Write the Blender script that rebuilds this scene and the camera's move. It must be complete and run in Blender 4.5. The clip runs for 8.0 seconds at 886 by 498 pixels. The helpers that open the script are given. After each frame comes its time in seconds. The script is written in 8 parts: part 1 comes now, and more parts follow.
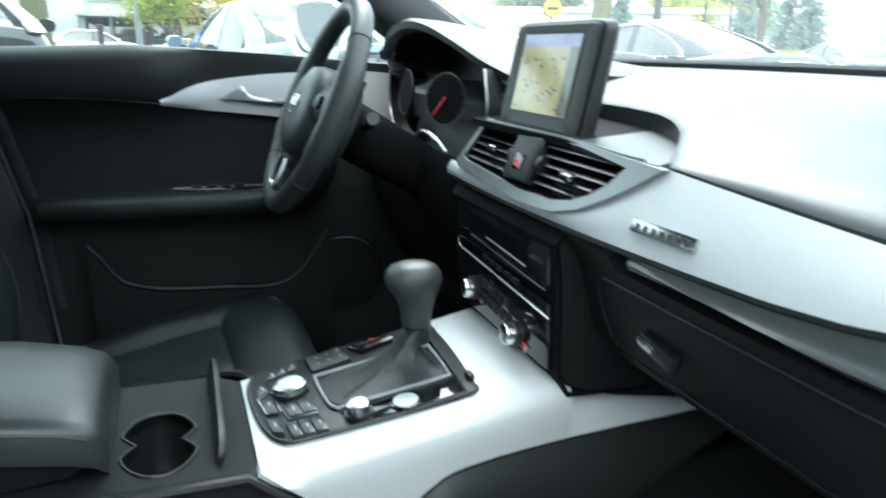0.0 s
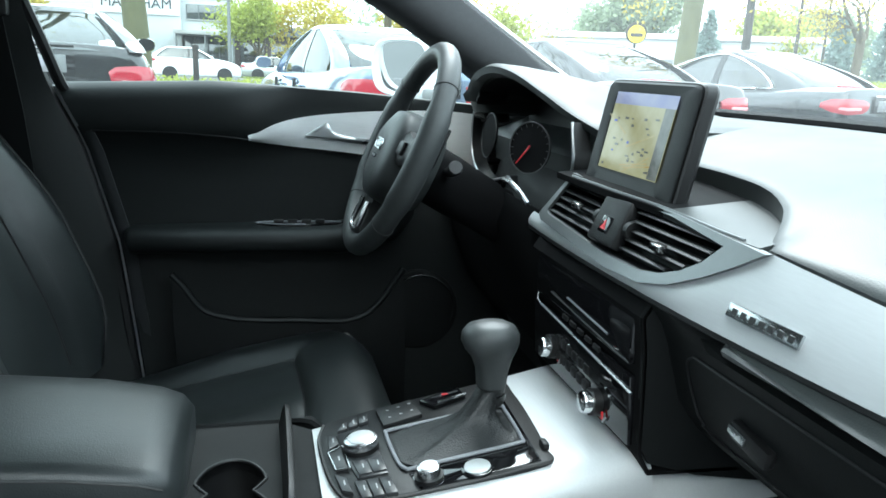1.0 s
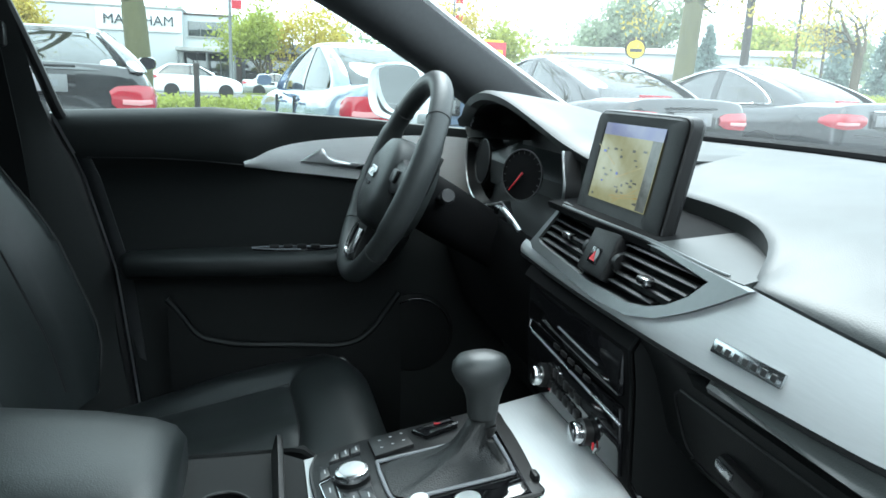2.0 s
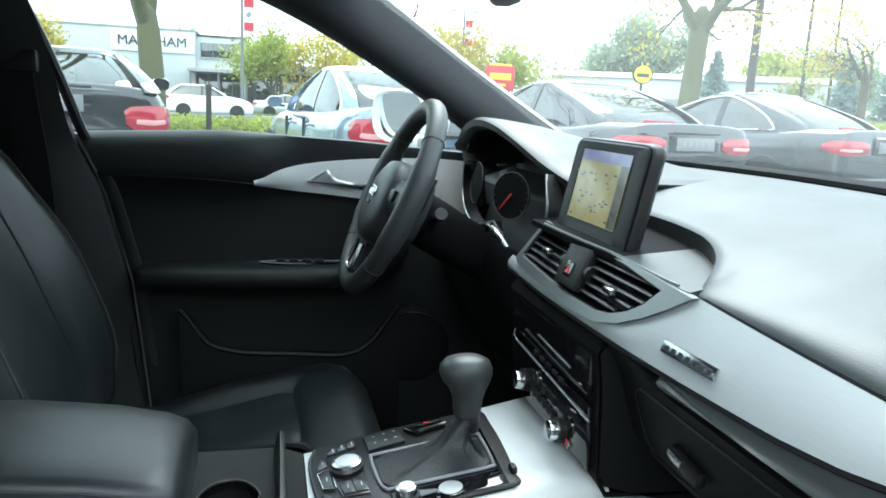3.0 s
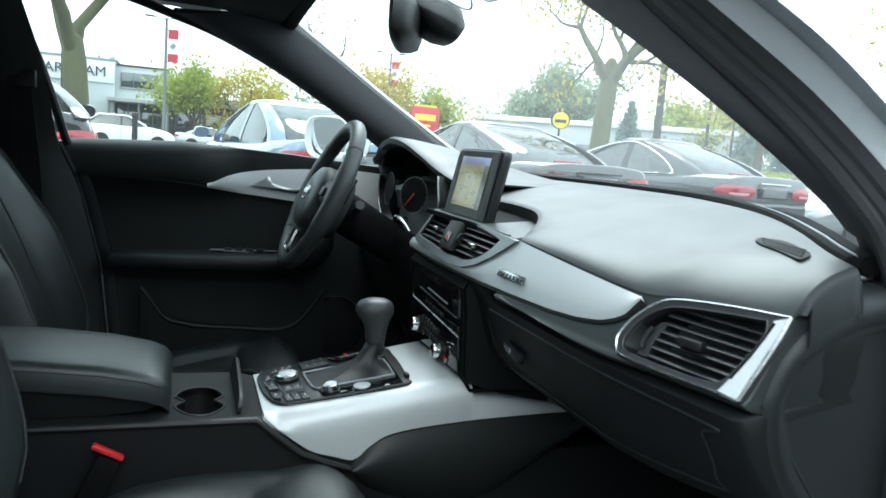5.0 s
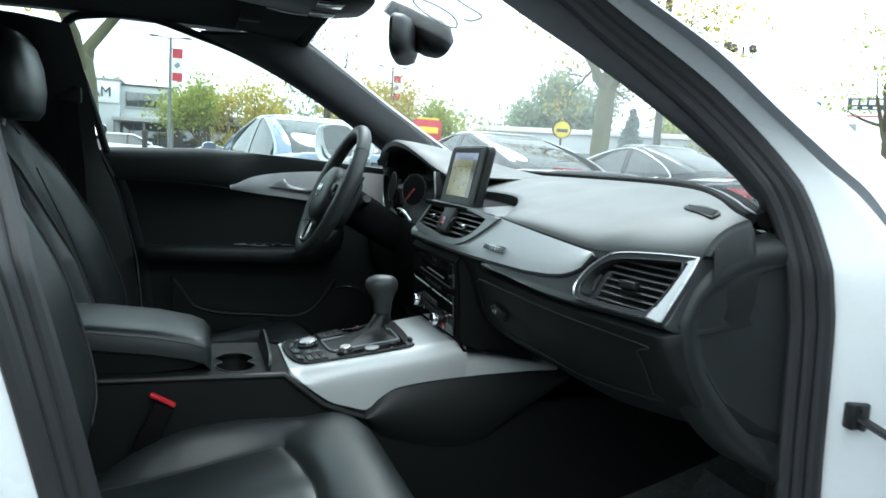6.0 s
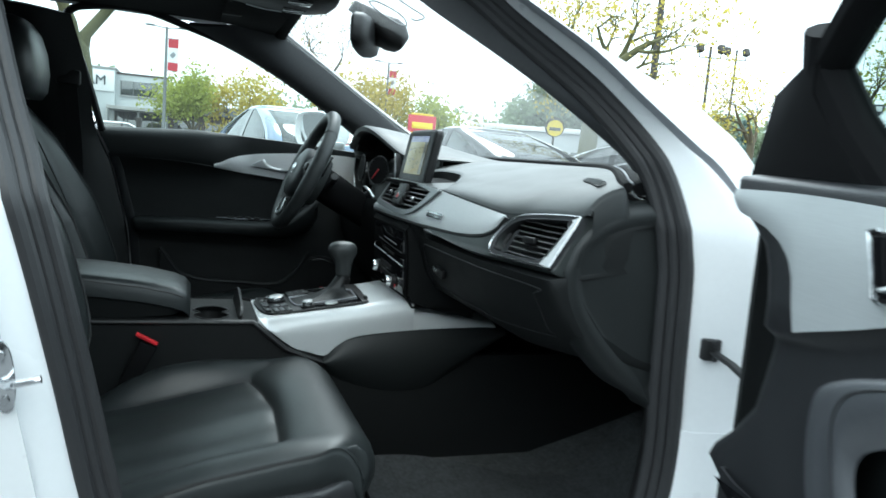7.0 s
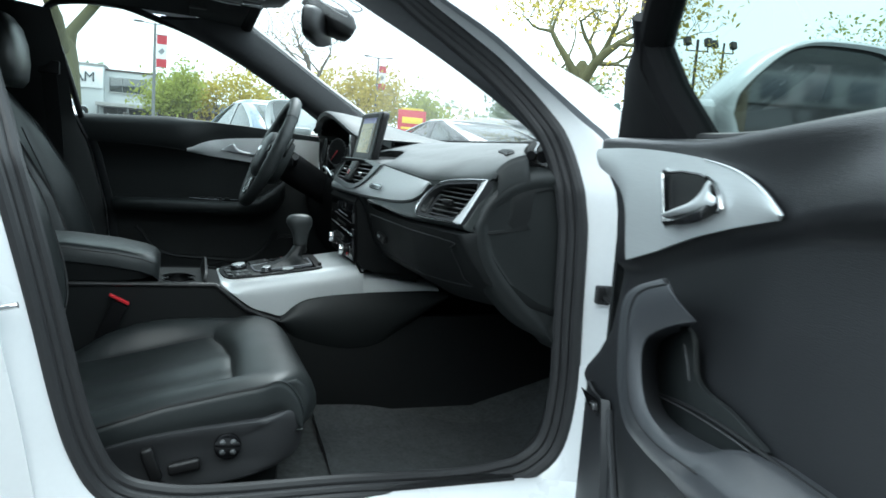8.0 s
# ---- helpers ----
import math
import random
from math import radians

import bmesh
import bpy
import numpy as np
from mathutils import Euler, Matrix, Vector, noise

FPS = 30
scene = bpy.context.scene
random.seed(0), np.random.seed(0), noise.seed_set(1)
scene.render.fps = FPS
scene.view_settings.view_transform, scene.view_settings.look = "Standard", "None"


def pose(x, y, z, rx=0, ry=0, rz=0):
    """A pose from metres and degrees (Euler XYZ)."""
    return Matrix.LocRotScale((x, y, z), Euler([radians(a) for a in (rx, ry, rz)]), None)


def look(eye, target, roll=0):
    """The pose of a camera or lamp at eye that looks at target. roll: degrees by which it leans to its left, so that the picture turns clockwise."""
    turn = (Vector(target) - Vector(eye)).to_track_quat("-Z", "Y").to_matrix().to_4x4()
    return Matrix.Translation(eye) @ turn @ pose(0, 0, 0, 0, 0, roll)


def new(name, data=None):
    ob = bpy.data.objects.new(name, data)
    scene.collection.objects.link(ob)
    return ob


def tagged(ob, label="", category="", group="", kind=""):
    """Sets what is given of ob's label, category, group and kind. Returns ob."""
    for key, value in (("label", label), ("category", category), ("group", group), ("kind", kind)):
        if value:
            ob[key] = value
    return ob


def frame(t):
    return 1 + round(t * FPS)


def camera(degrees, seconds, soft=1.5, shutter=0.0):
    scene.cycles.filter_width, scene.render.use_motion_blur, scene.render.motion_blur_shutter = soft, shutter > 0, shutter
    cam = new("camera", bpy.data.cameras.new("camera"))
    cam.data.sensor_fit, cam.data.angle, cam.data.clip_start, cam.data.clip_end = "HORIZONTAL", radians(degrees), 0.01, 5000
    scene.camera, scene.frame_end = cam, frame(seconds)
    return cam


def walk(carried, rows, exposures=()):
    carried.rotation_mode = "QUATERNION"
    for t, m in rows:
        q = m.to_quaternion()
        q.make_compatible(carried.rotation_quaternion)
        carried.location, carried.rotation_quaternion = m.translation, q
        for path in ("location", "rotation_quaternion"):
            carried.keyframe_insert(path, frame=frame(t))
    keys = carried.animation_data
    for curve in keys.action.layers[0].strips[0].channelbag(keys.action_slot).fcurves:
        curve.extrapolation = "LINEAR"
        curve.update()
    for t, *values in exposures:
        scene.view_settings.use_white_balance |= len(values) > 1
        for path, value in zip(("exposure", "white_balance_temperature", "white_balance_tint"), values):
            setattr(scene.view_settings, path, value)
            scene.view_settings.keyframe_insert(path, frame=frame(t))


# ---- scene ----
cam = camera(62.3, 8.0, 1.6, 0.5)
EXPOSURES = [(0.0, 1.78, 5750, -1), (1.5, 1.55, 5750, -1), (3.0, 1.38, 5750, -1), (4.5, 1.14, 5750, -1), (6.0, 0.90, 5750, -1), (8.0, 0.86, 5750, -1)]
PATH = [
    (0, (0.007, -0.772, 1.059), (0.674, 1.039, 0.536), 1.2),
    (0.5, (-0.005, -0.75, 1.086), (0.509, 1.123, 0.61), 2.3),
    (1, (0.004, -0.743, 1.096), (0.489, 1.139, 0.622), 2.5),
    (1.5, (0.014, -0.738, 1.107), (0.504, 1.147, 0.65), 2.1),
    (3, (0.015, -0.837, 1.125), (0.479, 1.072, 0.746), 2.8),
    (3.5, (-0.013, -0.929, 1.126), (0.534, 0.968, 0.807), 3.9),
    (4, (-0.038, -1.035, 1.123), (0.608, 0.839, 0.858), 4.5),
    (4.5, (-0.051, -1.127, 1.108), (0.613, 0.738, 0.825), 4.8),
    (4.7, (-0.047, -1.16, 1.1), (0.615, 0.707, 0.821), 4.8),
    (5.8, (-0.114, -1.393, 1.049), (0.545, 0.483, 0.833), 3.7),
    (6, (-0.111, -1.431, 1.053), (0.537, 0.447, 0.824), 3.4),
    (6.5, (-0.118, -1.534, 1.046), (0.516, 0.348, 0.811), 4.4),
    (7, (-0.091, -1.666, 1.025), (0.575, 0.205, 0.788), 4.7),
    (7.5, (-0.063, -1.774, 1.003), (0.608, 0.093, 0.754), 5.0),
    (8, (-0.039, -1.877, 0.993), (0.646, -0.015, 0.745), 4.3),
]
walk(cam, [(t, look(eye, target, roll)) for t, eye, target, roll in PATH], EXPOSURES)

# ---- daylight: a bright overcast sky ----
SUN_ELEV, SUN_ROT = radians(48), radians(200)
world = bpy.data.worlds.new("world")
scene.world = world
world.use_nodes = True
wn, wl = world.node_tree.nodes, world.node_tree.links
sky = wn.new("ShaderNodeTexSky")
sky.sky_type, sky.sun_disc = "NISHITA", False
sky.sun_elevation, sky.sun_rotation = SUN_ELEV, SUN_ROT
sky.air_density, sky.dust_density = 1.0, 8.0
grey = wn.new("ShaderNodeMix")
grey.data_type = "RGBA"
grey.inputs["Factor"].default_value = 0.8
grey.inputs["B"].default_value = (16.0, 17.0, 17.4, 1)
wl.new(sky.outputs["Color"], grey.inputs["A"])
wl.new(grey.outputs["Result"], wn["Background"].inputs["Color"])
wn["Background"].inputs["Strength"].default_value = 0.12
sun = new("sun", bpy.data.lights.new("sun", "SUN"))
sun.data.energy, sun.data.angle, sun.data.color = 1.0, radians(25), (1.0, 0.97, 0.93)
sun.rotation_euler = (radians(42), 0, radians(160))


# ---- materials ----
def pbr(name, color, rough=0.5, metal=0.0, vary=0.12, scale=6.0, grain=0.0, grain_scale=900.0, coat=0.0, emit=0.0, spec=0.5, stretch=(1, 1, 1), fine=120.0):
    m = bpy.data.materials.new(name)
    m.use_nodes = True
    nt = m.node_tree
    b = nt.nodes["Principled BSDF"]
    b.inputs["Roughness"].default_value = rough
    b.inputs["Metallic"].default_value = metal
    b.inputs["Specular IOR Level"].default_value = spec
    b.inputs["Coat Weight"].default_value = coat
    b.inputs["Coat Roughness"].default_value = 0.05
    co = nt.nodes.new("ShaderNodeTexCoord")
    mp = nt.nodes.new("ShaderNodeMapping")
    mp.inputs["Scale"].default_value = stretch
    nt.links.new(co.outputs["Object"], mp.inputs["Vector"])
    n1 = nt.nodes.new("ShaderNodeTexNoise")
    n1.inputs["Scale"].default_value, n1.inputs["Detail"].default_value = scale, 5
    n2 = nt.nodes.new("ShaderNodeTexNoise")
    n2.inputs["Scale"].default_value, n2.inputs["Detail"].default_value = fine, 3
    for n in (n1, n2):
        nt.links.new(mp.outputs["Vector"], n.inputs["Vector"])
    add = nt.nodes.new("ShaderNodeMath")
    add.operation = "ADD"
    nt.links.new(n1.outputs["Fac"], add.inputs[0])
    nt.links.new(n2.outputs["Fac"], add.inputs[1])
    ramp = nt.nodes.new("ShaderNodeMapRange")
    ramp.inputs["From Min"].default_value, ramp.inputs["From Max"].default_value = 0.6, 1.4
    ramp.inputs["To Min"].default_value, ramp.inputs["To Max"].default_value = 1 - vary, 1 + vary
    nt.links.new(add.outputs[0], ramp.inputs["Value"])
    mul = nt.nodes.new("ShaderNodeMix")
    mul.data_type, mul.blend_type = "RGBA", "MULTIPLY"
    mul.inputs["Factor"].default_value = 1.0
    mul.inputs["A"].default_value = (*color, 1)
    nt.links.new(ramp.outputs["Result"], mul.inputs["B"])
    nt.links.new(mul.outputs["Result"], b.inputs["Base Color"])
    rr = nt.nodes.new("ShaderNodeMapRange")
    rr.inputs["From Min"].default_value, rr.inputs["From Max"].default_value = 0.3, 0.7
    rr.inputs["To Min"].default_value, rr.inputs["To Max"].default_value = max(rough - 0.06, 0.02), min(rough + 0.06, 1)
    nt.links.new(n1.outputs["Fac"], rr.inputs["Value"])
    nt.links.new(rr.outputs["Result"], b.inputs["Roughness"])
    if grain:
        v = nt.nodes.new("ShaderNodeTexVoronoi")
        v.inputs["Scale"].default_value = grain_scale
        nt.links.new(mp.outputs["Vector"], v.inputs["Vector"])
        bu = nt.nodes.new("ShaderNodeBump")
        bu.inputs["Strength"].default_value, bu.inputs["Distance"].default_value = grain, 0.001
        nt.links.new(v.outputs["Distance"], bu.inputs["Height"])
        nt.links.new(bu.outputs["Normal"], b.inputs["Normal"])
    if emit:
        nt.links.new(mul.outputs["Result"], b.inputs["Emission Color"])
        b.inputs["Emission Strength"].default_value = emit
    return m


def glass_mat(name, tint, rough=0.0, gloss=0.04, veil=0.0):
    m = bpy.data.materials.new(name)
    m.use_nodes = True
    nt = m.node_tree
    nt.nodes.remove(nt.nodes["Principled BSDF"])
    tr, gl, mix, fr = (nt.nodes.new("ShaderNode" + k) for k in ("BsdfTransparent", "BsdfGlossy", "MixShader", "LayerWeight"))
    tr.inputs["Color"].default_value = (*tint, 1)
    gl.inputs["Roughness"].default_value = rough
    pw = nt.nodes.new("ShaderNodeMath")
    pw.operation = "POWER"
    pw.inputs[1].default_value = 4.0
    nt.links.new(fr.outputs["Facing"], pw.inputs[0])
    am = nt.nodes.new("ShaderNodeMapRange")
    am.inputs["To Min"].default_value, am.inputs["To Max"].default_value = gloss, 0.8
    nt.links.new(pw.outputs[0], am.inputs["Value"])
    nt.links.new(am.outputs["Result"], mix.inputs[0])
    nt.links.new(tr.outputs[0], mix.inputs[1])
    nt.links.new(gl.outputs[0], mix.inputs[2])
    # translucent veil put into the glass, in place of the dashboard's reflection
    veil_, dm = nt.nodes.new("ShaderNodeBsdfTranslucent"), nt.nodes.new("ShaderNodeMixShader")
    veil_.inputs["Color"].default_value = (0.8, 0.82, 0.82, 1)
    dm.inputs[0].default_value = veil
    nt.links.new(mix.outputs[0], dm.inputs[1])
    nt.links.new(veil_.outputs[0], dm.inputs[2])
    nt.links.new(dm.outputs[0], nt.nodes["Material Output"].inputs["Surface"])
    return m


M = {
    "pad": pbr("dash_pad", (0.027, 0.031, 0.0305), 0.46, vary=0.06, spec=0.6, grain=0.12, grain_scale=700),
    "plastic": pbr("black_plastic", (0.009, 0.009, 0.0095), 0.42, vary=0.1, grain=0.2, grain_scale=900),
    "soft": pbr("soft_black", (0.0075, 0.0085, 0.0088), 0.62, vary=0.12, spec=0.25, grain=0.2, grain_scale=800),
    "gloss": pbr("piano_black", (0.006, 0.006, 0.007), 0.08, vary=0.1, coat=0.6),
    "leather": pbr("black_leather", (0.0205, 0.0242, 0.0248), 0.38, spec=0.6, vary=0.15, grain=0.18, grain_scale=650),
    "wheel_leather": pbr("wheel_leather", (0.042, 0.046, 0.0465), 0.44, vary=0.12, grain=0.2, grain_scale=800),
    "leather_insert": pbr("leather_insert", (0.0130, 0.0145, 0.015), 0.45, vary=0.15, grain=0.5, grain_scale=500),
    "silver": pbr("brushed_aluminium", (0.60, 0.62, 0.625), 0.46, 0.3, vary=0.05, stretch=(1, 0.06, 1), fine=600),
    # same aluminium for the passenger door, its shade put into the material
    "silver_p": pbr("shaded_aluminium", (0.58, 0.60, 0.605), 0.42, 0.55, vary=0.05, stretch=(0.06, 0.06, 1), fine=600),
    "chrome": pbr("chrome", (0.75, 0.76, 0.77), 0.12, 1.0, vary=0.03),
    "satin": pbr("satin_metal", (0.55, 0.56, 0.57), 0.28, 1.0, vary=0.05),
    "vent_frame": pbr("vent_frame", (0.20, 0.212, 0.215), 0.36, 0.5, vary=0.06),
    "gunmetal": pbr("gunmetal", (0.030, 0.031, 0.033), 0.34, 0.0, vary=0.06),
    "switch": pbr("switch_grey", (0.05, 0.05, 0.052), 0.35, vary=0.08),
    # same aluminium for the driver door, brightened in colour as if lit
    "silver_lit": pbr("lit_aluminium", (0.88, 0.89, 0.89), 0.40, 0.1, vary=0.05, stretch=(0.06, 1, 1), fine=600),
    "cowl_black": pbr("cowl_black", (0.005, 0.005, 0.0055), 0.8, vary=0.1, spec=0.12),
    "door_dark": pbr("door_dark", (0.0105, 0.0125, 0.0128), 0.50, vary=0.12, spec=0.4, grain=0.2, grain_scale=800),
    "door_soft": pbr("door_soft", (0.0150, 0.0155, 0.0175), 0.42, spec=0.55, vary=0.12, grain=0.25, grain_scale=800),
    "door_grip": pbr("door_grip", (0.046, 0.048, 0.053), 0.36, vary=0.10, grain=0.2, grain_scale=900),
    "seal": pbr("door_seal", (0.022, 0.022, 0.0235), 0.5, vary=0.15),
    "stroke": pbr("pale_stroke", (0.45, 0.46, 0.47), 0.7, vary=0.1),
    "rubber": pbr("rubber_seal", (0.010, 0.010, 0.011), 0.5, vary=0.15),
    "carpet": pbr("carpet", (0.078, 0.082, 0.082), 0.95, vary=0.4, spec=0.2, scale=40, grain=0.9, grain_scale=1200),
    "mat": pbr("floor_mat", (0.060, 0.064, 0.066), 0.9, vary=0.35, spec=0.2, scale=30, grain=0.9, grain_scale=900),
    "headliner": pbr("headliner", (0.008, 0.008, 0.0085), 0.9, vary=0.1, spec=0.2, grain=0.3, grain_scale=1500),
    "pillar": pbr("pillar_cloth", (0.04, 0.042, 0.045), 0.8, vary=0.1, grain=0.4, grain_scale=1500),
    "white": pbr("white_paint", (0.80, 0.81, 0.82), 0.3, vary=0.02, coat=0.6),
    "red": pbr("red_plastic", (0.6, 0.02, 0.03), 0.35, vary=0.1),
    "thread": pbr("thread", (0.05, 0.05, 0.05), 0.8, vary=0.2),
    "mirror": pbr("mirror_glass", (0.85, 0.87, 0.88), 0.02, 1.0, vary=0.01),
    "glass": glass_mat("clear_glass", (0.66, 0.71, 0.69), 0.0, 0.05, 0.02),
    "windscreen": glass_mat("windscreen_glass", (0.93, 0.935, 0.925), 0.0, 0.10, 0.038),
    "green_glass": glass_mat("green_glass", (0.36, 0.425, 0.41)),
    "grey_strip": pbr("grey_strip", (0.25, 0.26, 0.28), 0.45, vary=0.08),
    "tint": glass_mat("car_glass", (0.26, 0.29, 0.29), 0.02, 0.17),
    "asphalt": pbr("asphalt", (0.10, 0.10, 0.102), 0.9, vary=0.3, scale=1.5, grain=0.8, grain_scale=120),
}


# ---- building helpers ----
def part(name, bm, material, parent=None, label="", smooth=35):
    me = bpy.data.meshes.new(name)
    bmesh.ops.recalc_face_normals(bm, faces=bm.faces)
    bm.to_mesh(me)
    bm.free()
    me.materials.append(M[material] if isinstance(material, str) else material)
    me.shade_smooth()
    me.set_sharp_from_angle(angle=radians(smooth))
    ob = new(name, me)
    if parent is not None:
        ob.parent = parent
        ob.matrix_parent_inverse = parent.matrix_basis.inverted()
    if label:
        ob["label"] = label
    return ob


def thing(name, at, label, category, group="", kind=""):
    e = new(name)
    e.empty_display_size = 0.05
    e.matrix_basis = Matrix.Translation(at)
    return tagged(e, label, category, group, kind)


def spline(pts, n):
    """Catmull-Rom through points of any size, n samples."""
    p = np.array(pts, float)
    p = np.vstack([2 * p[0] - p[1], p, 2 * p[-1] - p[-2]])
    out = []
    for k in range(n):
        s = k / (n - 1) * (len(p) - 3)
        i = min(int(s), len(p) - 4)
        f = s - i
        a, b, c, d = p[i:i + 4]
        out.append(0.5 * (2 * b + (c - a) * f + (2 * a - 5 * b + 4 * c - d) * f * f + (3 * b - a - 3 * c + d) * f ** 3))
    return np.array(out)


def sheet(rows, thick=0.0, close_u=False, close_v=False):
    """A grid mesh from rows of points; thick: made solid against its normals."""
    bm = bmesh.new()
    vs = [[bm.verts.new([float(c) for c in p]) for p in row] for row in rows]
    nu, nv = len(vs), len(vs[0])
    for i in range(nu - (0 if close_u else 1)):
        for j in range(nv - (0 if close_v else 1)):
            q = [vs[i][j], vs[(i + 1) % nu][j], vs[(i + 1) % nu][(j + 1) % nv], vs[i][(j + 1) % nv]]
            if len(set(q)) == 4:
                bm.faces.new(q)
    bmesh.ops.remove_doubles(bm, verts=bm.verts, dist=1e-5)
    if thick:
        bmesh.ops.recalc_face_normals(bm, faces=bm.faces)
        bmesh.ops.solidify(bm, geom=bm.faces[:], thickness=thick)
    return bm


def ruled(a, b, n=4, thick=0.004, bulge=None):
    """A sheet between two curves with the same number of points; bulge: a vector by which its middle swells."""
    a, b = np.array(a, float), np.array(b, float)
    rows = []
    for k in range(n + 1):
        f = k / n
        r = a * (1 - f) + b * f
        if bulge is not None:
            r = r + np.array(bulge) * (4 * f * (1 - f))
        rows.append(r)
    return sheet(rows, thick)


def loft(rings, caps=True):
    bm = bmesh.new()
    vs = [[bm.verts.new([float(c) for c in p]) for p in r] for r in rings]
    n = len(vs[0])
    for a, b in zip(vs, vs[1:]):
        for j in range(n):
            bm.faces.new((a[j], a[(j + 1) % n], b[(j + 1) % n], b[j]))
    if caps:
        bm.faces.new(vs[0][::-1])
        bm.faces.new(vs[-1])
    return bm


def tube(pts, r, seg=8, closed=False, squash=None):
    """A round bar along points; r: one radius or one a point; squash: (across, up) factors."""
    p = [Vector([float(c) for c in q]) for q in pts]
    n = len(p)
    rad = r if hasattr(r, "__len__") else [r] * n
    rings, ref = [], None
    for i in range(n):
        t = (p[(i + 1) % n] - p[i - 1]) if closed else (p[min(i + 1, n - 1)] - p[max(i - 1, 0)])
        t.normalize()
        if ref is None:
            ref = Vector((0, 0, 1)) if abs(t.z) < 0.9 else Vector((0, 1, 0))
        side = t.cross(ref).normalized()
        up = side.cross(t).normalized()
        ref = up
        fa, fu = squash or (1, 1)
        rings.append([p[i] + (side * math.cos(a) * fa + up * math.sin(a) * fu) * rad[i] for a in (2 * math.pi * k / seg for k in range(seg))])
    if closed:
        rings.append(rings[0])
        bm = loft(rings, False)
        bmesh.ops.remove_doubles(bm, verts=bm.verts, dist=1e-6)
        return bm
    return loft(rings)


def box(c, size, bevel=0.004, seg=2, m=None):
    bm = bmesh.new()
    bmesh.ops.create_cube(bm, size=1)
    bmesh.ops.scale(bm, vec=size, verts=bm.verts)
    if bevel:
        bmesh.ops.bevel(bm, geom=bm.edges[:], offset=min(bevel, 0.45 * min(size)), segments=seg, profile=0.5, affect="EDGES")
    if m is not None:
        bmesh.ops.transform(bm, matrix=m, verts=bm.verts)
    bmesh.ops.translate(bm, vec=c, verts=bm.verts)
    return bm


def disc(c, axis, r, h, seg=24, bevel=0.0, r2=None):
    """A cylinder whose foot is at c and that rises h along axis."""
    bm = bmesh.new()
    bmesh.ops.create_cone(bm, cap_ends=True, segments=seg, radius1=r, radius2=r if r2 is None else r2, depth=h)
    bmesh.ops.translate(bm, vec=(0, 0, h / 2), verts=bm.verts)
    if bevel:
        es = [e for e in bm.edges if abs(e.verts[0].co.z - h) < 1e-6 and abs(e.verts[1].co.z - h) < 1e-6]
        bmesh.ops.bevel(bm, geom=es, offset=bevel, segments=2, profile=0.5, affect="EDGES")
    q = Vector(axis).to_track_quat("Z", "Y").to_matrix().to_4x4()
    bmesh.ops.transform(bm, matrix=Matrix.Translation(c) @ q, verts=bm.verts)
    return bm


def slab(outline, origin, u, v, thick, bevel=0.0, seg=2):
    """A flat plate with an outline in the plane of u and v, as thick as said along u x v, behind that plane."""
    o, u, v = Vector(origin), Vector(u).normalized(), Vector(v).normalized()
    w = u.cross(v)
    bm = bmesh.new()
    f = bm.faces.new([bm.verts.new(o + u * a + v * b) for a, b in outline])
    r = bmesh.ops.extrude_face_region(bm, geom=[f])
    bmesh.ops.translate(bm, vec=-w * thick, verts=[g for g in r["geom"] if isinstance(g, bmesh.types.BMVert)])
    bmesh.ops.recalc_face_normals(bm, faces=bm.faces)
    if bevel:
        es = [e for e in bm.edges if all(abs((x.co - o).dot(w)) < 1e-6 for x in e.verts)]
        bmesh.ops.bevel(bm, geom=es, offset=bevel, segments=seg, profile=0.5, affect="EDGES")
    return bm


def join(*bms):
    out = bms[0]
    for b in bms[1:]:
        me = bpy.data.meshes.new("tmp")
        b.to_mesh(me)
        b.free()
        out.from_mesh(me)
        bpy.data.meshes.remove(me)
    return out


def ellipse(cx, cy, rx, ry, n=20, power=2.0, start=0.0):
    out = []
    for k in range(n):
        a = start + 2 * math.pi * k / n
        c, s = math.cos(a), math.sin(a)
        out.append((cx + rx * abs(c) ** (2 / power) * (1 if c >= 0 else -1), cy + ry * abs(s) ** (2 / power) * (1 if s >= 0 else -1)))
    return out


lerp = np.interp

# ---- the ground ----
bm = bmesh.new()
bmesh.ops.create_grid(bm, x_segments=2, y_segments=2, size=900)
tagged(part("ground", bm, "asphalt"), "grey asphalt of a parking lot", "ground", kind="structure")

# ---- dashboard ----
dash = thing("dashboard", (0.5, 0, 0.6), "dark grained dashboard with brushed aluminium band and louvred air vents", "dashboard")


def face_x(y, z):
    return 0.366 + 0.13 * (y + 0.1) ** 2 + 0.38 * (z - 0.89)


def table(pts):
    """A smooth function through the points (argument, value)."""
    q = spline(pts, 16 * len(pts))
    return lambda v: float(lerp(v, q[:, 0], q[:, 1]))


crest_x = table([(-0.72, 0.53), (-0.69, 0.541), (-0.64, 0.562), (-0.56, 0.606), (-0.434, 0.672), (-0.27, 0.745), (-0.095, 0.802), (0.10, 0.815), (0.27, 0.800), (0.5, 0.735), (0.70, 0.60)])
pad_rear = table([(-0.246, 0.405), (-0.232, 0.420), (-0.213, 0.441), (-0.19, 0.458), (-0.15, 0.476), (-0.10, 0.488), (0.0, 0.498), (0.13, 0.498), (0.17, 0.46), (0.72, 0.46)])
pad_rise = table([(0.36, 0.937), (0.38, 0.944), (0.405, 0.954), (0.43, 0.966), (0.47, 0.985), (0.54, 1.010), (0.60, 1.026), (0.68, 1.036), (0.78, 1.039), (0.9, 1.040)])


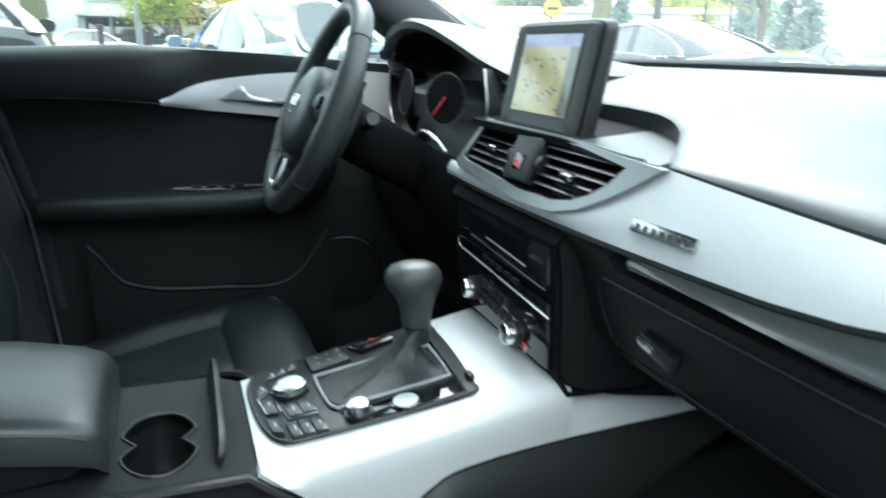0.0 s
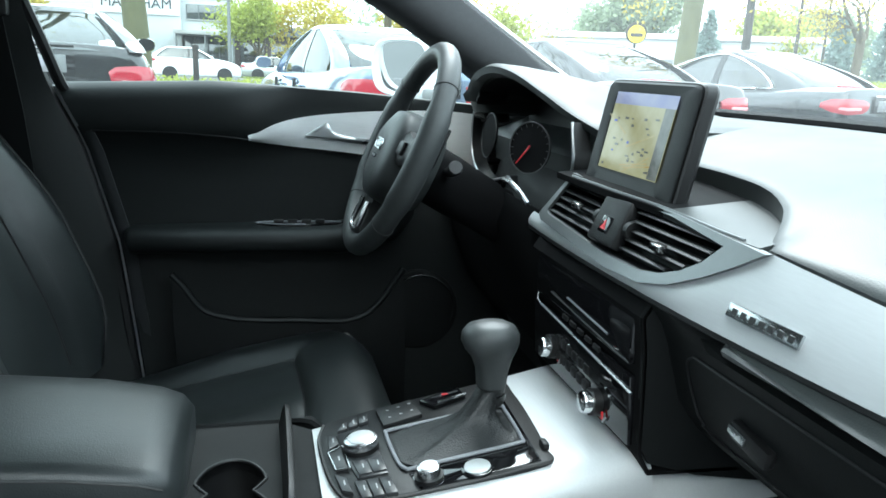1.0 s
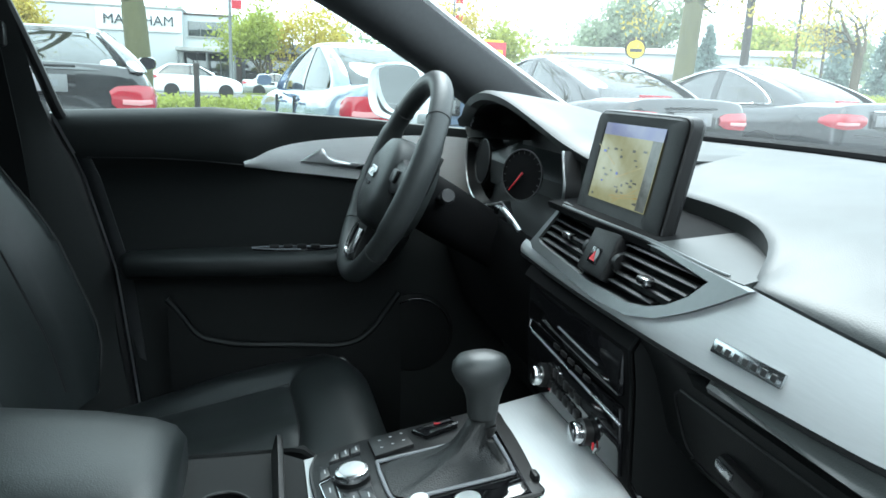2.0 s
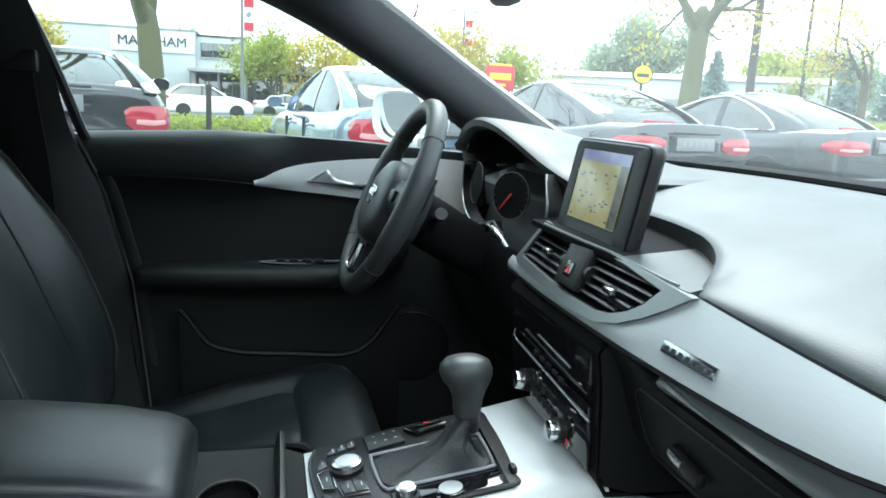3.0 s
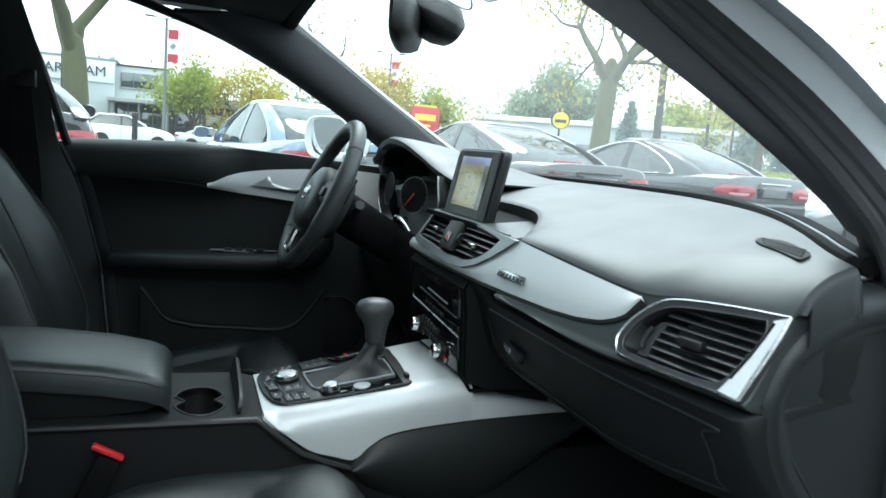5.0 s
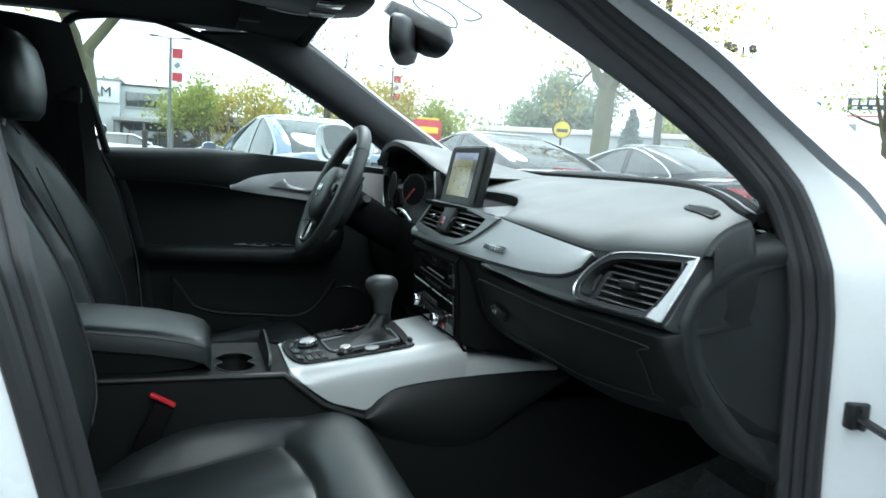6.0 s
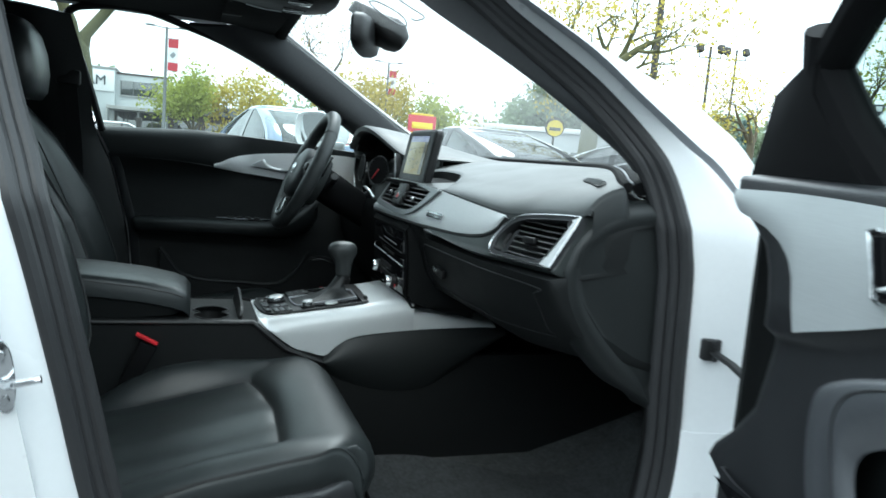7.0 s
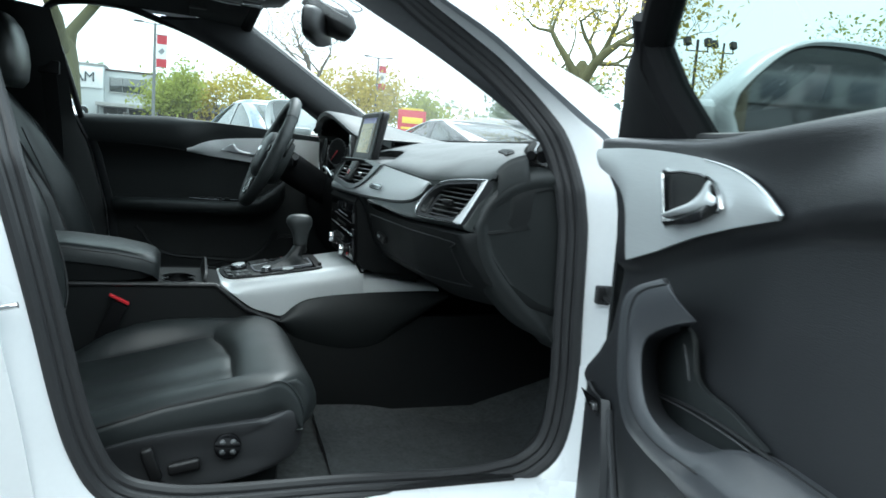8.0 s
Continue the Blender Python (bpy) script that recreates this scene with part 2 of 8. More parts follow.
def pad_z(x, y):
    a, b = min(1, abs(y + 0.1) / 0.45), min(1, abs(x - 0.42) / 0.16)
    return pad_rise(x) + 0.017 * (0.5 + 0.5 * math.cos(math.pi * a)) * (0.5 + 0.5 * math.cos(math.pi * b))


def vent_x(y, z):
    return 0.394 + 0.222 * (-y - 0.542) + 0.539 * (z - 0.885)


def dash_x(y, z):
    """The rounded face that holds the band and the side vent."""
    f = min(max((-y - 0.52) / 0.06, 0), 1)
    f = f * f * (3 - 2 * f)
    return face_x(y, z) * (1 - f) + (vent_x(y, z) + 0.002) * f


rows = []
for y in [-0.701, -0.698, -0.692, -0.686, -0.67, -0.65, -0.625, -0.60, -0.58, -0.568, -0.558, -0.5525, -0.5475, -0.54, -0.525, *np.linspace(-0.50, -0.27, 9), -0.258, -0.246, -0.239, -0.232, -0.222, -0.213, -0.20, -0.19, -0.17, -0.15, -0.125, -0.10, -0.05, 0.0, 0.07, 0.13, 0.15, 0.17, 0.3, 0.45, 0.6, 0.70]:
    xf = crest_x(y)
    if y < -0.25:
        zt_ = float(lerp(y, [-0.702, -0.641, -0.583, -0.561, -0.548, -0.25], [0.9585, 0.9565, 0.952, 0.949, 0.9478, 0.968]))
        zh = float(lerp(y, [-0.69, -0.641, -0.588, -0.567, -0.552, -0.546], [0.948, 0.946, 0.940, 0.932, 0.918, 0.897])) - 0.001
        k = 0.07 if -0.69 < y < -0.551 else 0.004
        zb_ = float(lerp(y, [-0.46, -0.27], [0.0, 0.016]))
        low = [(dash_x(y, 0.878) + 0.030, 0.866 + zb_), (dash_x(y, 0.878) + 0.012, 0.868 + zb_), (dash_x(y, 0.878) + 0.003, 0.8715 + zb_), (dash_x(y, 0.878), 0.875 + zb_ * 0.6), (dash_x(y, 0.8795) + 0.002, 0.8795), (dash_x(y, 0.881) + 0.004, 0.881), (dash_x(y, 0.885) + k, 0.885), (dash_x(y, zh) + k, zh), (dash_x(y, zh + 0.004) + 0.004, zh + 0.003), (dash_x(y, zt_ - 0.004) + 0.004, zt_ - 0.004)]
        s, j = np.array((dash_x(y, zt_), zt_)), None
        xj = min(s[0] + 0.075, xf - 0.02)
        j = np.array((xj, pad_z(xj, y)))
        c1, c2 = s + np.array((0.40, 0.92)) * (0.003 + 0.013 * min(1, (-y - 0.25) / 0.12)), j - np.array((1, 0.36)) * 0.028
        top = [tuple(s * (1 - f) ** 3 + 3 * c1 * f * (1 - f) ** 2 + 3 * c2 * f * f * (1 - f) + j * f ** 3) for f in np.linspace(0, 1, 12)]
        top += [(x, pad_z(x, y)) for x in np.linspace(xj, xf - 0.01, 14)[1:]]
    else:
        xr = pad_rear(y)
        z0 = pad_z(xr, y)
        low = [(xr + 0.006 - 0.0006 * k, z0 - 0.05 + 0.0048 * k) for k in range(10)]
        top = [(xr, z0 - 0.003), (xr + 0.004, z0 + 0.0005)] + [(x, pad_z(x, y)) for x in np.linspace(xr + 0.010, xr + 0.075, 10)] + [(x, pad_z(x, y)) for x in np.linspace(xr + 0.075, xf - 0.01, 14)[1:]]
    zc = pad_z(xf, y)
    row = low + top + [(xf - 0.002, zc - 0.001), (xf + 0.002, zc - 0.008), (xf + 0.003, 0.97)]
    rows.append([(x, y, z) for x, z in row])
# the outer end rolls down towards the door
ends = [[(x + (0.02 * d if z < 0.96 else 0.004 * d), yy if z >= 0.96 else -0.7015 - 0.001 * d, z - (d * 0.05 if z >= 0.972 else 0)) for x, _, z in rows[0]] for yy, d in ((-0.711, 0.9), (-0.709, 0.16), (-0.7055, 0.04))]
part("pad_end", sheet([r[10:] for r in ends + rows[:1]], 0.0), "door_dark", dash, "dark outer end of the pad", 50)
part("top_pad", sheet([r[10:] for r in rows], 0.0), "pad", dash, "soft grained dark grey upper pad", 50)
part("dash_face", sheet([r[:11] for r in ends + rows], 0.0), "pad", dash, "soft black dashboard face", 50)

# black rubber strips before the windscreen
for off, z, r in ((0.011, -0.004, 0.0085), (0.036, -0.005, 0.0115)):
    part("cowl_strip", tube([(crest_x(y) + off, y, pad_z(crest_x(y), y) + z + float(lerp(y, [-0.55, -0.25], [0, 0.005]))) for y in np.linspace(-0.68, 0.66, 34)], r, 8), "cowl_black", dash, "black rubber strip")
part("cowl_line", tube([(crest_x(y) + 0.0215, y, pad_z(crest_x(y), y) + 0.001 + float(lerp(y, [-0.55, -0.25], [0, 0.005]))) for y in np.linspace(-0.67, 0.66, 34)], 0.0022, 6), "grey_strip", dash, "thin grey line between the rubber strips")
part("cowl_shelf", ruled([(crest_x(y) + 0.006, y, pad_z(crest_x(y), y) - 0.012) for y in np.linspace(-0.68, 0.68, 24)], [(crest_x(y) + 0.10, y, 0.965) for y in np.linspace(-0.68, 0.68, 24)], 3, 0.006), "cowl_black", dash)

# the aluminium band
ys = np.linspace(-0.548, 0.225, 60)
ztop = lerp(ys, [-0.548, -0.25, -0.235, -0.205, -0.17, -0.136, -0.11, 0.225], [0.9445, 0.966, 0.957, 0.937, 0.920, 0.911, 0.9075, 0.906])
zbot = lerp(ys, [-0.548, -0.545, -0.535, -0.52, -0.50, -0.46, -0.40, -0.2, 0.225], [0.943, 0.935, 0.923, 0.914, 0.907, 0.901, 0.897, 0.893, 0.887])
part("trim_band", ruled([(face_x(y, z), y, z) for y, z in zip(ys, ztop)], [(face_x(y, z), y, z) for y, z in zip(ys, zbot)], 6, 0.006, (-0.0035, 0, 0)), "silver", dash, "brushed aluminium band")
part("trim_edge", tube([(face_x(y, z) + 0.003, y, z - 0.003) for y, z in zip(ys, zbot)], 0.0035, 6), "plastic", dash)

# badge: a plate with plain bars
bx = lambda y, z: face_x(y, z) - 0.0055
badge = part("badge", box((bx(-0.29, 0.918) - 0.0012, -0.29, 0.918), (0.003, 0.080, 0.012), 0.001, 2, Matrix.Rotation(radians(2.8), 4, "Z") @ Matrix.Rotation(radians(21), 4, "Y")), "satin", dash, "small bright badge with plain bars")
for k in range(7):
    y = -0.259 - k * 0.0104
    part("bar", box((bx(y, 0.918) - 0.0026, y, 0.918), (0.0016, 0.006, 0.0055), 0.0004, 1, Matrix.Rotation(radians(21), 4, "Y")), "plastic", badge)

# lower dashboard, glovebox lid and latch
rows = []
for y in [*np.linspace(-0.70, -0.46, 16), *np.linspace(-0.44, 0.72, 26)]:
    e = min(max((abs(y) - 0.48) / 0.22, 0), 1) ** 1.5
    row = [(0.50, 0.955), (face_x(y, 0.945) + 0.014, 0.943), (face_x(y, 0.92) + 0.012, 0.92), (face_x(y, 0.9) + 0.012, 0.90), (face_x(y, 0.89) + 0.006, 0.885), (face_x(y, 0.89) + 0.012, 0.876), (0.388, 0.862), (0.396, 0.845), (0.404, 0.82)] + ([(0.418, 0.778), (0.446, 0.742), (0.50, 0.714), (0.60, 0.694), (0.95, 0.68)] if y < 0.05 else [(0.415, 0.78), (0.432, 0.70), (0.47, 0.60), (0.60, 0.53), (0.95, 0.50)])
    row = [(x + e * float(lerp(z, [0.53, 0.60, 0.66, 0.69, 0.73, 0.78, 0.83, 0.90, 0.96], [0.25, 0.25, 0.19, 0.15, 0.105, 0.058, 0.036, 0.02, 0.0])), z) for x, z in row]
    if y < -0.24:
        row = [(x + 0.06 if z > 0.872 else x, z) for x, z in row]
    if y < -0.69:
        rows.append([(x + 0.045, y - 0.006, z) for x, z in row])
        rows.append([(x + 0.012, y - 0.005, z) for x, z in row])
        rows.append([(x + 0.003, y - 0.003, z) for x, z in row])
    rows.append([(x, y, z) for x, z in row])
part("lower_panel", sheet(rows, 0.0), "soft", dash, "matt black lower dashboard", 60)
lid = [(-0.18, 0.846), (-0.64, 0.846), (-0.655, 0.83), (-0.645, 0.775), (-0.60, 0.758), (-0.20, 0.758), (-0.17, 0.775), (-0.165, 0.83)]
pts = [(float(lerp(z, [0.742, 0.778, 0.82, 0.85], [0.446, 0.418, 0.404, 0.394])) - 0.001 + min(max((abs(y) - 0.48) / 0.22, 0), 1) ** 1.5 * float(lerp(z, [0.60, 0.66, 0.69, 0.73, 0.78, 0.83, 0.90], [0.25, 0.19, 0.15, 0.105, 0.058, 0.036, 0.02])), y, z) for y, z in spline(lid + lid[:1], 60)]
part("glovebox_seam", tube(pts, 0.0014, 6), "rubber", dash, "dark joint round the glovebox lid")
latch = part("glovebox_latch", box((0.405, -0.262, 0.800), (0.012, 0.052, 0.018), 0.004, 2, Matrix.Rotation(radians(8), 4, "X")), "plastic", dash, "black glovebox latch with bright lock")
part("lock", box((0.3985, -0.250, 0.803), (0.004, 0.024, 0.009), 0.0015, 2, Matrix.Rotation(radians(8), 4, "X")), "satin", latch)

# end cap beside the door: a large rounded panel
capo = [(0.444, 0.878), (0.457, 0.914), (0.474, 0.939), (0.496, 0.960), (0.527, 0.977), (0.565, 0.986), (0.61, 0.984), (0.634, 0.93), (0.640, 0.80), (0.634, 0.661), (0.603, 0.674), (0.554, 0.701), (0.504, 0.748), (0.467, 0.799), (0.449, 0.839)]
capi = [(0.472, 0.881), (0.485, 0.911), (0.503, 0.924), (0.525, 0.935), (0.548, 0.942), (0.57, 0.947), (0.605, 0.945), (0.622, 0.90), (0.626, 0.80), (0.619, 0.690), (0.594, 0.711), (0.555, 0.748), (0.520, 0.786), (0.492, 0.822), (0.479, 0.852)]
rim_o, rim_i = spline(capo + capo[:1], 61)[:-1], spline(capi + capi[:1], 61)[:-1]
rows = [[(x, yy, z) for x, z in rim_o * (1 - f) + rim_i * f] for f, yy in ((-0.08, -0.655), (0.0, -0.692), (0.18, -0.704), (0.45, -0.7105), (0.75, -0.709), (1.0, -0.703))]
cc = np.mean(rim_i, 0)
rows += [[(cc[0] + (x - cc[0]) * f, yy, cc[1] + (z - cc[1]) * f) for x, z in rim_i] for f, yy in ((0.95, -0.7025), (0.5, -0.7045), (0.0, -0.705))]
part("end_cap", sheet(rows, 0, False, True), "door_dark", dash, "rounded black end panel with a raised rim", 60)

# side vent
VU = Vector((0.222, -1, 0)).normalized()


def on_vent(y, z, lift=0.0):
    n = Vector((1, 0.222, -0.539)).normalized()
    return Vector((0.394 + 0.222 * (-y - 0.542) + 0.539 * (z - 0.885), y, z)) - n * lift


def inset(poly, k):
    c = np.mean(poly, 0)
    return [tuple(c + (np.array(p) - c) * k) for p in poly]


outer = spline([(-0.540, 0.887), (-0.536, 0.898), (-0.543, 0.921), (-0.561, 0.939), (-0.583, 0.9475), (-0.641, 0.954), (-0.704, 0.9575)], 22).tolist() + [(-0.7045, 0.945), (-0.703, 0.925), (-0.700, 0.8785)] + spline([(-0.697, 0.877), (-0.676, 0.878), (-0.622, 0.8775), (-0.560, 0.8785), (-0.546, 0.881)], 10).tolist()
inner = spline([(-0.548, 0.889), (-0.545, 0.899), (-0.552, 0.919), (-0.567, 0.933), (-0.588, 0.941), (-0.641, 0.947), (-0.684, 0.950)], 22).tolist() + [(-0.689, 0.940), (-0.687, 0.925), (-0.678, 0.894)] + spline([(-0.673, 0.888), (-0.660, 0.884), (-0.622, 0.883), (-0.563, 0.884), (-0.552, 0.8855)], 10).tolist()
vent = part("side_vent", sheet([[on_vent(y, z, -0.012) for y, z in outer], [on_vent(y, z, 0.004) for y, z in outer], [on_vent(y, z, 0.005) for y, z in inset(outer, 0.985)], [on_vent(y, z, 0.004) for y, z in inner], [on_vent(y, z, -0.006) for y, z in inset(inner, 0.98)]], 0, False, True), "gunmetal", dash, "passenger air vent with satin metal frame")
part("vent_rim", tube([on_vent(y, z, 0.0045) for y, z in inset(outer, 0.992)], 0.0016, 6, True), "satin", vent, "bright outer edge of the vent")
part("vent_plate", ruled([on_vent(a, z, 0.0050) for a, z in ((-0.6910, 0.951), (-0.6900, 0.935), (-0.687, 0.915), (-0.680, 0.890), (-0.676, 0.880))], [on_vent(a, z, 0.0050) for a, z in ((-0.7055, 0.9575), (-0.7060, 0.940), (-0.7045, 0.918), (-0.702, 0.895), (-0.6995, 0.8785))], 3, 0.0), "silver", vent, "silver plate beside the louvres")
part("vent_strip", sheet([[on_vent(a - w, z, 0.0052) for a, z in ((-0.691, 0.949), (-0.6895, 0.935), (-0.686, 0.915), (-0.680, 0.893))] for w in (0.0, 0.0015, 0.003)], 0.001), "chrome", vent, "bright strip beside the louvres")
cup = [on_vent(y, z, -0.002) for y, z in inset(inner, 0.985)]
part("vent_box", sheet([cup, [p + Vector((0.05, 0, -0.01)) for p in cup], [Vector((0.49, -0.62, 0.905))] * len(cup)], 0, False, True), "plastic", vent)
part("inner_rim", tube([on_vent(y, z, 0.0035) for y, z in inner], 0.0010, 6, True), "gunmetal", vent)
part("vent_cheek", slab([(0.012, 0.0), (0.026, 0.0), (0.024, 0.022), (0.030, 0.044), (0.020, 0.042), (0.010, 0.024)], on_vent(-0.552, 0.887, -0.004), (0.222, -1, 0), (0.539, 0, 1), 0.01, 0.001), "gunmetal", vent, "black cheek with a thumb wheel")
part("thumb_wheel", tube([on_vent(-0.568, 0.894, 0.0), on_vent(-0.5665, 0.905, 0.001), on_vent(-0.569, 0.916, 0.0)], 0.0028, 8), "plastic", vent)
for k in range(7):
    z = 0.8895 + k * 0.0085
    y0 = float(lerp(z, [0.885, 0.945], [-0.580, -0.577]))
    y1 = float(lerp(z, [0.885, 0.945], [-0.670, -0.690]))
    part("slat", tube([on_vent(y0, z + 0.001, -0.005), on_vent((y0 + y1) / 2, z, -0.005), on_vent(y1, z - 0.0002, -0.005)], 0.0052, 8, False, (1.0, 0.36)), "plastic", vent)
part("vent_tab", box(on_vent(-0.622, 0.912, 0.001), (0.010, 0.030, 0.010), 0.002, 2, Matrix.Rotation(radians(12.5), 4, "Z")), "plastic", vent, "grey slider tab")

# demister grille on the pad
def on_pad(x, y, lift=0.0):
    return (x, y, pad_z(x, y) + lift)


gro = spline([(0.553, -0.556), (0.557, -0.575), (0.556, -0.595), (0.548, -0.622), (0.538, -0.646), (0.522, -0.650), (0.525, -0.632), (0.532, -0.606), (0.538, -0.577), (0.545, -0.560), (0.553, -0.556)], 33)[:-1]
gr = part("demister_grille", sheet([[on_pad(x, y, -0.003) for x, y in gro], [on_pad(x, y, 0.0022) for x, y in gro], [on_pad(0.541 + (x - 0.541) * 0.9, -0.603 + (y + 0.603) * 0.94, 0.0026) for x, y in gro], [on_pad(0.541, -0.603, 0.0024)] * len(gro)], 0, False, True), "soft", dash, "small black demister grille")
for k in range(4):
    a, b = (0.552 - 0.004 * k, -0.562 - 0.006 * k), (0.542 - 0.005 * k, -0.634 - 0.004 * k)
    part("slat", tube([on_pad(a[0] + (b[0] - a[0]) * f, a[1] + (b[1] - a[1]) * f, 0.003) for f in (0, 0.33, 0.67, 1)], 0.0012, 5), "pad", gr)

# centre vents
def on_cv(y, z, lift=0.0):
    return Vector((0.378 + 0.45 * (z - 0.935) + 0.05 * y * (y > 0) - lift, y, z))


co = [(0.137, 0.9735), (0.182, 0.912), (0.165, 0.906), (-0.047, 0.899), (-0.12, 0.902), (-0.165, 0.913), (-0.205, 0.931), (-0.235, 0.948), (-0.262, 0.9655), (-0.122, 0.9715)]
ci = [(0.130, 0.970), (0.160, 0.921), (0.148, 0.917), (-0.031, 0.9110), (-0.109, 0.912), (-0.144, 0.918), (-0.172, 0.928), (-0.195, 0.942), (-0.211, 0.960), (-0.122, 0.968)]
cv = part("center_vent", sheet([[on_cv(y, z, -0.006) for y, z in co], [on_cv(y, z, 0.0015) for y, z in co], [on_cv(y, z, 0.0015) for y, z in ci], [on_cv(y, z, -0.004) for y, z in ci]], 0, False, True), "vent_frame", dash, "pair of centre air vents with hazard switch", 30)
part("vent_box", sheet([[on_cv(y, z, -0.003) for y, z in ci], [on_cv(y, z, -0.05) for y, z in ci], [on_cv(-0.02, 0.94, -0.055)] * len(ci)], 0, False, True), "plastic", cv)
for k in range(5):
    z = 0.9215 + k * 0.0095
    ya = float(lerp(z, [0.916, 0.968], [0.155, 0.128]))
    yb = float(lerp(z, [0.916, 0.928, 0.94, 0.96], [-0.132, -0.166, -0.189, -0.206]))
    part("slat", tube([on_cv(ya, z, -0.006), on_cv(0.013, z, -0.006)], 0.0055, 8, False, (1, 0.34)), "plastic", cv)
    part("slat", tube([on_cv(-0.058, z, -0.006), on_cv(yb, z, -0.006)], 0.0055, 8, False, (1, 0.34)), "plastic", cv)
for y, z in ((0.075, 0.942), (-0.125, 0.938)):
    part("vent_tab", box(on_cv(y, z, 0.001), (0.012, 0.020, 0.008), 0.002), "satin", cv, "small grey slider tab")
hz = part("hazard_block", box(on_cv(-0.022, 0.941, -0.002), (0.016, 0.062, 0.054), 0.004, 2, Matrix.Rotation(radians(24), 4, "Y")), "plastic", cv, "black block between the vents")
part("hazard_switch", box(on_cv(-0.022, 0.939, 0.0065), (0.004, 0.022, 0.020), 0.002, 2, Matrix.Rotation(radians(24), 4, "Y")), "gloss", hz, "hazard switch")
tri_bm = slab([(-0.006, -0.005), (0.006, -0.005), (0, 0.006)], on_cv(-0.022, 0.939, 0.0092), (0, -1, 0), (0.41, 0, 0.91), 0.001)
part("hazard_triangle", tri_bm, "red", hz)
for sy in (0.014, -0.060):
    part("thumb_wheel", disc(on_cv(sy - 0.004, 0.939, -0.006), (0, 1, 0), 0.011, 0.008, 18), "plastic", cv)

# ledge behind the vents, in a grey and a blackened part, and screen
led = [(0.388, 0.16, 0.9715), (0.385, 0.0, 0.9725), (0.392, -0.10, 0.971), (0.392, -0.20, 0.968), (0.396, -0.247, 0.967)]
led2 = [(0.52, 0.16, 0.985), (0.52, 0.0, 0.985), (0.505, -0.10, 0.982), (0.478, -0.18, 0.976), (0.415, -0.243, 0.9695)]
L1, L2 = spline(led, 60), spline(led2, 60)
part("ledge", ruled(L1[30:], L2[30:], 3, 0.008), "pad", dash, "grey ledge beside the screen")
# black stands in for the shade on this part of the ledge
part("ledge_shaded", ruled(L1[:31], L2[:31], 3, 0.008), "cowl_black", dash, "ledge below the screen, its shade put in as black")
part("slot_line", tube([(p[0] + 0.004, p[1], p[2] + 0.001) for p in L1[4:52]], 0.0016, 6), "vent_frame", dash, "thin line above the vents")

scr = part("screen", loft([[Vector((0.43 + 0.2 * (z - 1.035) + dx - 0.02 * (y > 0) * 0, y, z)) for y, z in ellipse(0.018, 1.0265, 0.105 * f, 0.0685 * f, 48, 14)] for f, dx in ((0.985, -0.005), (1.0, -0.003), (1.0, 0.008), (0.97, 0.013))]), "plastic", dash, "tilted colour display that shows a road map", 30)


def on_scr(y, z, lift=0.0):
    return Vector((0.424 + 0.2 * (z - 1.035) - lift, y, z))


part("bezel", sheet([[on_scr(y, z, 0.0005) for y, z in ellipse(0.018, 1.027, 0.102, 0.0655, 40, 16)], [on_scr(y, z, 0.002) for y, z in ellipse(0.018, 1.027, 0.099, 0.0635, 40, 16)], [on_scr(y, z, 0.0006) for y, z in ellipse(0.024, 1.034, 0.074, 0.048, 40, 12)]], 0, False, True), "plastic", scr)


def screen_mat(name, col, col2, scale):
    m = bpy.data.materials.new(name)
    m.use_nodes = True
    nt = m.node_tree
    b = nt.nodes["Principled BSDF"]
    n = nt.nodes.new("ShaderNodeTexNoise")
    n.inputs["Scale"].default_value, n.inputs["Detail"].default_value = scale, 4
    co_ = nt.nodes.new("ShaderNodeTexCoord")
    nt.links.new(co_.outputs["Object"], n.inputs["Vector"])
    r = nt.nodes.new("ShaderNodeValToRGB")
    r.color_ramp.elements[0].position, r.color_ramp.elements[1].position = 0.35, 0.65
    r.color_ramp.elements[0].color, r.color_ramp.elements[1].color = (*col, 1), (*col2, 1)
    nt.links.new(n.outputs["Fac"], r.inputs["Fac"])
    nt.links.new(r.outputs["Color"], b.inputs["Emission Color"])
    b.inputs["Emission Strength"].default_value = 0.16
    b.inputs["Base Color"].default_value = (0.02, 0.02, 0.02, 1)
    b.inputs["Roughness"].default_value = 0.15
    return m


M["map"] = screen_mat("map_picture", (0.62, 0.55, 0.24), (0.74, 0.68, 0.36), 60)
M["map_sky"] = screen_mat("map_sky", (0.35, 0.36, 0.75), (0.55, 0.56, 0.80), 20)
M["map_road"] = screen_mat("map_road", (0.75, 0.45, 0.08), (0.85, 0.75, 0.4), 40)
M["map_mark"] = screen_mat("map_mark", (0.12, 0.12, 0.10), (0.25, 0.25, 0.22), 90)
M["map_blue"] = screen_mat("map_blue", (0.1, 0.12, 0.6), (0.15, 0.2, 0.7), 90)


def flat(y0, z0, y1, z1, lift):
    return sheet([[on_scr(y0, z0, lift), on_scr(y1, z0, lift)], [on_scr(y0, z1, lift), on_scr(y1, z1, lift)]])


part("map_ground", flat(0.093, 0.989, -0.046, 1.066, 0.0012), "map", scr)
part("map_sky", flat(0.093, 1.066, -0.046, 1.080, 0.0012), "map_sky", scr)
part("side_menu", flat(-0.026, 0.990, -0.046, 1.066, 0.0018), "map_mark", scr)
rs = random.Random(4)
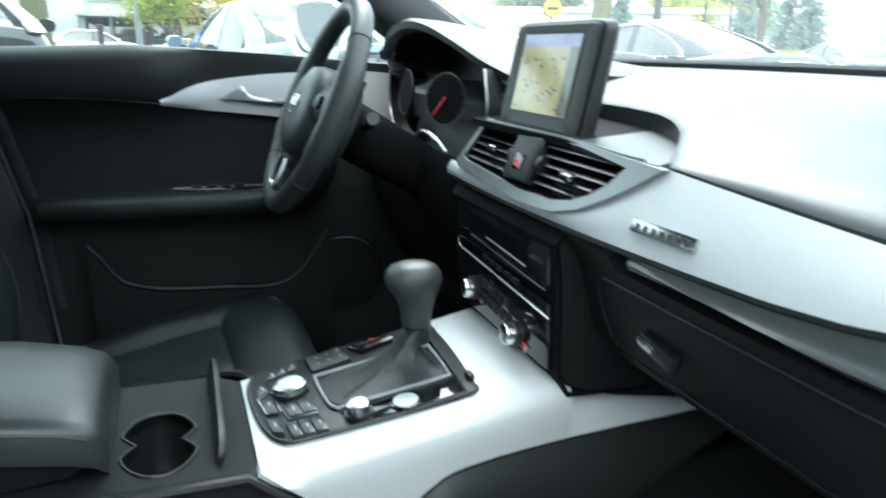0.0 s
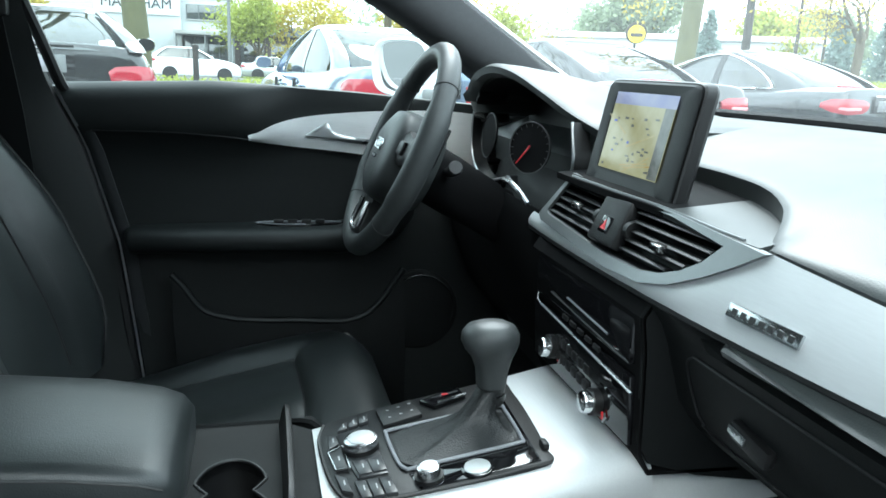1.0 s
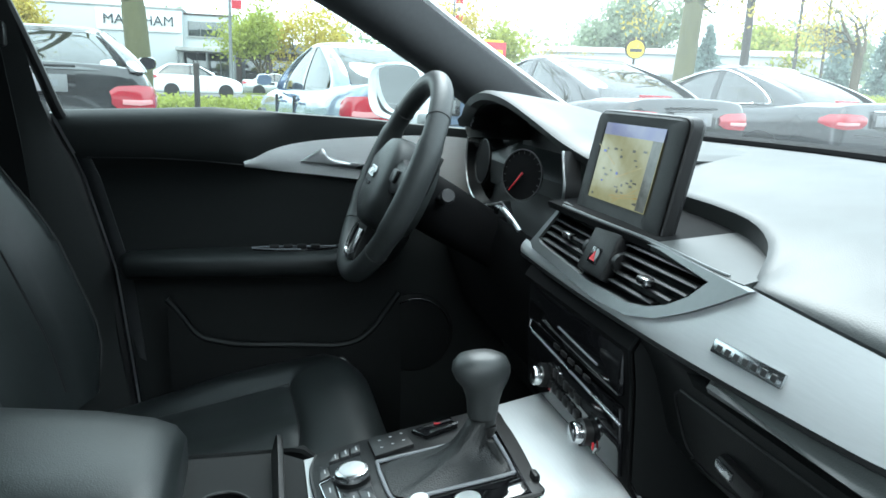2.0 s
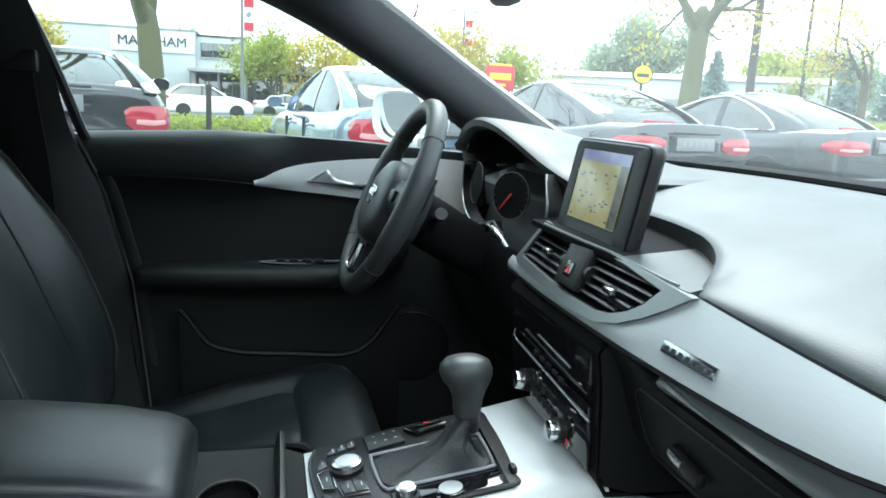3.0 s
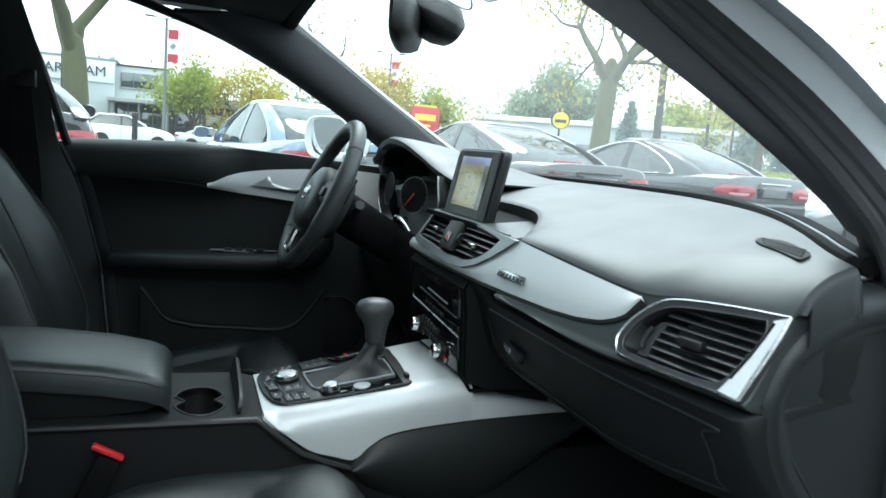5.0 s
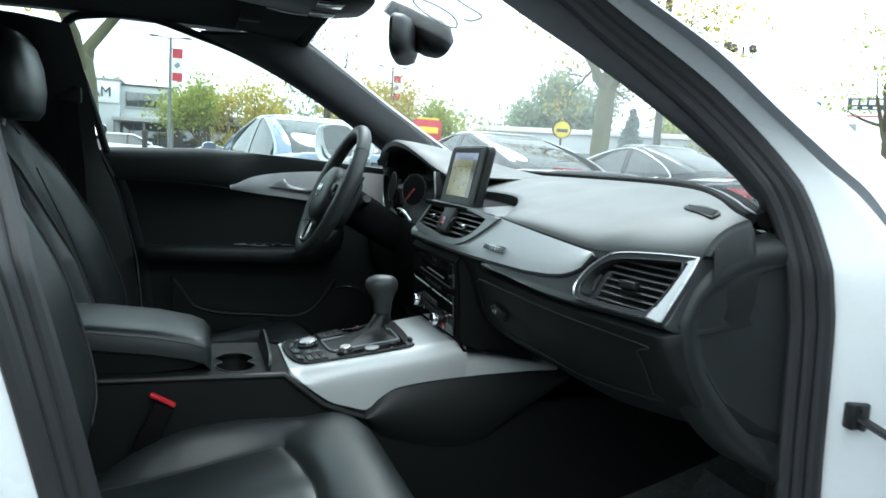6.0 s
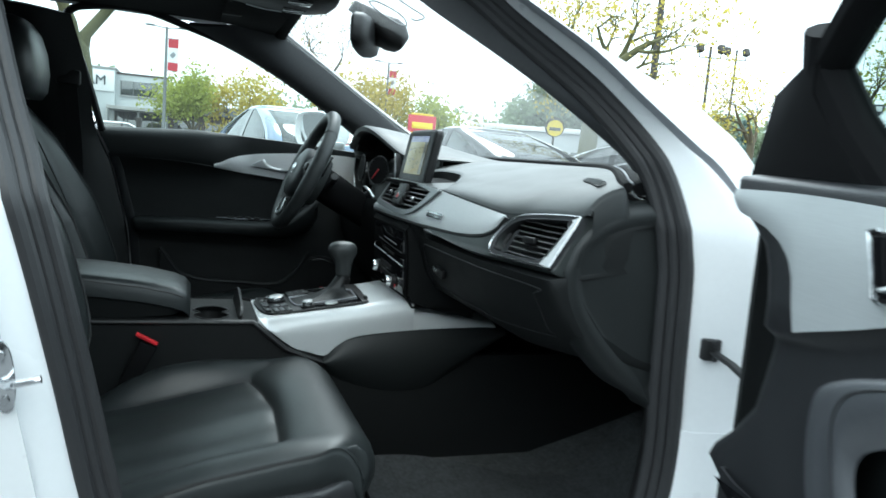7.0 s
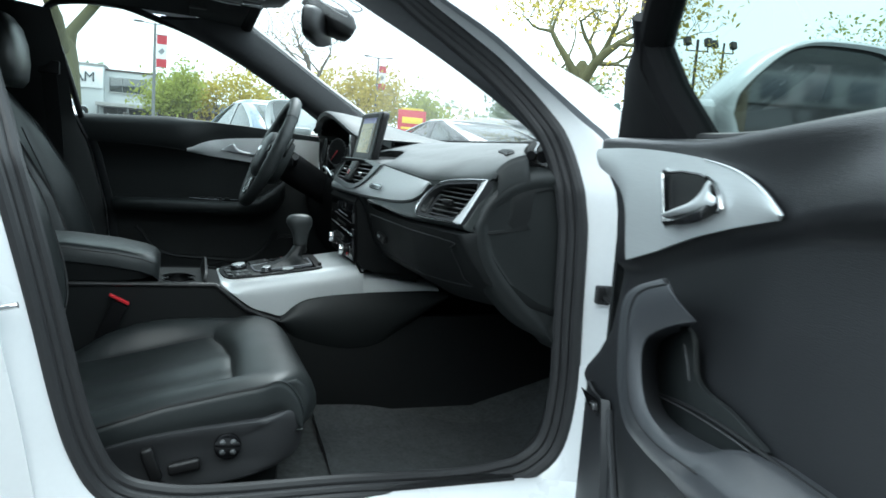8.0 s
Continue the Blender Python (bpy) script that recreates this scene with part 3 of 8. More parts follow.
for k in range(5):
    y, z = rs.uniform(-0.01, 0.08), rs.uniform(0.995, 1.055)
    a = rs.uniform(-1, 1)
    part("map_road", sheet([[on_scr(y + s * 0.03 * math.cos(a), min(max(z + s * 0.02 * math.sin(a) + w, 0.99), 1.064), 0.0016) for s in (-1, 0, 1)] for w in (-0.0007, 0.0007)]), "map_road", scr)
for k in range(26):
    y, z = rs.uniform(-0.022, 0.09), rs.uniform(0.992, 1.056)
    part("map_mark", flat(y, z, y - rs.uniform(0.004, 0.009), z + rs.uniform(0.0014, 0.003), 0.002), "map_blue" if k % 9 == 0 else "map_mark", scr)

# instrument hood, cluster and dials
lip = [(0.448, 0.140, 1.022), (0.438, 0.165, 1.030), (0.425, 0.22, 1.046), (0.412, 0.30, 1.072), (0.402, 0.39, 1.095), (0.398, 0.48, 1.104), (0.398, 0.56, 1.098), (0.40, 0.62, 1.078), (0.402, 0.645, 1.048), (0.405, 0.62, 1.018)]
L0 = spline(lip, 40)
rows = [[(p[0] + 0.02, p[1] * 0.98 + 0.008, p[2] - 0.012) for p in L0], [(p[0] + 0.002, p[1], p[2] - 0.006) for p in L0], L0, [(p[0] + 0.006, p[1], p[2] + 0.003) for p in L0]]
for f in (0.12, 0.3, 0.5, 0.75, 1.0):
    rows.append([(p[0] + 0.35 * f, p[1] + (0.4 - p[1]) * 0.0, (p[2] + 0.003) * (1 - f ** 1.6) + 1.03 * f ** 1.6 if p[2] > 1.03 else p[2] + 0.003) for p in L0])
part("instrument_hood", sheet(rows, 0.004), "pad", dash, "dark grey hood over the instruments", 50)
part("hood_lining", sheet([[(p[0] + 0.012 + d, p[1] + (0.4 - p[1]) * 0.04, p[2] - 0.014) for p in L0] for d in (0.0, 0.03, 0.06)]), "plastic", dash)
clu = part("instrument_binnacle", slab([(-y, z) for y, z in [(0.165, 1.03), (0.17, 0.945), (0.22, 0.905), (0.62, 0.905), (0.66, 0.945), (0.66, 1.06), (0.58, 1.09), (0.30, 1.075)]], (0.430, 0, 0), (0, -1, 0), (0.1, 0, 1), 0.01), "plastic", dash, "black instrument cluster with two round dials")
for yc in (0.325, 0.530):
    dn = Vector((-0.87, -0.50, 0.10) if yc < 0.4 else (-1, 0, 0.10)).normalized()
    du = Vector((0.50, -0.87, 0) if yc < 0.4 else (0, -1, 0)).normalized()
    dv = dn.cross(du) if dn.cross(du).z > 0 else du.cross(dn)
    dc = Vector((0.412, yc, 0.985))
    dial = part("dial", disc(dc, dn, 0.039, 0.003, 40), "cowl_black", clu, "round dial with pale marks and red needle")
    part("dial_ring", tube([dc + (du * math.cos(a) + dv * math.sin(a)) * 0.0395 + dn * 0.004 for a in (2 * math.pi * k / 40 for k in range(40))], 0.0011, 8, True), "switch" if yc < 0.4 else "plastic", dial)
    if yc > 0.4:
        continue
    for k in range(15):
        a = radians(-130 + k * 260 / 14)
        r_ = du * math.sin(a) + dv * math.cos(a)
        part("dial_mark", tube([dc + r_ * 0.033 + dn * 0.0036, dc + r_ * 0.037 + dn * 0.0036], 0.0005, 5), "switch", dial)
    r_ = du * math.sin(radians(-140)) + dv * math.cos(radians(-140))
    part("needle", tube([dc - r_ * 0.004 + dn * 0.006, dc + r_ * 0.034 + dn * 0.005], [0.0018, 0.0009], 6), "red", dial, "red needle")
bez = [(0.415, y, z) for y, z in spline([(0.185, 1.035), (0.172, 0.985), (0.185, 0.945), (0.225, 0.912), (0.31, 0.902), (0.40, 0.918), (0.43, 0.925), (0.46, 0.918), (0.56, 0.902), (0.63, 0.92), (0.66, 0.96), (0.655, 1.02), (0.62, 1.06)], 60)]
part("cluster_trim", tube(bez, 0.0022, 8), "satin", clu, "thin bright line round the dials")
part("cluster_cowl", ruled(bez, [(0.44, y, z) for _, y, z in bez], 2, 0.003), "plastic", clu)

# left of the cluster: side vent of the driver and dash end
part("driver_vent", box((0.47, 0.685, 0.945), (0.05, 0.06, 0.06), 0.012, 3), "plastic", dash, "black air vent beside the wheel")
part("driver_end", box((0.55, 0.70, 0.90), (0.16, 0.03, 0.22), 0.012, 3), "soft", dash)

# climate stack
stack = part("climate_unit", sheet([[(x, y, z) for x, z in ((0.46, 0.885), (0.377, 0.885), (0.366, 0.868), (0.372, 0.83), (0.374, 0.80), (0.378, 0.72), (0.392, 0.694), (0.50, 0.69))] for y in (0.170, 0.165, 0.0, -0.125, -0.131)], 0.004), "cowl_black", dash, "black stack with radio slot and climate controls", 30)
part("unit_side", slab([(0.377, 0.885), (0.366, 0.868), (0.372, 0.83), (0.378, 0.73), (0.392, 0.707), (0.45, 0.688), (0.54, 0.672), (0.54, 0.885)], (0, -0.131, 0), (1, 0, 0), (0, 0, 1), 0.006, 0.002), "soft", stack)
part("upper_recess", box((0.376, 0.017, 0.838), (0.02, 0.265, 0.052), 0.004), "gloss", stack, "gloss black radio face")
part("disc_slot", tube([(0.3655, 0.045, 0.834), (0.3655, -0.065, 0.828)], 0.0012, 6), "grey_strip", stack)
part("lower_slot", tube([(0.3655, 0.095, 0.826), (0.3655, -0.115, 0.815)], 0.0008, 6), "switch", stack)
part("thin_line", tube([(0.372, 0.148, 0.822), (0.3665, 0.140, 0.803), (0.366, 0.126, 0.800), (0.366, 0.0, 0.793), (0.366, -0.126, 0.786)], 0.0015, 6), "satin", stack, "thin bright line")
part("control_face", box((0.3745, 0.017, 0.762), (0.01, 0.27, 0.080), 0.003, 2, Matrix.Rotation(radians(-4), 4, "Y")), "gloss", stack, "black climate control face")
for y, kz in ((0.080, 0.757), (-0.049, 0.741)):
    kb = part("climate_knob", disc((0.370, y, kz), (-1, 0, 0.08), 0.0155, 0.010, 28), "plastic", stack, "chrome-ringed climate knob")
    part("knob_ring", disc((0.362, y, kz), (-1, 0, 0.08), 0.0128, 0.013, 28, 0.003), "chrome", kb)
    part("red_mark", box((0.3685, y - 0.0165, kz - 0.009), (0.002, 0.003, 0.009), 0.0005), "red", kb)
    part("pointer", box((0.3685, y - 0.021, kz - 0.012), (0.002, 0.0016, 0.010), 0, 1, Matrix.Rotation(radians(35), 4, "X")), "stroke", kb)
rs = random.Random(2)
for k in range(6):
    for j in range(2):
        y = 0.065 - k * 0.0165
        part("button", box((0.3695, y, 0.772 - k * 0.001 - j * 0.020), (0.006, 0.014, 0.012), 0.002), "plastic", stack)
for k in range(5):
    part("button_line", box((0.3655, 0.045 - k * 0.022, 0.8085 - 0.0012 * k), (0.003, 0.016, 0.006), 0.001), "plastic", stack)
# ---- steering wheel and column ----
wheel = thing("steering_wheel", (0.215, 0.42, 0.977), "black leather three-spoke steering wheel with satin metal clasp", "steering wheel")
WT = radians(24)
WU, WY, WN = Vector((math.sin(WT), 0, math.cos(WT))), Vector((0, 1, 0)), Vector((-math.cos(WT), 0, math.sin(WT)))
WC = Vector((0.222, 0.42, 0.970))


def on_wheel(a, b, c=0.0):
    return WC + WY * a + WU * b + WN * c


RW = 0.166
rim_pts = [on_wheel(RW * math.sin(a), RW * math.cos(a)) for a in (2 * math.pi * k / 64 for k in range(64))]
part("rim", tube(rim_pts, [0.0175 + 0.0022 * (abs(math.sin(2 * math.pi * k / 64)) > 0.9) for k in range(64)], 14, True), "wheel_leather", wheel, "thick leather rim")
for a in (50, -50, 130, -130):
    c = Vector(on_wheel(RW * math.sin(radians(a)), RW * math.cos(radians(a))))
    rad = (c - WC).normalized()
    part("rim_seam", tube([c + (rad * math.cos(t) + WN * math.sin(t)) * 0.0178 for t in (2 * math.pi * k / 20 for k in range(20))], 0.0008, 5, True), "thread", wheel)
hub = part("hub", loft([[on_wheel(x * f, y * f - 0.014, h) for x, y in ellipse(0, 0, 0.082, 0.076, 36, 2.5)] for f, h in ((0.9, -0.055), (1.05, -0.03), (1.0, 0.008), (0.93, 0.02), (0.7, 0.028), (0.3, 0.03), (0.02, 0.0305))]), "wheel_leather", wheel, "rounded airbag pad", 60)
part("hub_ring", tube([on_wheel(x, y - 0.014, 0.021) for x, y in ellipse(0, 0, 0.066, 0.062, 40, 2.3)], 0.0022, 6, True), "satin", hub, "thin satin ring")
for k in range(4):
    part("emblem_ring", tube([on_wheel(x, y, 0.0315) for x, y in ellipse(-0.018 + k * 0.012, -0.004, 0.0085, 0.0085, 20)], 0.0012, 6, True), "chrome", hub, "plain bright ring")
part("emblem_bar", box(on_wheel(0, -0.024, 0.031), (0.003, 0.03, 0.006), 0.001, 1, Matrix.Rotation(WT, 4, "Y")), "chrome", hub)
for s in (1, -1):
    part("spoke", loft([[on_wheel(s * u, v + h0, w) for v, w in ellipse(0, 0.002, hh, ww, 14, 2.6)] for u, hh, ww, h0 in ((0.055, 0.034, 0.016, 0.006), (0.09, 0.026, 0.013, 0.004), (0.13, 0.02, 0.011, 0.006), (0.160, 0.026, 0.010, 0.008))]), "plastic", wheel)
    part("switch_pad", box(on_wheel(s * 0.095, 0.006, 0.016), (0.008, 0.03, 0.022), 0.004, 2, Matrix.Rotation(WT, 4, "Y")), "plastic", wheel, "small roller switch pad")
low = part("lower_spoke", loft([[on_wheel(v, u, w) for v, w in ellipse(0, 0.0, hh, ww, 16, 3)] for u, hh, ww in ((-0.045, 0.04, 0.016), (-0.09, 0.03, 0.013), (-0.13, 0.026, 0.010), (-0.160, 0.032, 0.010))]), "plastic", wheel)
clasp = spline([(-0.026, -0.095), (-0.030, -0.125), (-0.026, -0.142), (0.0, -0.146), (0.026, -0.142), (0.030, -0.125), (0.026, -0.095)], 26)
part("clasp", tube([on_wheel(a, b, 0.013) for a, b in clasp], 0.0042, 8), "satin", low, "satin metal clasp on the lower spoke")
part("paddle", box(on_wheel(-0.115, 0.03, -0.03), (0.006, 0.03, 0.06), 0.003, 2, Matrix.Rotation(WT, 4, "Y")), "plastic", wheel, "black shift paddle")
part("paddle", box(on_wheel(0.115, 0.03, -0.03), (0.006, 0.03, 0.06), 0.003, 2, Matrix.Rotation(WT, 4, "Y")), "plastic", wheel, "black shift paddle")

col = thing("steering_column", (0.4, 0.42, 0.8), "black steering column shroud with two stalks", "steering column")
part("shroud", loft([[on_wheel(v, w * 0.9 - 0.012 - 0.10 * (-c - 0.05), c) for v, w in ellipse(0, 0, r, r * 0.95, 24, 2.6)] for c, r in ((-0.045, 0.050), (-0.06, 0.056), (-0.10, 0.056), (-0.15, 0.054), (-0.24, 0.052))]), "cowl_black", col)
part("shroud_line", tube([on_wheel(v, w * 0.9 - 0.012, -0.052) for v, w in ellipse(0, 0, 0.055, 0.054, 30, 2.6)], 0.0016, 6, True), "switch", col)
for s, dy in ((-1, -0.13), (1, 0.13)):
    st = part("stalk", tube([on_wheel(s * 0.05, 0.0, -0.075), on_wheel(s * 0.09, 0.004, -0.07), on_wheel(s * 0.125, 0.01, -0.062), on_wheel(s * 0.150, 0.014, -0.055)], [0.007, 0.007, 0.008, 0.011], 12), "plastic", col, "black control stalk")
    part("stalk_tip", tube([on_wheel(s * 0.147, 0.0135, -0.056), on_wheel(s * 0.158, 0.0155, -0.053)], [0.0112, 0.0095], 12), "switch", st, "grey stalk end")
part("knee_cover", sheet([[(x, y, z) for x, z in ((0.40, 0.905), (0.385, 0.86), (0.40, 0.78), (0.44, 0.68), (0.52, 0.58))] for y in (0.19, 0.30, 0.45, 0.60, 0.70)], 0.006), "cowl_black", col)
part("chrome_arc", tube(spline([(0.375, 0.335, 0.925), (0.370, 0.32, 0.936), (0.368, 0.285, 0.938), (0.37, 0.25, 0.930), (0.378, 0.235, 0.915)], 20), 0.004, 8), "satin", col, "curved satin metal line")
# ---- centre console ----
console = thing("center_console", (0.0, 0, 0.28), "black centre console with brushed aluminium cover and control panel", "console")


def top_z(x):
    return 0.664 + 0.15 * (x - 0.07)


def yl(x):
    return 0.088 + 0.13 * (x - 0.055)


low = np.array(spline([(0.062, 0.664), (0.072, 0.655), (0.094, 0.636), (0.135, 0.607), (0.17, 0.596), (0.205, 0.588), (0.228, 0.608), (0.272, 0.630), (0.393, 0.644), (0.56, 0.652)], 80))
rows = []
for x in [*np.linspace(0.062, 0.40, 30)]:
    zt, zb = top_z(x), float(lerp(x, low[:, 0], low[:, 1]))
    sec = [(x, yl(x), zt - 0.012), (x, yl(x) - 0.001, zt - 0.002), (x, yl(x) - 0.004, zt)] + [(x, y, zt) for y in np.linspace(yl(x) - 0.01, -0.095, 10)]
    for a in (20, 40, 60, 80):
        r = radians(a)
        sec.append((x, -0.095 - 0.035 * math.sin(r), max(zt - 0.03 * (1 - math.cos(r)), zb + 0.002 * (90 - a) / 90)))
    z0 = min(sec[-1][2], zt - 0.024)
    sec += [(x, -0.1315, max(z0 * (1 - f) + zb * f, zb)) for f in (0.33, 0.66, 1.0)]
    rows.append(sec)
part("cover", sheet(rows, 0.004), "silver", console, "brushed aluminium cover that wraps the side", 50)
rows = []
for x in np.linspace(0.395, 0.60, 12):
    zb = float(lerp(x, low[:, 0], low[:, 1]))
    zt = float(lerp(x, [0.38, 0.45, 0.60], [0.711, 0.69, 0.662]))
    rows.append([(x, -0.06, zt + 0.004), (x, -0.095, zt), (x, -0.115, zt - 0.3 * (zt - zb)), (x, -0.128, zt - 0.6 * (zt - zb)), (x, -0.1315, zb)])
part("cover_front", sheet(rows, 0.004), "silver", console, "aluminium side that runs under the dashboard", 50)

# knee pad on the side of the console
top = spline([(0.200, 0.582), (0.227, 0.606), (0.272, 0.628), (0.393, 0.643), (0.541, 0.650), (0.62, 0.650)], 40)
bot = spline([(0.200, 0.572), (0.215, 0.552), (0.251, 0.531), (0.348, 0.507), (0.435, 0.512), (0.496, 0.547), (0.62, 0.63)], 40)
part("knee_pad", ruled([(x, -0.134, z) for x, z in top], [(x, -0.132, z) for x, z in bot], 8, 0.01, (0, -0.018, 0)), "door_dark", console, "padded black knee panel", 60)

# lower sides
for s in (1, -1):
    srows = [[(x, s * y, z) for y, z in ((0.120, 0.662), (0.131, 0.657), (0.133, 0.63), (0.130, 0.50), (0.128, 0.28))] for x in (-0.85, -0.5, -0.2, 0.0, 0.05)]
    for x in np.linspace(0.064, 0.42, 22):
        zt_ = float(lerp(x, low[:, 0], low[:, 1])) if x < 0.21 else 0.585
        srows.append([(x, s * y, z) for y, z in ((0.112, zt_), (0.1275, zt_ - 0.002), (0.129, zt_ - 0.02), (0.129, 0.45), (0.129, 0.28))])
    srows.append([(0.75, s * y, z) for y, z in ((0.112, 0.585), (0.1275, 0.583), (0.129, 0.565), (0.129, 0.45), (0.129, 0.28))])
    srows.append([(1.02, s * y, z) for y, z in ((0.112, 0.60), (0.1275, 0.598), (0.135, 0.57), (0.140, 0.45), (0.150, 0.28))])
    part("side_panel", sheet(srows, 0.005), "soft", console, "matt black console side", 50)
part("side_lip", tube([(x, -0.131, 0.6605) for x in np.linspace(-0.8, 0.05, 12)] + [(0.08, -0.133, 0.636), (0.12, -0.134, 0.604), (0.165, -0.135, 0.586), (0.20, -0.135, 0.575)], 0.0055, 8), "plastic", console)


def holed(outer, inner, z, thick):
    bm = bmesh.new()
    for loop in (outer, inner):
        v = [bm.verts.new((x, y, z)) for x, y in loop]
        for i in range(len(v)):
            bm.edges.new((v[i], v[(i + 1) % len(v)]))
    bmesh.ops.triangle_fill(bm, edges=bm.edges[:], use_beauty=True)
    r = bmesh.ops.extrude_face_region(bm, geom=bm.faces[:])
    bmesh.ops.translate(bm, vec=(0, 0, -thick), verts=[g for g in r["geom"] if isinstance(g, bmesh.types.BMVert)])
    return bm


# cup holder: a tray with a figure-of-eight opening
hole = []
for k in range(40):
    a = 2 * math.pi * k / 40
    hole.append((-0.030 + 0.040 * math.cos(a), -0.032 + (0.066 - 0.0 * a) * math.sin(a)))
hole = [(-0.030 + (x + 0.030) * (1.0 - 0.42 * math.exp(-((y + 0.032) / 0.013) ** 2)), y) for x, y in hole]
tray_o = [(0.066, -0.124), (0.080, 0.0), (0.078, 0.080), (0.03, 0.118), (-0.10, 0.124), (-0.84, 0.124), (-0.84, -0.128), (-0.10, -0.128)]
part("tray", holed(tray_o, hole, 0.6585, 0.012), "soft", console, "black tray with two cup holders")
part("cup_holder", sheet([[(x, y, 0.657) for x, y in hole], [(x, y, 0.60) for x, y in hole], [(-0.03 + (x + 0.03) * 0.9, -0.032 + (y + 0.032) * 0.93, 0.59) for x, y in hole], [(-0.03, -0.032, 0.59)] * len(hole)], 0, False, True), "plastic", console, "double cup holder")
part("cup_rim", tube([(x, y, 0.6588) for x, y in hole], 0.002, 6, True), "plastic", console)
for y in (0.0, -0.066):
    part("cup_spring", box((-0.066, y, 0.640), (0.006, 0.012, 0.018), 0.002), "satin", console, "bright spring tab")
flap = spline([(0.110, 0.0), (0.112, 0.022), (0.09, 0.034), (0.0, 0.030), (-0.07, 0.024), (-0.092, 0.012), (-0.094, 0.0)], 24)
part("tray_flap", slab([(y, z) for y, z in flap], (0.030, 0.0, 0.658), (0, 1, 0), (0.22, 0, 1), 0.007, 0.002), "plastic", console, "thin upright black flap")

# control panel set into the cover
PU, PV = Vector((1, 0, 0.15)).normalized(), Vector((0, 1, 0))


def on_panel(x, y, h=0.0):
    return Vector((x, y, top_z(x) + h))


pan = part("control_panel", slab([(a, b) for a, b in spline([(0.076, 0.082), (0.068, 0.05), (0.0685, 0.0), (0.075, -0.055), (0.090, -0.089), (0.12, -0.096), (0.20, -0.100), (0.297, -0.099), (0.306, -0.07), (0.313, 0.0), (0.315, 0.06), (0.310, 0.105), (0.25, 0.106), (0.15, 0.098), (0.10, 0.09), (0.082, 0.087)], 70)], (0, 0, top_z(0) + 0.004), (1, 0, 0.15), (0, 1, 0), 0.006, 0.0015), "plastic", console, "black control panel with knobs and buttons")
part("panel_rim", tube([on_panel(a, b, 0.003) for a, b in spline([(0.076, 0.082), (0.068, 0.05), (0.0685, 0.0), (0.075, -0.055), (0.090, -0.089), (0.12, -0.096), (0.20, -0.100), (0.297, -0.099)], 40)], 0.0022, 6), "plastic", pan)


def plate(name, pts, h0, h1, mat, parent, label="", bev=0.0015):
    return part(name, slab(pts, (0, 0, top_z(0) + h1), (1, 0, 0.15), (0, 1, 0), h1 - h0, bev), mat, parent, label)


def rect(x0, y0, x1, y1):
    return [(x0, y0), (x1, y0), (x1, y1), (x0, y1)]


plate("gloss_insert", [(0.154, -0.064), (0.286, -0.060), (0.289, 0.052), (0.298, 0.052), (0.2915, -0.095), (0.16, -0.098)], 0.003, 0.0055, "gloss", pan, "gloss black insert")
mk = part("main_knob", disc(on_panel(0.112, 0.006, 0.004), (-0.15, 0, 1), 0.0205, 0.008, 36), "plastic", pan, "large round control knob with metal rim")
part("knob_rim", disc(on_panel(0.1115, 0.006, 0.010), (-0.15, 0, 1), 0.0195, 0.010, 36, 0.003), "satin", mk)
part("knob_cap", disc(on_panel(0.111, 0.006, 0.0195), (-0.15, 0, 1), 0.0150, 0.0016, 36, 0.0008), "silver", mk)
plate("knob_bed", [(0.089, 0.048), (0.127, 0.056), (0.131, 0.0), (0.1335, -0.055), (0.101, -0.053), (0.094, -0.014)], 0.003, 0.0066, "gunmetal", pan, "grey bed of the knob")
vk = part("volume_knob", disc(on_panel(0.171, -0.080, 0.004), (-0.15, 0, 1), 0.0155, 0.005, 28), "plastic", pan, "small round volume knob")
part("knob_cap", disc(on_panel(0.1705, -0.080, 0.008), (-0.15, 0, 1), 0.0125, 0.011, 28, 0.002), "satin", vk)
part("cap_top", disc(on_panel(0.170, -0.080, 0.019), (-0.15, 0, 1), 0.0095, 0.0012, 24), "silver", vk)
sb = part("start_button", disc(on_panel(0.221, -0.085, 0.005), (-0.15, 0, 1), 0.0170, 0.003, 32, 0.001), "gloss", pan, "round silver start button")
part("button_cap", disc(on_panel(0.221, -0.085, 0.0075), (-0.15, 0, 1), 0.0140, 0.002, 32, 0.0006), "silver", sb)
KEYPADS = ([(0.078, 0.046), (0.087, 0.042), (0.0885, 0.022), (0.0765, 0.014)], [(0.076, 0.006), (0.0905, 0.014), (0.093, -0.032), (0.080, -0.028)], [(0.0775, -0.038), (0.089, -0.050), (0.0925, -0.080), (0.082, -0.072)],
        [(0.0900, 0.051), (0.1025, 0.0545), (0.1035, 0.0705), (0.0945, 0.067)], [(0.1040, 0.0550), (0.1155, 0.0585), (0.1165, 0.0755), (0.1050, 0.071)], [(0.1170, 0.0590), (0.1285, 0.062), (0.1300, 0.081), (0.1180, 0.076)],
        [(0.0965, -0.0605), (0.1075, -0.062), (0.1105, -0.094), (0.100, -0.0935)], [(0.1090, -0.0620), (0.1205, -0.0635), (0.1230, -0.0955), (0.1120, -0.0945)], [(0.1220, -0.0640), (0.1335, -0.0655), (0.1365, -0.0965), (0.1245, -0.0955)],
        [(0.0985, -0.020), (0.1140, -0.022), (0.1165, -0.050), (0.1030, -0.0505)], [(0.1155, -0.022), (0.1305, -0.019), (0.1325, -0.051), (0.1180, -0.0505)])
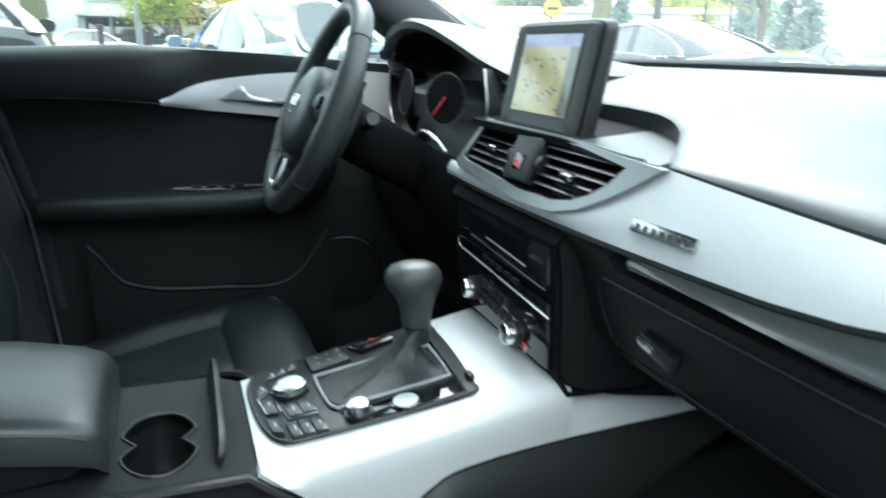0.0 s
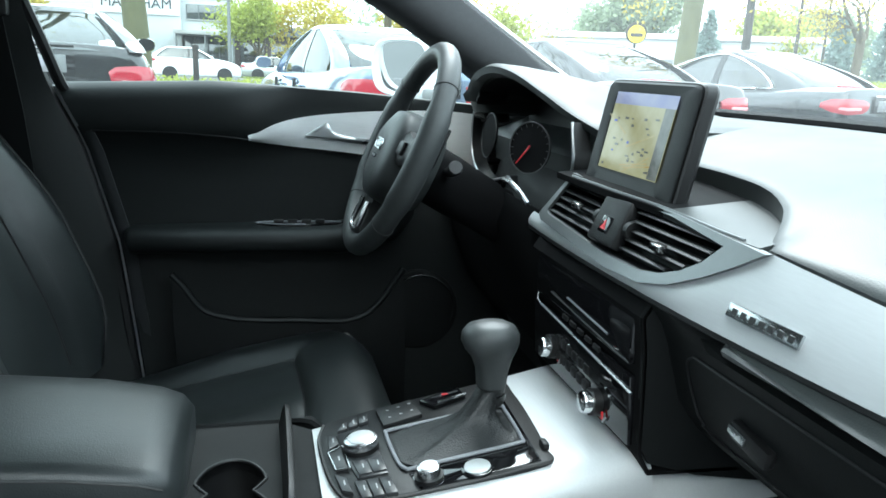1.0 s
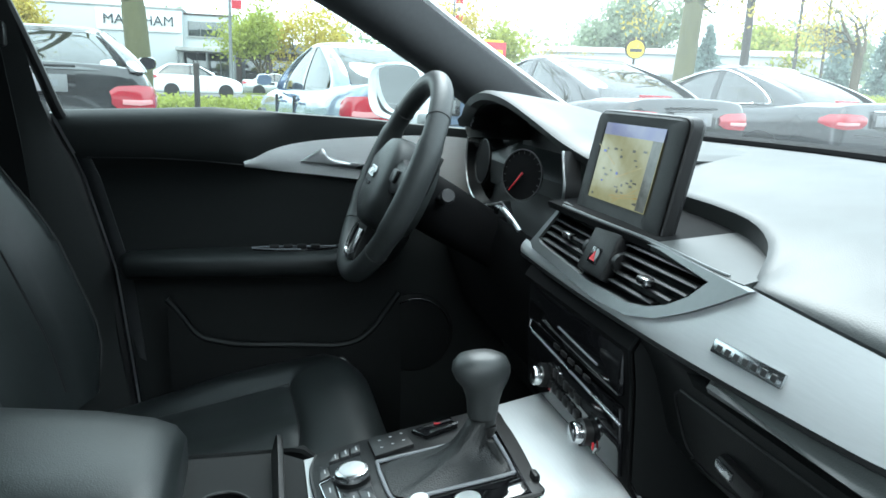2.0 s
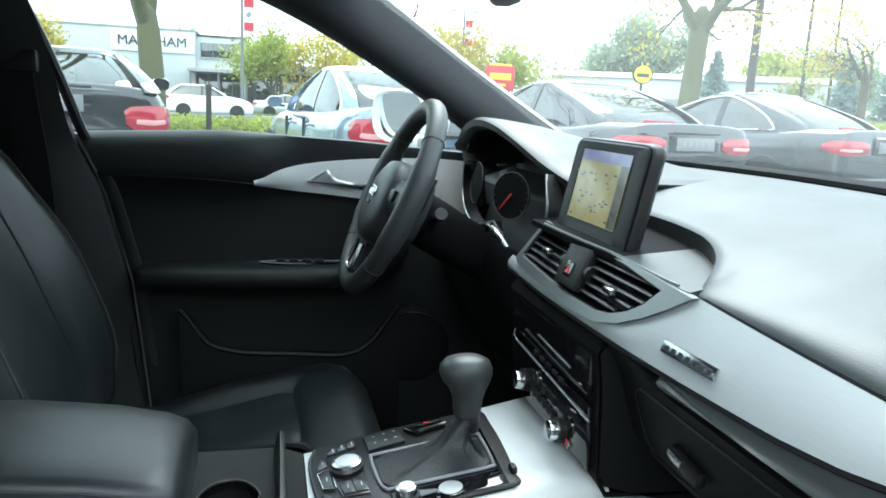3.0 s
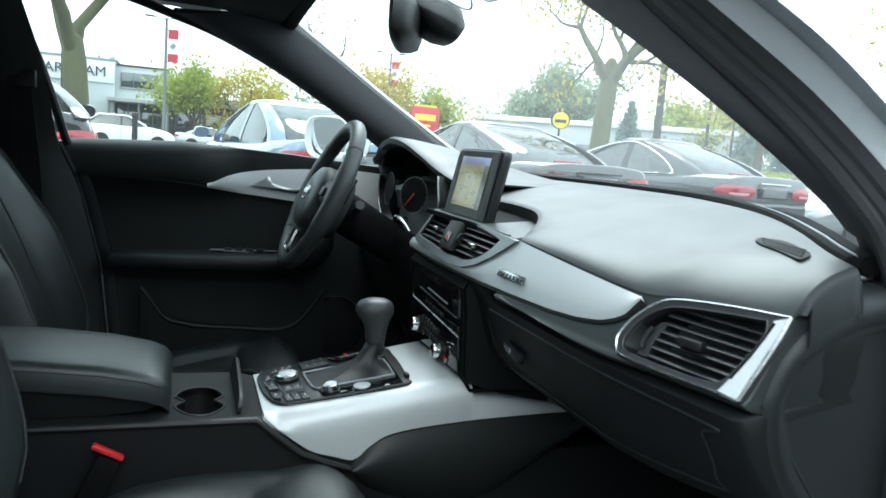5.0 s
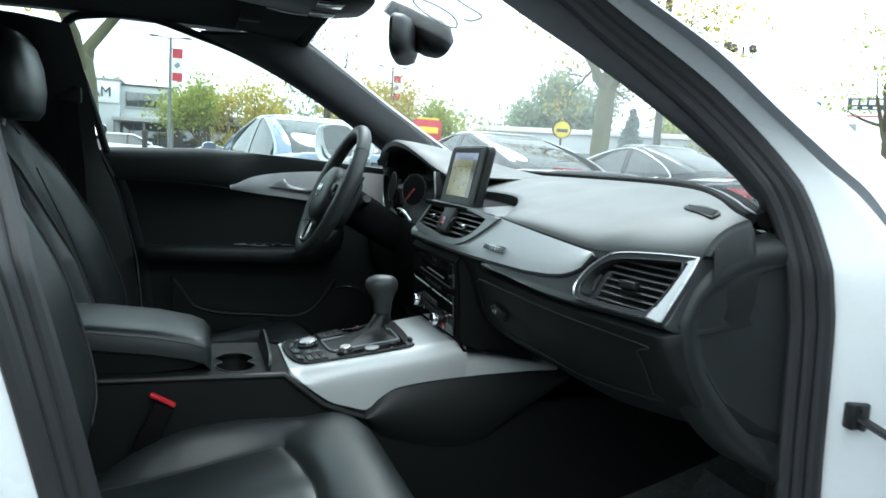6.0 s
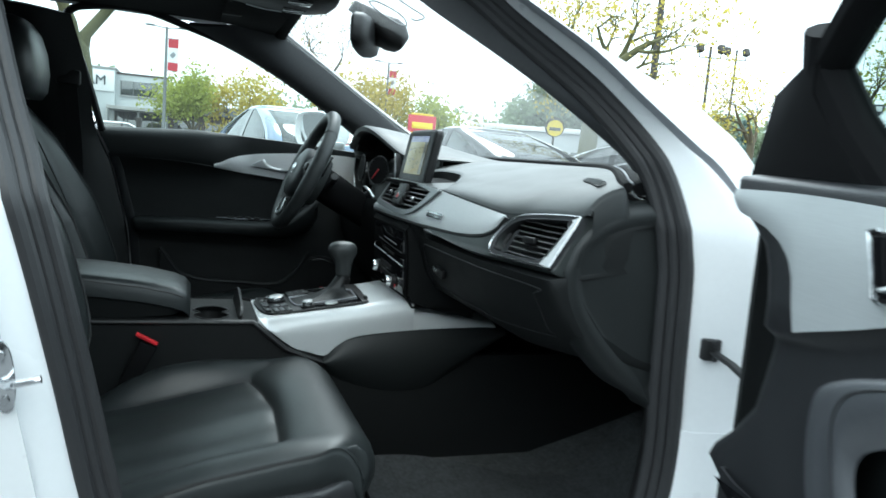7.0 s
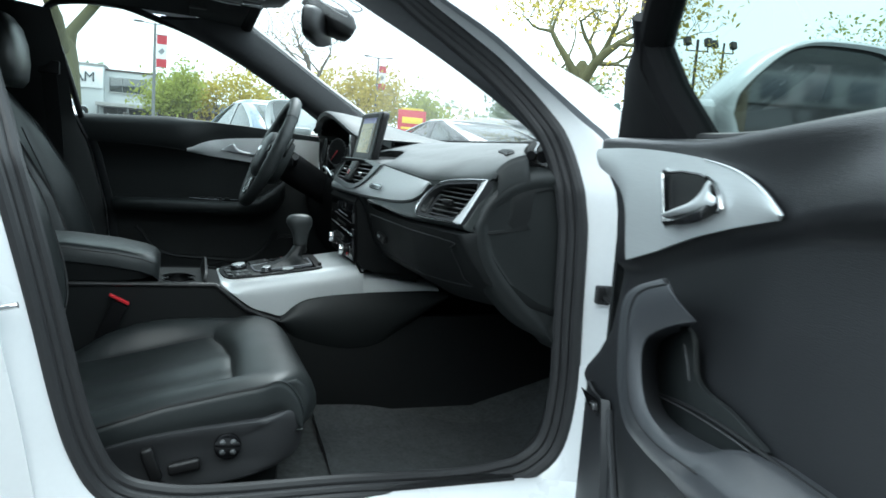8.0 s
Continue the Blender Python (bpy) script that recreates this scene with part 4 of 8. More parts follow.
for p_ in KEYPADS:
    plate("key", p_[::-1] if (p_[1][0] - p_[0][0]) * (p_[2][1] - p_[1][1]) - (p_[1][1] - p_[0][1]) * (p_[2][0] - p_[1][0]) < 0 else p_, 0.003, 0.0088, "gunmetal", pan, "", 0.0012)
    cx_, cy_ = np.mean(p_, 0)
    part("key_mark", box(on_panel(cx_, cy_, 0.0091), (0.0014, 0.009, 0.0005), 0), "stroke", pan)
part("key_frame", tube([on_panel(a, b, 0.0082) for a, b in ((0.0745, 0.007), (0.0915, 0.016), (0.0945, -0.033), (0.0795, -0.031))], 0.0011, 6, True), "satin", pan)
plate("switch_block", [(0.144, 0.041), (0.193, 0.050), (0.187, 0.093), (0.141, 0.083)], 0.003, 0.0095, "plastic", pan, "block of six switches")
for k in range(6):
    part("switch_mark", box(on_panel(0.153 + 0.014 * (k % 3), 0.057 + 0.018 * (k // 3) + 0.003 * (k % 3), 0.0098), (0.0035, 0.0016, 0.0005), 0), "stroke", pan)
pb = plate("parking_switch", [(0.211, 0.062), (0.254, 0.073), (0.251, 0.100), (0.197, 0.085)], 0.003, 0.0095, "gloss", pan, "gloss switch with a bright edge")
part("switch_edge", tube([on_panel(0.214, 0.067, 0.0105), on_panel(0.252, 0.076, 0.0105)], 0.0022, 6), "chrome", pb)
part("red_mark", box(on_panel(0.228, 0.086, 0.0099), (0.008, 0.003, 0.0008), 0), "red", pb)
part("panel_stop", box(on_panel(0.301, -0.069, 0.006), (0.008, 0.016, 0.010), 0.003), "plastic", pan)
# gear lever
bf = [on_panel(a, b, 0.0065) for a, b in spline([(0.152, -0.058), (0.22, -0.0565), (0.276, -0.055), (0.283, -0.046), (0.286, 0.02), (0.280, 0.034), (0.22, 0.034), (0.152, 0.032), (0.143, 0.024), (0.1455, -0.040), (0.152, -0.058)], 60)[:-1]]
part("boot_frame", tube(bf, 0.0022, 8, True), "grey_strip", pan, "bright frame round the gear lever boot")
lever = part("gear_lever", tube([(0.262, 0.006, 0.722), (0.262, 0.006, 0.745), (0.260, 0.004, 0.78)], [0.015, 0.0165, 0.019], 16), "plastic", console, "gear lever with black leather knob and creased boot")
rb = []
for h, f in ((0.0, 1.0), (0.05, 0.99), (0.10, 0.97), (0.16, 0.92), (0.22, 0.86), (0.29, 0.77), (0.36, 0.68), (0.44, 0.57), (0.52, 0.48), (0.60, 0.40), (0.68, 0.34), (0.84, 0.25), (1.0, 0.22)):
    ring = []
    for k in range(36):
        a = 2 * math.pi * k / 36
        bx_, by_ = ellipse(0.215, -0.012, 0.067, 0.043, 36, 5)[k]
        cx_ = 0.218 + 0.044 * h ** 1.1
        fold = 1 + 0.13 * math.sin(3 * a + 5 * h) * math.sin(math.pi * h) + 0.07 * math.sin(7 * a - 4 * h) * math.sin(math.pi * h)
        g = f * fold
        r0 = 0.016
        ring.append((cx_ + (bx_ - 0.218) * g * (1 - h) + math.cos(a) * r0 * h, -0.012 + (by_ + 0.012) * g * (1 - h) + math.sin(a) * r0 * h + 0.018 * h, top_z(0.218) + 0.006 + 0.05 * h ** 1.5 + 0.15 * (bx_ - 0.218) * (1 - h)))
    rb.append(ring)
part("boot", loft(rb), "leather_insert", lever, "creased black leather boot", 70)
part("collar", tube([(0.262, 0.006, 0.728), (0.262, 0.006, 0.735)], 0.0175, 18), "plastic", lever)
kn = []
for z, rx, ry, dx in ((0.745, 0.017, 0.017, 0), (0.765, 0.019, 0.0185, 0), (0.780, 0.0235, 0.022, -0.001), (0.790, 0.030, 0.026, -0.003), (0.799, 0.0335, 0.0285, -0.004), (0.808, 0.033, 0.028, -0.004), (0.816, 0.028, 0.024, -0.003), (0.8205, 0.018, 0.015, -0.002), (0.822, 0.004, 0.003, -0.002)):
    kn.append([(0.261 + dx + a, 0.005 + b, z) for a, b in ellipse(0, 0, rx, ry, 24, 2.3)])
part("knob", loft(kn), "wheel_leather", lever, "black leather knob", 70)

# ---- armrest ----
arm = thing("armrest", (-0.33, 0.0, 0.66), "black leather padded centre armrest with stitched lid", "armrest")
rings = []
for x, w, zt in ((-0.60, 0.102, 0.752), (-0.40, 0.106, 0.750), (-0.27, 0.108, 0.745), (-0.17, 0.107, 0.734), (-0.11, 0.104, 0.722), (-0.086, 0.100, 0.713), (-0.074, 0.092, 0.700)):
    q = [(-w, zt - 0.040), (-w, zt - 0.010), (-w + 0.006, zt - 0.002), (-w + 0.016, zt + 0.001), (-w * 0.5, zt + 0.005), (0, zt + 0.006), (w * 0.5, zt + 0.005), (w - 0.016, zt + 0.001), (w - 0.006, zt - 0.002), (w, zt - 0.010), (w, zt - 0.040), (w * 0.9, zt - 0.044), (-w * 0.9, zt - 0.044)]
    rings.append([(x, y + 0.012, z) for y, z in q])
part("lid", loft(rings), "leather", arm, "padded leather lid", 50)
rings = []
for x, w, zb, zt in ((-0.60, 0.100, 0.660, 0.714), (-0.30, 0.104, 0.660, 0.708), (-0.17, 0.102, 0.660, 0.696), (-0.11, 0.098, 0.664, 0.684), (-0.086, 0.088, 0.672, 0.676)):
    rings.append([(x, y + 0.012, z) for y, z in ((-w, zt), (w, zt), (w * 0.96, zb), (-w * 0.96, zb))])
part("base", loft(rings), "soft", arm)
part("stitching", tube([(x, 0.012 - w - 0.0006, z) for x, w, z in ((-0.58, 0.102, 0.742), (-0.40, 0.106, 0.740), (-0.27, 0.108, 0.735), (-0.17, 0.107, 0.724), (-0.11, 0.104, 0.712), (-0.088, 0.101, 0.703))], 0.0011, 5), "thread", arm)
# ---- front seats ----
def ease(a, b, x):
    f = min(max((x - a) / (b - a), 0), 1)
    return f * f * (3 - 2 * f)


def make_seat(y0, s, label, fwd=0.0, shift=0.0):
    """A front seat about the plane y0; s: the side of its outer valance (-1 right, 1 left)."""
    st = thing("car_seat_front", (-0.1, y0, 0.28), label, "seat", "front seats")

    def zt(x):
        return float(lerp(x, [-0.45, -0.30, -0.16, 0.05, 0.16], [0.475, 0.492, 0.514, 0.560, 0.583]))

    def edge_z(x):
        """Height of the stitched outer edge."""
        return float(lerp(x, [-0.42, -0.30, -0.161, -0.055, 0.054, 0.12, 0.19], [0.450, 0.480, 0.519, 0.551, 0.572, 0.583, 0.585]))

    def inner_z(x):
        """Height of the bolster beside the console."""
        return float(lerp(x, [-0.42, -0.30, -0.244, -0.18, -0.114, -0.06, -0.017, 0.085, 0.15], [0.470, 0.486, 0.509, 0.552, 0.577, 0.585, 0.588, 0.588, 0.590]))

    prof = [(0.0515, 0.5535), (0.054, 0.561), (0.059, 0.5675), (0.067, 0.574), (0.080, 0.580), (0.095, 0.585), (0.112, 0.589), (0.13, 0.592), (0.150, 0.593), (0.168, 0.591), (0.183, 0.585), (0.197, 0.574), (0.209, 0.558), (0.216, 0.540), (0.218, 0.520), (0.213, 0.505), (0.198, 0.498), (0.17, 0.495)]
    along = [(x, None) for x in (*np.linspace(-0.42, 0.02, 30), 0.032, 0.040, 0.0455, 0.0485, 0.050)] + prof
    cols = [*np.linspace(0, 0.150, 15), 0.158, 0.164, 0.169, 0.1725, 0.176, 0.181, 0.188, 0.196, 0.205, 0.214, 0.224, 0.233, 0.241, 0.248, 0.2535, 0.257, 0.259]
    vs = [-v for v in cols[:0:-1]] + cols
    rows = []
    for x, e in along:
        w = max(0, (x + 0.20) / 0.25) ** 1.5 if e is None else 1 - ease(0.05, 0.16, x)
        f = ease(0.09, 0.21, x)
        row = []
        for v in vs:
            o, a = v * s, abs(v)
            xx = x + w * (0.021 - (0.32 if o > 0 else 0.95) * min(a, 0.19) ** 2) - f * 0.036 * max(0, (a - 0.17) / 0.09) ** 2.4
            zs = zt(xx) + 0.001
            if a < 0.1725:
                z = zt(xx) - 0.010 + 0.011 * (a / 0.1725) ** 4 + 0.0016 * math.cos(v * 2 * math.pi / 0.115) * (a < 0.15) + 0.004 * (1 - (a / 0.1725) ** 2)
                z -= 0.004 * max(0, (x - 0.030) / 0.02) ** 2 if e is None else 0
            else:
                crest = (edge_z(xx) + 0.011) if o > 0 else inner_z(xx)
                k = min((a - 0.1725) / 0.048, 1)
                z = zs + (crest - zs) * math.sin(k * math.pi / 2) ** 1.2
                k = max(0, (a - 0.218) / 0.041)
                z -= (0.010 if o > 0 else 0.026) * k ** 2.4
            if e is not None:
                k = max(0, (a - 0.225) / 0.034)
                ez = e + 0.2 * (xx - x) * w - (0.006 if o > 0 else 0.016) * k ** 2.2
                z = ez if a < 0.1725 else max(z, ez) + (ez - max(z, ez)) * ease(0.075, 0.150, x)
            row.append((xx, y0 + v * (1 - 0.05 * f), z))
        for side in (0, -1):
            q = row[side]
            sg = 1 if side else -1
            low = [(q[0], q[1] + sg * g, max(q[2] - d, 0.494 if e is not None else 0)) for g, d in ((-0.0012, 0.003), (0.0020, 0.007), (0.0036, 0.014), (0.0040, 0.030), (0.002, 0.046), (-0.006, 0.062), (-0.02, 0.075))]
            row = row + low if side else low[::-1] + row
        rows.append(row)
    cush = part("cushion", sheet(rows, 0.0), "leather", st, "leather cushion with raised bolsters and rolled thigh support", 70)
    n_in, n_f = 7 + len(cols) - 1, 30
    for sg in (1, -1):
        c = n_in + sg * cols.index(0.1725)
        part("insert_seam", tube([(p[0], p[1], p[2] - 0.0003) for p in (r[c] for r in rows[:n_f + 5])], 0.0013, 5), "rubber", cush)
        c = 7 if sg < 0 else len(rows[0]) - 8
        part("piping", tube([(p[0], p[1] + sg * 0.0002, p[2] - 0.0025) for p in (r[c] for r in rows[:-10])], 0.0016, 6), "rubber", cush, "stitched seam")
    part("cross_seam", tube([(p[0], p[1], p[2] + 0.0008) for p in rows[n_f + 4][n_in - cols.index(0.1725):n_in + cols.index(0.1725) + 1]], 0.0014, 5), "rubber", cush, "curved seam in front of the middle panel")
    part("corner_fold", tube([(0.150, y0 + s * 0.244, 0.580), (0.166, y0 + s * 0.241, 0.578), (0.177, y0 + s * 0.238, 0.566), (0.182, y0 + s * 0.238, 0.545), (0.180, y0 + s * 0.24, 0.515), (0.174, y0 + s * 0.24, 0.50)], [0.003, 0.008, 0.010, 0.011, 0.010, 0.006], 10, False, (0.5, 1)), "leather", cush, "folded leather corner")
    # outer valance with controls
    o = spline([(-0.36, 0.44), (-0.25, 0.452), (-0.15, 0.486), (-0.054, 0.507), (0.056, 0.519), (0.11, 0.524), (0.164, 0.533), (0.181, 0.524), (0.183, 0.48), (0.170, 0.452), (0.12, 0.430), (0.05, 0.413), (-0.07, 0.408), (-0.20, 0.40), (-0.36, 0.395)], 50).tolist()
    yv = y0 + s * 0.268
    turn = lambda x: -s * 0.030 * max(0, (x - 0.10) / 0.09) ** 2
    rows = [[(x, yv - s * 0.05, z) for x, z in o], [(x, yv - s * 0.006 + turn(x), z) for x, z in o], [(x - (x + 0.05) * 0.02, yv - s * 0.001 + turn(x), 0.47 + (z - 0.47) * 0.93) for x, z in o], [(x - (x + 0.05) * 0.10, yv + turn(x - (x + 0.05) * 0.10), 0.465 + (z - 0.465) * 0.80) for x, z in o], [(x - (x + 0.05) * 0.25, yv - s * 0.004, 0.46 + (z - 0.46) * 0.62) for x, z in o], [(-0.05, yv - s * 0.004, 0.45)] * len(o)]
    val = part("valance", sheet(rows, 0, False, True), "gunmetal", st, "black plastic side cover with seat switches", 40)
    yk = yv + s * 0.001
    lum = part("lumbar_switch", disc((0.053, yk - s * 0.004, 0.481), (0, s, 0), 0.0225, 0.010, 30, 0.003), "gloss", val, "round four-way switch")
    for a in range(4):
        an = math.pi / 2 * a + 0.78
        part("arrow_pad", disc((0.053 + 0.0125 * math.cos(an), yk + s * 0.005, 0.481 + 0.0125 * math.sin(an)), (0, s, 0), 0.0052, 0.003, 12, 0.001), "satin", lum)
    part("recline_switch", box((-0.067, yk + s * 0.006, 0.460), (0.020, 0.016, 0.058), 0.005, 3, Matrix.Rotation(radians(-18), 4, "Y")), "plastic", val, "upright switch bar")
    part("slide_switch", box((-0.016, yk + s * 0.006, 0.453), (0.052, 0.016, 0.020), 0.005, 3, Matrix.Rotation(radians(-10), 4, "Y")), "plastic", val, "flat switch bar")
    part("base", box((-0.10, y0, 0.38), (0.50, 0.42, 0.13), 0.02, 2), "soft", st)
    for sg in (1, -1):
        part("rail", box((-0.08, y0 + sg * 0.19, 0.297), (0.62, 0.03, 0.04), 0.006), "plastic", st)
    # backrest
    rings = []
    for k, h in enumerate(np.linspace(0, 1, 16)):
        cx = float(lerp(h, [0, 0.25, 0.5, 0.75, 1], [-0.262, -0.300, -0.352, -0.412, -0.470])) + fwd * h + shift
        cz = 0.545 + 0.555 * h
        w = float(lerp(h, [0, 0.2, 0.6, 0.85, 0.95, 1], [0.235, 0.255, 0.250, 0.225, 0.20, 0.15]))
        bo = float(lerp(h, [0, 0.15, 0.5, 0.8, 1], [0.030, 0.060, 0.062, 0.035, 0.0]))
        nx, nz = 0.955, 0.30
        th = 0.11 * (1 - 0.3 * h)
        q = [(-w + 0.01, -th), (-w, -0.03), (-w + 0.002, bo * 0.6), (-w + 0.018, bo), (-w + 0.045, bo * 0.95), (-w + 0.075, bo * 0.35), (-w * 0.62, 0.0), (-w * 0.3, -0.008), (0, -0.010), (w * 0.3, -0.008), (w * 0.62, 0.0), (w - 0.075, bo * 0.35), (w - 0.045, bo * 0.95), (w - 0.018, bo), (w - 0.002, bo * 0.6), (w, -0.03), (w - 0.01, -th)]
        rings.append([(cx + b * nx, y0 + a, cz + b * nz) for a, b in q])
    back = part("backrest", loft(rings), "leather", st, "leather backrest with side bolsters", 60)
    for sg in (1, -1):
        part("back_seam", tube([(r[3 if sg < 0 else 13][0] + 0.001, r[3 if sg < 0 else 13][1], r[3 if sg < 0 else 13][2]) for r in rings[1:14]], 0.002, 5), "thread", back)
        part("insert_seam", tube([(r[6 if sg < 0 else 10][0] + 0.001, r[6 if sg < 0 else 10][1], r[6 if sg < 0 else 10][2]) for r in rings[1:13]], 0.0025, 5), "rubber", back)
        part("headrest_post", tube([(-0.475 + fwd + shift, y0 + sg * 0.06, 1.08), (-0.462 + fwd + shift, y0 + sg * 0.06, 1.16)], 0.006, 10), "satin", st)
    rings = []
    for a, w, t0 in ((1.095, 0.095, 0.030), (1.115, 0.118, 0.045), (1.16, 0.130, 0.054), (1.21, 0.130, 0.054), (1.25, 0.120, 0.046), (1.275, 0.100, 0.030), (1.282, 0.06, 0.012)):
        rings.append([(-0.440 + fwd + shift + 0.12 * (1.18 - a) + u, y0 + v, a) for v, u in ellipse(0, 0, w, t0, 24, 3)])
    part("headrest", loft(rings), "leather", st, "padded leather headrest", 70)
    return st


make_seat(-0.375, -1, "black leather passenger seat with electric switches on its side", 0.055, -0.035)
make_seat(0.385, 1, "black leather driver seat beside the armrest", 0.0, -0.040)

# belt buckle beside the passenger cushion
bk = thing("belt_buckle", (-0.17, -0.12, 0.55), "black seat belt buckle with red release button", "buckle")
part("stem", box((-0.168, -0.146, 0.580), (0.034, 0.014, 0.09), 0.004, 2, Matrix.Rotation(radians(24), 4, "Y")), "cowl_black", bk)
part("button", box((-0.153, -0.147, 0.630), (0.046, 0.014, 0.007), 0.0025, 2, Matrix.Rotation(radians(28), 4, "Y")), "red", bk, "red release button")
# ---- driver door, closed ----
dd = thing("driver_door", (0.1, 0.75, 0.32), "closed driver door, black panel with aluminium trim and window", "car door")


def door_y(x, z):
    k = min(max((0.10 - x) / 0.15, 0), 1)
    return -0.030 * k * k * (3 - 2 * k) * float(lerp(z, [0.905, 0.945, 0.962, 0.985, 1.03, 1.05], [0, 0.5, 0.95, 1.1, 0.75, 0.4])) + float(lerp(z, [0.30, 0.50, 0.62, 0.74, 0.80, 0.90, 0.99, 1.03, 1.05], [0.70, 0.70, 0.715, 0.725, 0.735, 0.742, 0.735, 0.728, 0.735]))


belt = lambda x: float(lerp(x, [-0.40, -0.33, -0.07, 0.2, 0.37, 0.62], [1.045, 1.046, 1.058, 1.046, 1.034, 1.02]))
x_rear = lambda z: float(lerp(z, [0.3, 0.59, 0.75, 0.94, 1.05], [-0.20, -0.228, -0.245, -0.293, -0.345]))
rows = []
for xf_ in np.linspace(0, 1, 34):
    x = -0.345 + 0.985 * xf_
    b = belt(x)
    zs = [0.30, 0.40, 0.50, 0.58, 0.66, 0.74, 0.80, 0.86, 0.905, 0.925, 0.94, 0.952, 0.962, 0.972, 0.982, b - 0.03, b - 0.012, b - 0.003, b]
    row = [(x_rear(z) + (0.64 - x_rear(z)) * xf_, door_y(x_rear(z) + (0.64 - x_rear(z)) * xf_, z), z) for z in zs]
    row[-2] = (x, 0.731, b - 0.001)
    row[-1] = (x, 0.745, b + 0.001)
    row.append((x, 0.80, b - 0.004))
    rows.append(row)
part("panel", sheet(rows, 0.006), "door_dark", dd, "soft black door panel", 60)
up = spline([(-0.013, 0.955), (0.038, 0.982), (0.10, 0.997), (0.172, 1.006), (0.255, 1.012), (0.371, 1.015), (0.47, 1.008)], 40)
lo = spline([(-0.013, 0.954), (0.066, 0.941), (0.130, 0.934), (0.204, 0.926), (0.319, 0.913), (0.40, 0.902), (0.47, 0.89)], 40)
part("trim", ruled([(x, door_y(x, z) - 0.006, z) for x, z in up], [(x, door_y(x, z) - 0.006, z) for x, z in lo], 5, 0.005, (0, -0.004, 0)), "silver_lit", dd, "brushed aluminium trim piece")
part("panel_joint", tube([(x, door_y(x, z) - 0.0005, z) for x, z in spline([(-0.29, 0.963), (-0.15, 0.962), (-0.033, 0.953), (0.063, 0.936), (0.163, 0.923), (0.30, 0.905), (0.46, 0.88)], 40)], 0.0016, 6), "rubber", dd, "dark joint under the shoulder of the panel")
part("rear_flange", ruled([(x_rear(z) - 0.004, 0.722, z) for z in np.linspace(0.97, 0.42, 14)], [(x_rear(z) + 0.020, 0.712, z) for z in np.linspace(0.97, 0.42, 14)], 2, 0.004, (0, -0.004, 0)), "pillar", dd, "rear edge of the panel")
part("edge_seal", tube([(x_rear(z) - 0.022, 0.715, z) for z in np.linspace(1.06, 0.40, 20)], 0.012, 8), "rubber", dd, "black rubber seal along the rear edge")
hc = spline([(0.137, 0.984), (0.160, 0.991), (0.22, 0.996), (0.30, 0.994), (0.335, 0.985), (0.335, 0.955), (0.29, 0.949), (0.22, 0.953), (0.165, 0.962), (0.145, 0.972)], 40).tolist()
ry_ = lambda x, z: door_y(x, z) - 0.0115
part("handle_recess", sheet([[(x, ry_(x, z) + 0.003, z) for x, z in hc], [(x, ry_(x, z), z) for x, z in hc], [(0.235 + (x - 0.235) * 0.97, ry_(x, z), 0.973 + (z - 0.973) * 0.93) for x, z in hc], [(0.235 + (x - 0.235) * 0.93, ry_(x, z) + 0.0008, 0.973 + (z - 0.973) * 0.88) for x, z in hc], [(0.235, 0.7275, 0.973)] * len(hc)], 0, False, True), "cowl_black", dd, "dark handle recess")
hb_ = spline([(0.093, 0.9605), (0.104, 0.968), (0.120, 0.979), (0.134, 0.9865), (0.141, 0.983), (0.146, 0.973), (0.160, 0.9655), (0.19, 0.959), (0.23, 0.953), (0.29, 0.948), (0.288, 0.943), (0.23, 0.9435), (0.18, 0.948), (0.13, 0.955), (0.093, 0.9605)], 46)[:-1].tolist()
part("handle", sheet([[(x, 0.729, z) for x, z in hb_], [(x, 0.7215, z) for x, z in hb_], [(x + (0.16 - x) * 0.02, 0.7185, z + (0.958 - z) * 0.14) for x, z in hb_], [(x + (0.16 - x) * 0.06, 0.7170, z + (0.958 - z) * 0.5) for x, z in hb_], [(x, 0.7165, 0.957 - 0.08 * (x - 0.15)) for x, z in hb_]], 0, False, True), "satin", dd, "satin metal inner handle", 50)
rings = []
for x, zc, yy, h, w in ((-0.238, 0.766, 0.70, 0.016, 0.03), (-0.225, 0.766, 0.685, 0.024, 0.045), (-0.10, 0.770, 0.672, 0.024, 0.055), (0.05, 0.771, 0.668, 0.025, 0.058), (0.15, 0.768, 0.672, 0.028, 0.055), (0.22, 0.775, 0.685, 0.034, 0.045), (0.27, 0.80, 0.700, 0.045, 0.032), (0.31, 0.84, 0.715, 0.04, 0.022)):
    rings.append([(x, yy + a, zc + b) for a, b in ellipse(0, 0, w, h, 20, 2.8)])
arm_d = part("armrest", loft(rings), "door_dark", dd, "padded black armrest", 60)
part("window_switches", slab(spline([(-0.0, 0.664), (0.04, 0.650), (0.10, 0.648), (0.155, 0.660), (0.16, 0.672), (0.09, 0.676), (0.03, 0.675)], 24).tolist(), (0, 0, 0.7985), (1, 0, 0), (0, 1, 0), 0.006, 0.001), "gloss", arm_d, "window switch plate")
part("plate_rim", tube([(x, y, 0.7995) for x, y in spline([(0.16, 0.672), (0.09, 0.677), (0.03, 0.676), (-0.002, 0.665), (0.04, 0.650), (0.09, 0.648)], 24)], 0.0013, 6), "grey_strip", arm_d, "thin bright rim")
for k in range(4):
    part("switch", box((0.04 + 0.026 * k, 0.663, 0.802), (0.018, 0.012, 0.007), 0.002), "plastic", arm_d)
